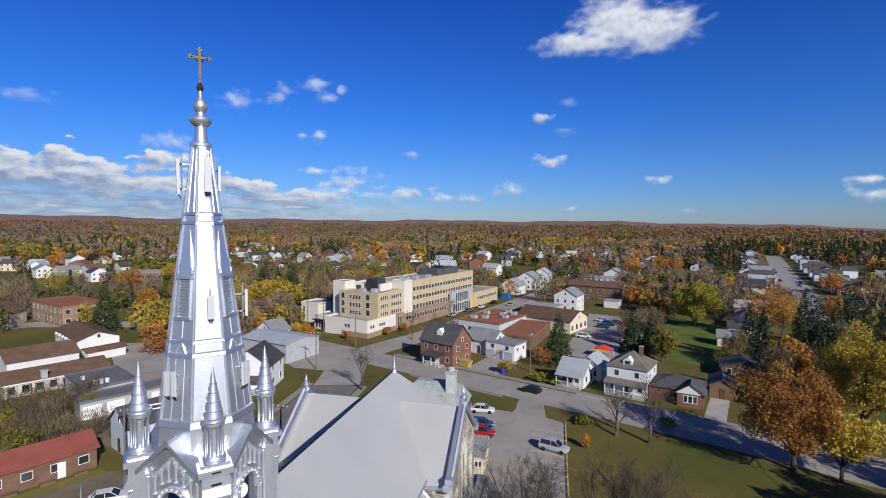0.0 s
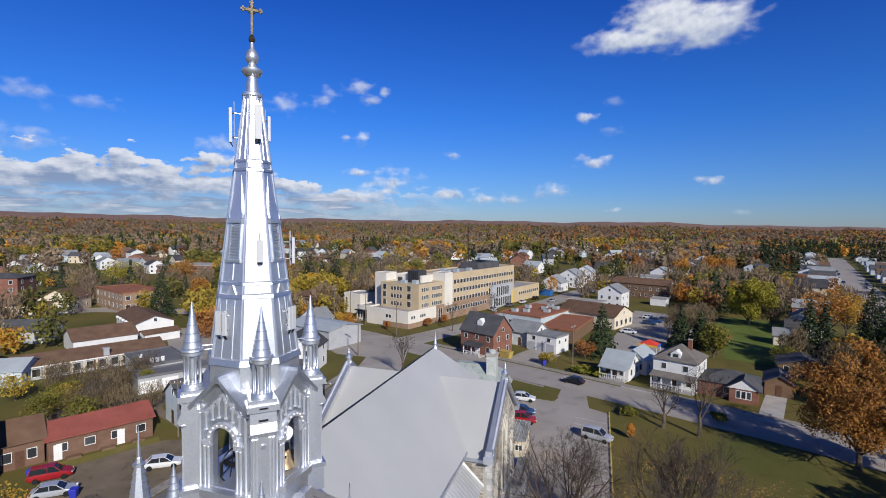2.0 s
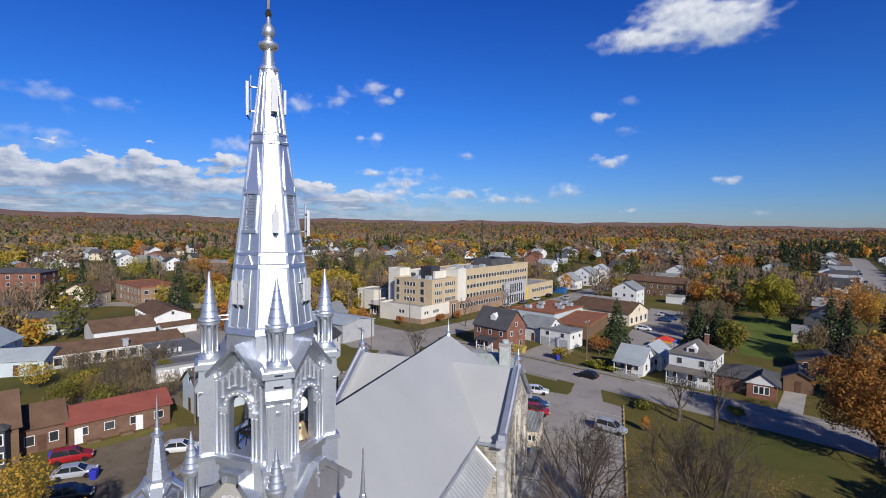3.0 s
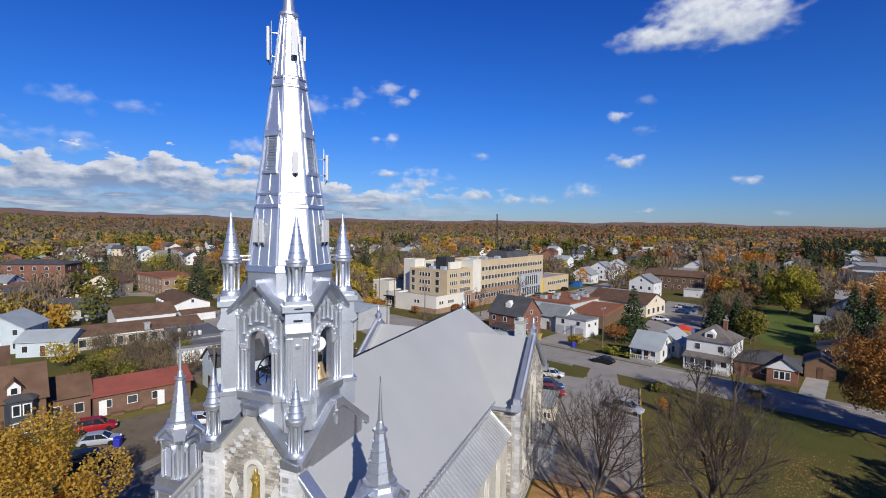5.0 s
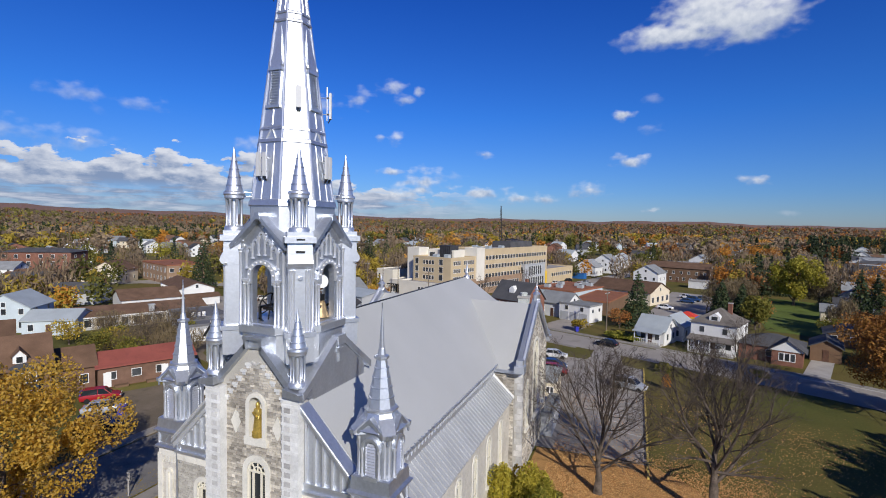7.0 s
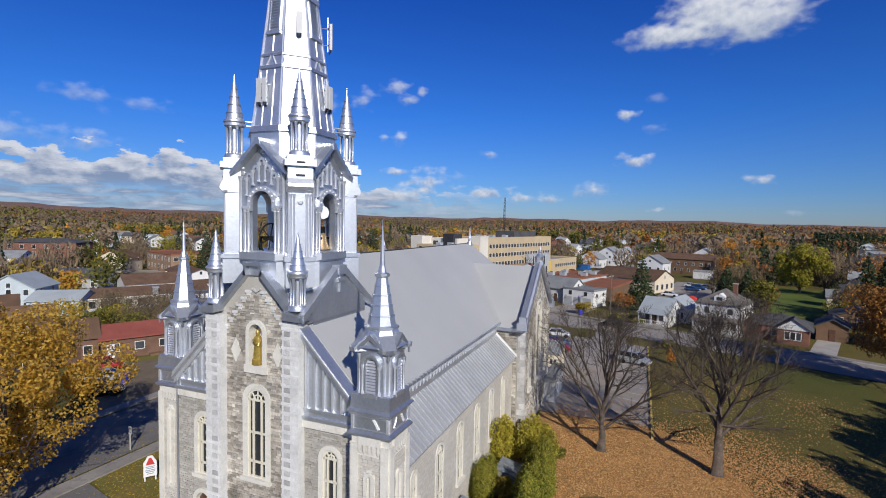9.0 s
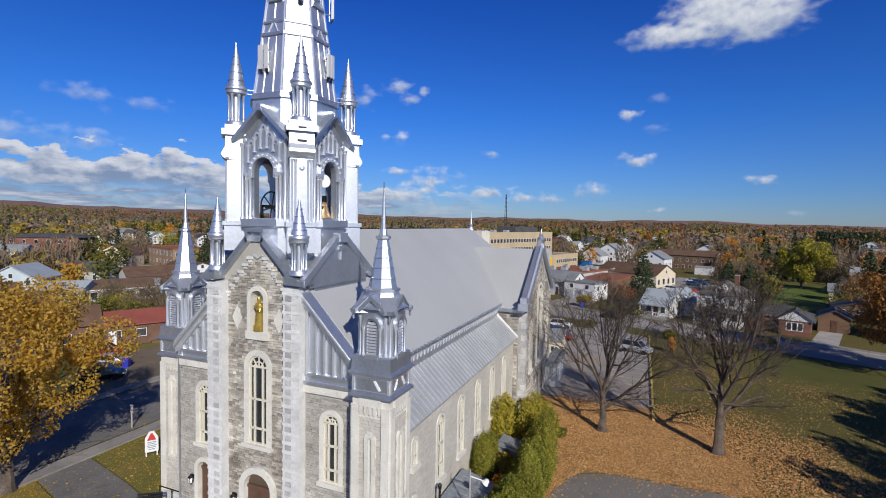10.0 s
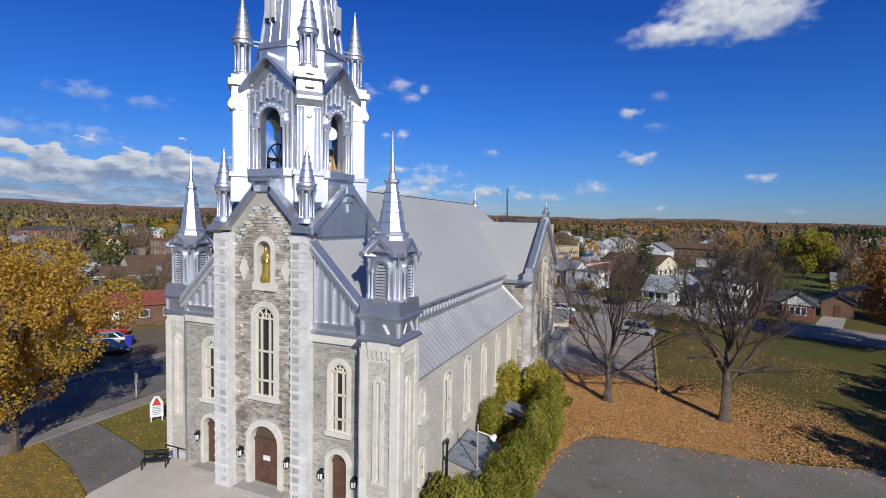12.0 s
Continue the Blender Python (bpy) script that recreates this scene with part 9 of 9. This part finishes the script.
car(6.3, 57.8, 4, RED_C, "red hatchback parked beside the church", True)
car(8.0, 41.2, 84, BLUE_C, "dark blue car beside the store")
car(-45.0, 21.8, 48, RED_C, "dark red car parked on the grass", True)
car(-40.8, 19.3, 42, SILVER_C, "silver saloon parked in the yard")
car(-36.2, 15.6, 42, BLACK_C, "black pickup parked in the yard", True)
car(-34.6, 28.2, 36, WHITE_C, "white saloon parked in the yard")
car(25.7, 133.2, -10, WHITE_C, "white car in the car park")
for i, (x, y) in enumerate(((32.9, 149.7), (35.0, 154.0), (37.9, 157.2), (33.5, 160.0))):
    car(x, y, -20, (BLUE_C, BLUE_C, GREY_C, WHITE_C)[i], ("dark blue", "dark blue", "grey", "white")[i] + " car in the car park", i == 1)
cr = random.Random(8)
for i in range(16):
    f = cr.uniform(0.0, 0.7)
    s = cr.choice((-1, 1))
    x, y = 86 + 140 * f + s * 4.6, 116 + 410 * f - s * 1.5
    c = cr.randrange(5)
    car(x, y, 71 + (180 if s > 0 else 0), (WHITE_C, BLACK_C, SILVER_C, GREY_C, BLUE_C)[c], ("white", "black", "silver", "grey", "dark blue")[c] + " car parked along the street")
for i, (x, y, c) in enumerate(((-19.5, 157, 2), (-15.5, 168, 3), (-12, 178, 0), (-8.5, 190, 1), (-1, 186, 2), (-84, 94, 0), (-71, 96, 3))):
    car(x, y, 73, (WHITE_C, BLACK_C, SILVER_C, GREY_C)[c], ("white", "black", "silver", "grey")[c] + " car parked beside the street")

# ---- bins, poles, tents ----
BIN_BLUE = mat("blue_plastic", (0.03, 0.04, 0.42), 0.5, 0, 0.1)
for x, y in ((-38.2, 19.7), (-47.4, 21.2), (6.0, 91.4)):
    t = thing("recycling_bin", "blue plastic recycling bin", "bin", (x, y, ground_z(x, y)), 30, "blue bins")
    part("tub", Geo().rings([[(-0.3, -0.3, 0), (0.3, -0.3, 0), (0.3, 0.3, 0), (-0.3, 0.3, 0)], [(-0.38, -0.38, 1.0), (0.38, -0.38, 1.0), (0.38, 0.38, 1.0), (-0.38, 0.38, 1.0)]]), BIN_BLUE, t)
    part("lid", Geo().hexa([(-0.4, -0.42, 1.0), (0.4, -0.42, 1.0), (0.4, 0.4, 1.0), (-0.4, 0.4, 1.0), (-0.36, -0.38, 1.06), (0.36, -0.38, 1.06), (0.36, 0.36, 1.12), (-0.36, 0.36, 1.12)]), BIN_BLUE, t)
t = thing("skip", "yellow-brown steel waste skip by the brick house", "skip", (-3.2, 95.0, 0), -25)
part("tub", Geo().rings([[(-1.2, -0.7, 0), (1.2, -0.7, 0), (1.2, 0.7, 0), (-1.2, 0.7, 0)], [(-1.5, -0.85, 1.5), (1.5, -0.85, 1.5), (1.5, 0.85, 1.5), (-1.5, 0.85, 1.5)]]), YELLOW, t)
part("rim", Geo().box(-1.55, -0.9, 1.45, 1.55, 0.9, 1.55), YELLOW, t)
t = thing("skip", "blue steel waste container beside the hospital", "skip", (-6.2, 205, 0), -18)
part("tub", Geo().box(-3.2, -1.5, 0, 3.2, 1.5, 2.4), mat("blue_container", (0.02, 0.13, 0.38), 0.6, 0, 0.1), t)
part("rim", Geo().box(-3.3, -1.6, 2.3, 3.3, 1.6, 2.45), mat("blue_container_rim", (0.02, 0.10, 0.30), 0.6, 0, 0.1), t)
tent = thing("play_tent", "red and yellow play tent with blue trim behind the houses", "tent", (29.6, 112.6, 0), -20)
part("canopy", Geo().rings([[(-2.2, -1.8, 2.0), (2.2, -1.8, 2.0), (2.2, 1.8, 2.0), (-2.2, 1.8, 2.0)], [(-0.1, -0.1, 3.1), (0.1, -0.1, 3.1), (0.1, 0.1, 3.1), (-0.1, 0.1, 3.1)]]), mat("red_canvas", (0.6, 0.05, 0.03), 0.8, 0, 0.1), tent)
part("valance", Geo().box(-2.25, -1.85, 1.6, 2.25, -1.75, 2.05), mat("yellow_canvas", (0.75, 0.4, 0.04), 0.8, 0, 0.1), tent)
part("valance", Geo().box(2.15, -1.8, 1.6, 2.25, 1.8, 2.05), mat("blue_canvas", (0.03, 0.12, 0.5), 0.8, 0, 0.1), tent)
for x in (-2.1, 2.1):
    for y in (-1.7, 1.7):
        part("pole", Geo().tube((x, y, 0), (x, y, 2.0), 0.04, 0.04, 6), WHITE_PAINT, tent)
POLE_WOOD = mat("grey_pole_wood", (0.20, 0.16, 0.12), 0.95, 0, 0.2, 2, 10, 0.3)


def power_pole(x, y, h, rz):
    t = thing("power_pole", "weathered wooden power pole with crossarm", "pole", (x, y, ground_z(x, y)), rz, "wooden power poles")
    part("shaft", Geo().tube((0, 0, -0.2), (0, 0, h), 0.15, 0.1, 8), POLE_WOOD, t, smooth=True)
    part("crossarm", Geo().box(-1.1, -0.06, h - 0.7, 1.1, 0.06, h - 0.55), POLE_WOOD, t)
    for dx in (-1.0, -0.4, 0.4, 1.0):
        part("insulator", Geo().lathe([(0.05, h - 0.55), (0.06, h - 0.42), (0.02, h - 0.36)], 6, dx, 0), WHITE_PAINT, t)
    return t


POLES = [(-40.2, 36.0, 8.5, 30), (-58.5, 121, 10, 70), (-66, 124, 10, 70), (-51.8, 118.5, 10, 70), (-36.6, 84.5, 9, 10), (-18.6, 40, 9, 0), (57, 79, 9, 70), (12, 94.5, 9, 70), (-36, 106, 10, 20), (104, 172, 9, 70), (122, 216, 9, 70), (-93, 127, 9, 70)]
for q in POLES:
    power_pole(*q)

# ---- single stones of the front wall ----
CUBE = [mesh_of("stone", Geo().hexa([(-0.5 + a, -0.5, -0.5), (0.5, -0.5 + b, -0.5), (0.5 - c, 0.5, -0.5), (-0.5, 0.5 - a, -0.5), (-0.5 + a, -0.47, 0.5), (0.48, -0.5 + b, 0.5), (0.5 - c, 0.48, 0.5), (-0.48, 0.5 - a, 0.5)]), STONE) for a, b, c in ((0.02, 0.03, 0.0), (0.0, 0.05, 0.03), (0.04, 0.0, 0.02))]
mid_stones.sort(key=lambda s: -s[2] * s[3])
for i, (u, z, w, h, d) in enumerate(mid_stones[:300]):
    ob = part("stone", CUBE[i % 3], None, front)
    ob.matrix_basis = MF @ Matrix.Translation((u, z, d / 2 - 0.02)) @ Matrix.Diagonal((w, h, d + 0.06, 1))
stone_mass("stonework", MF, mid_stones[300:], front)
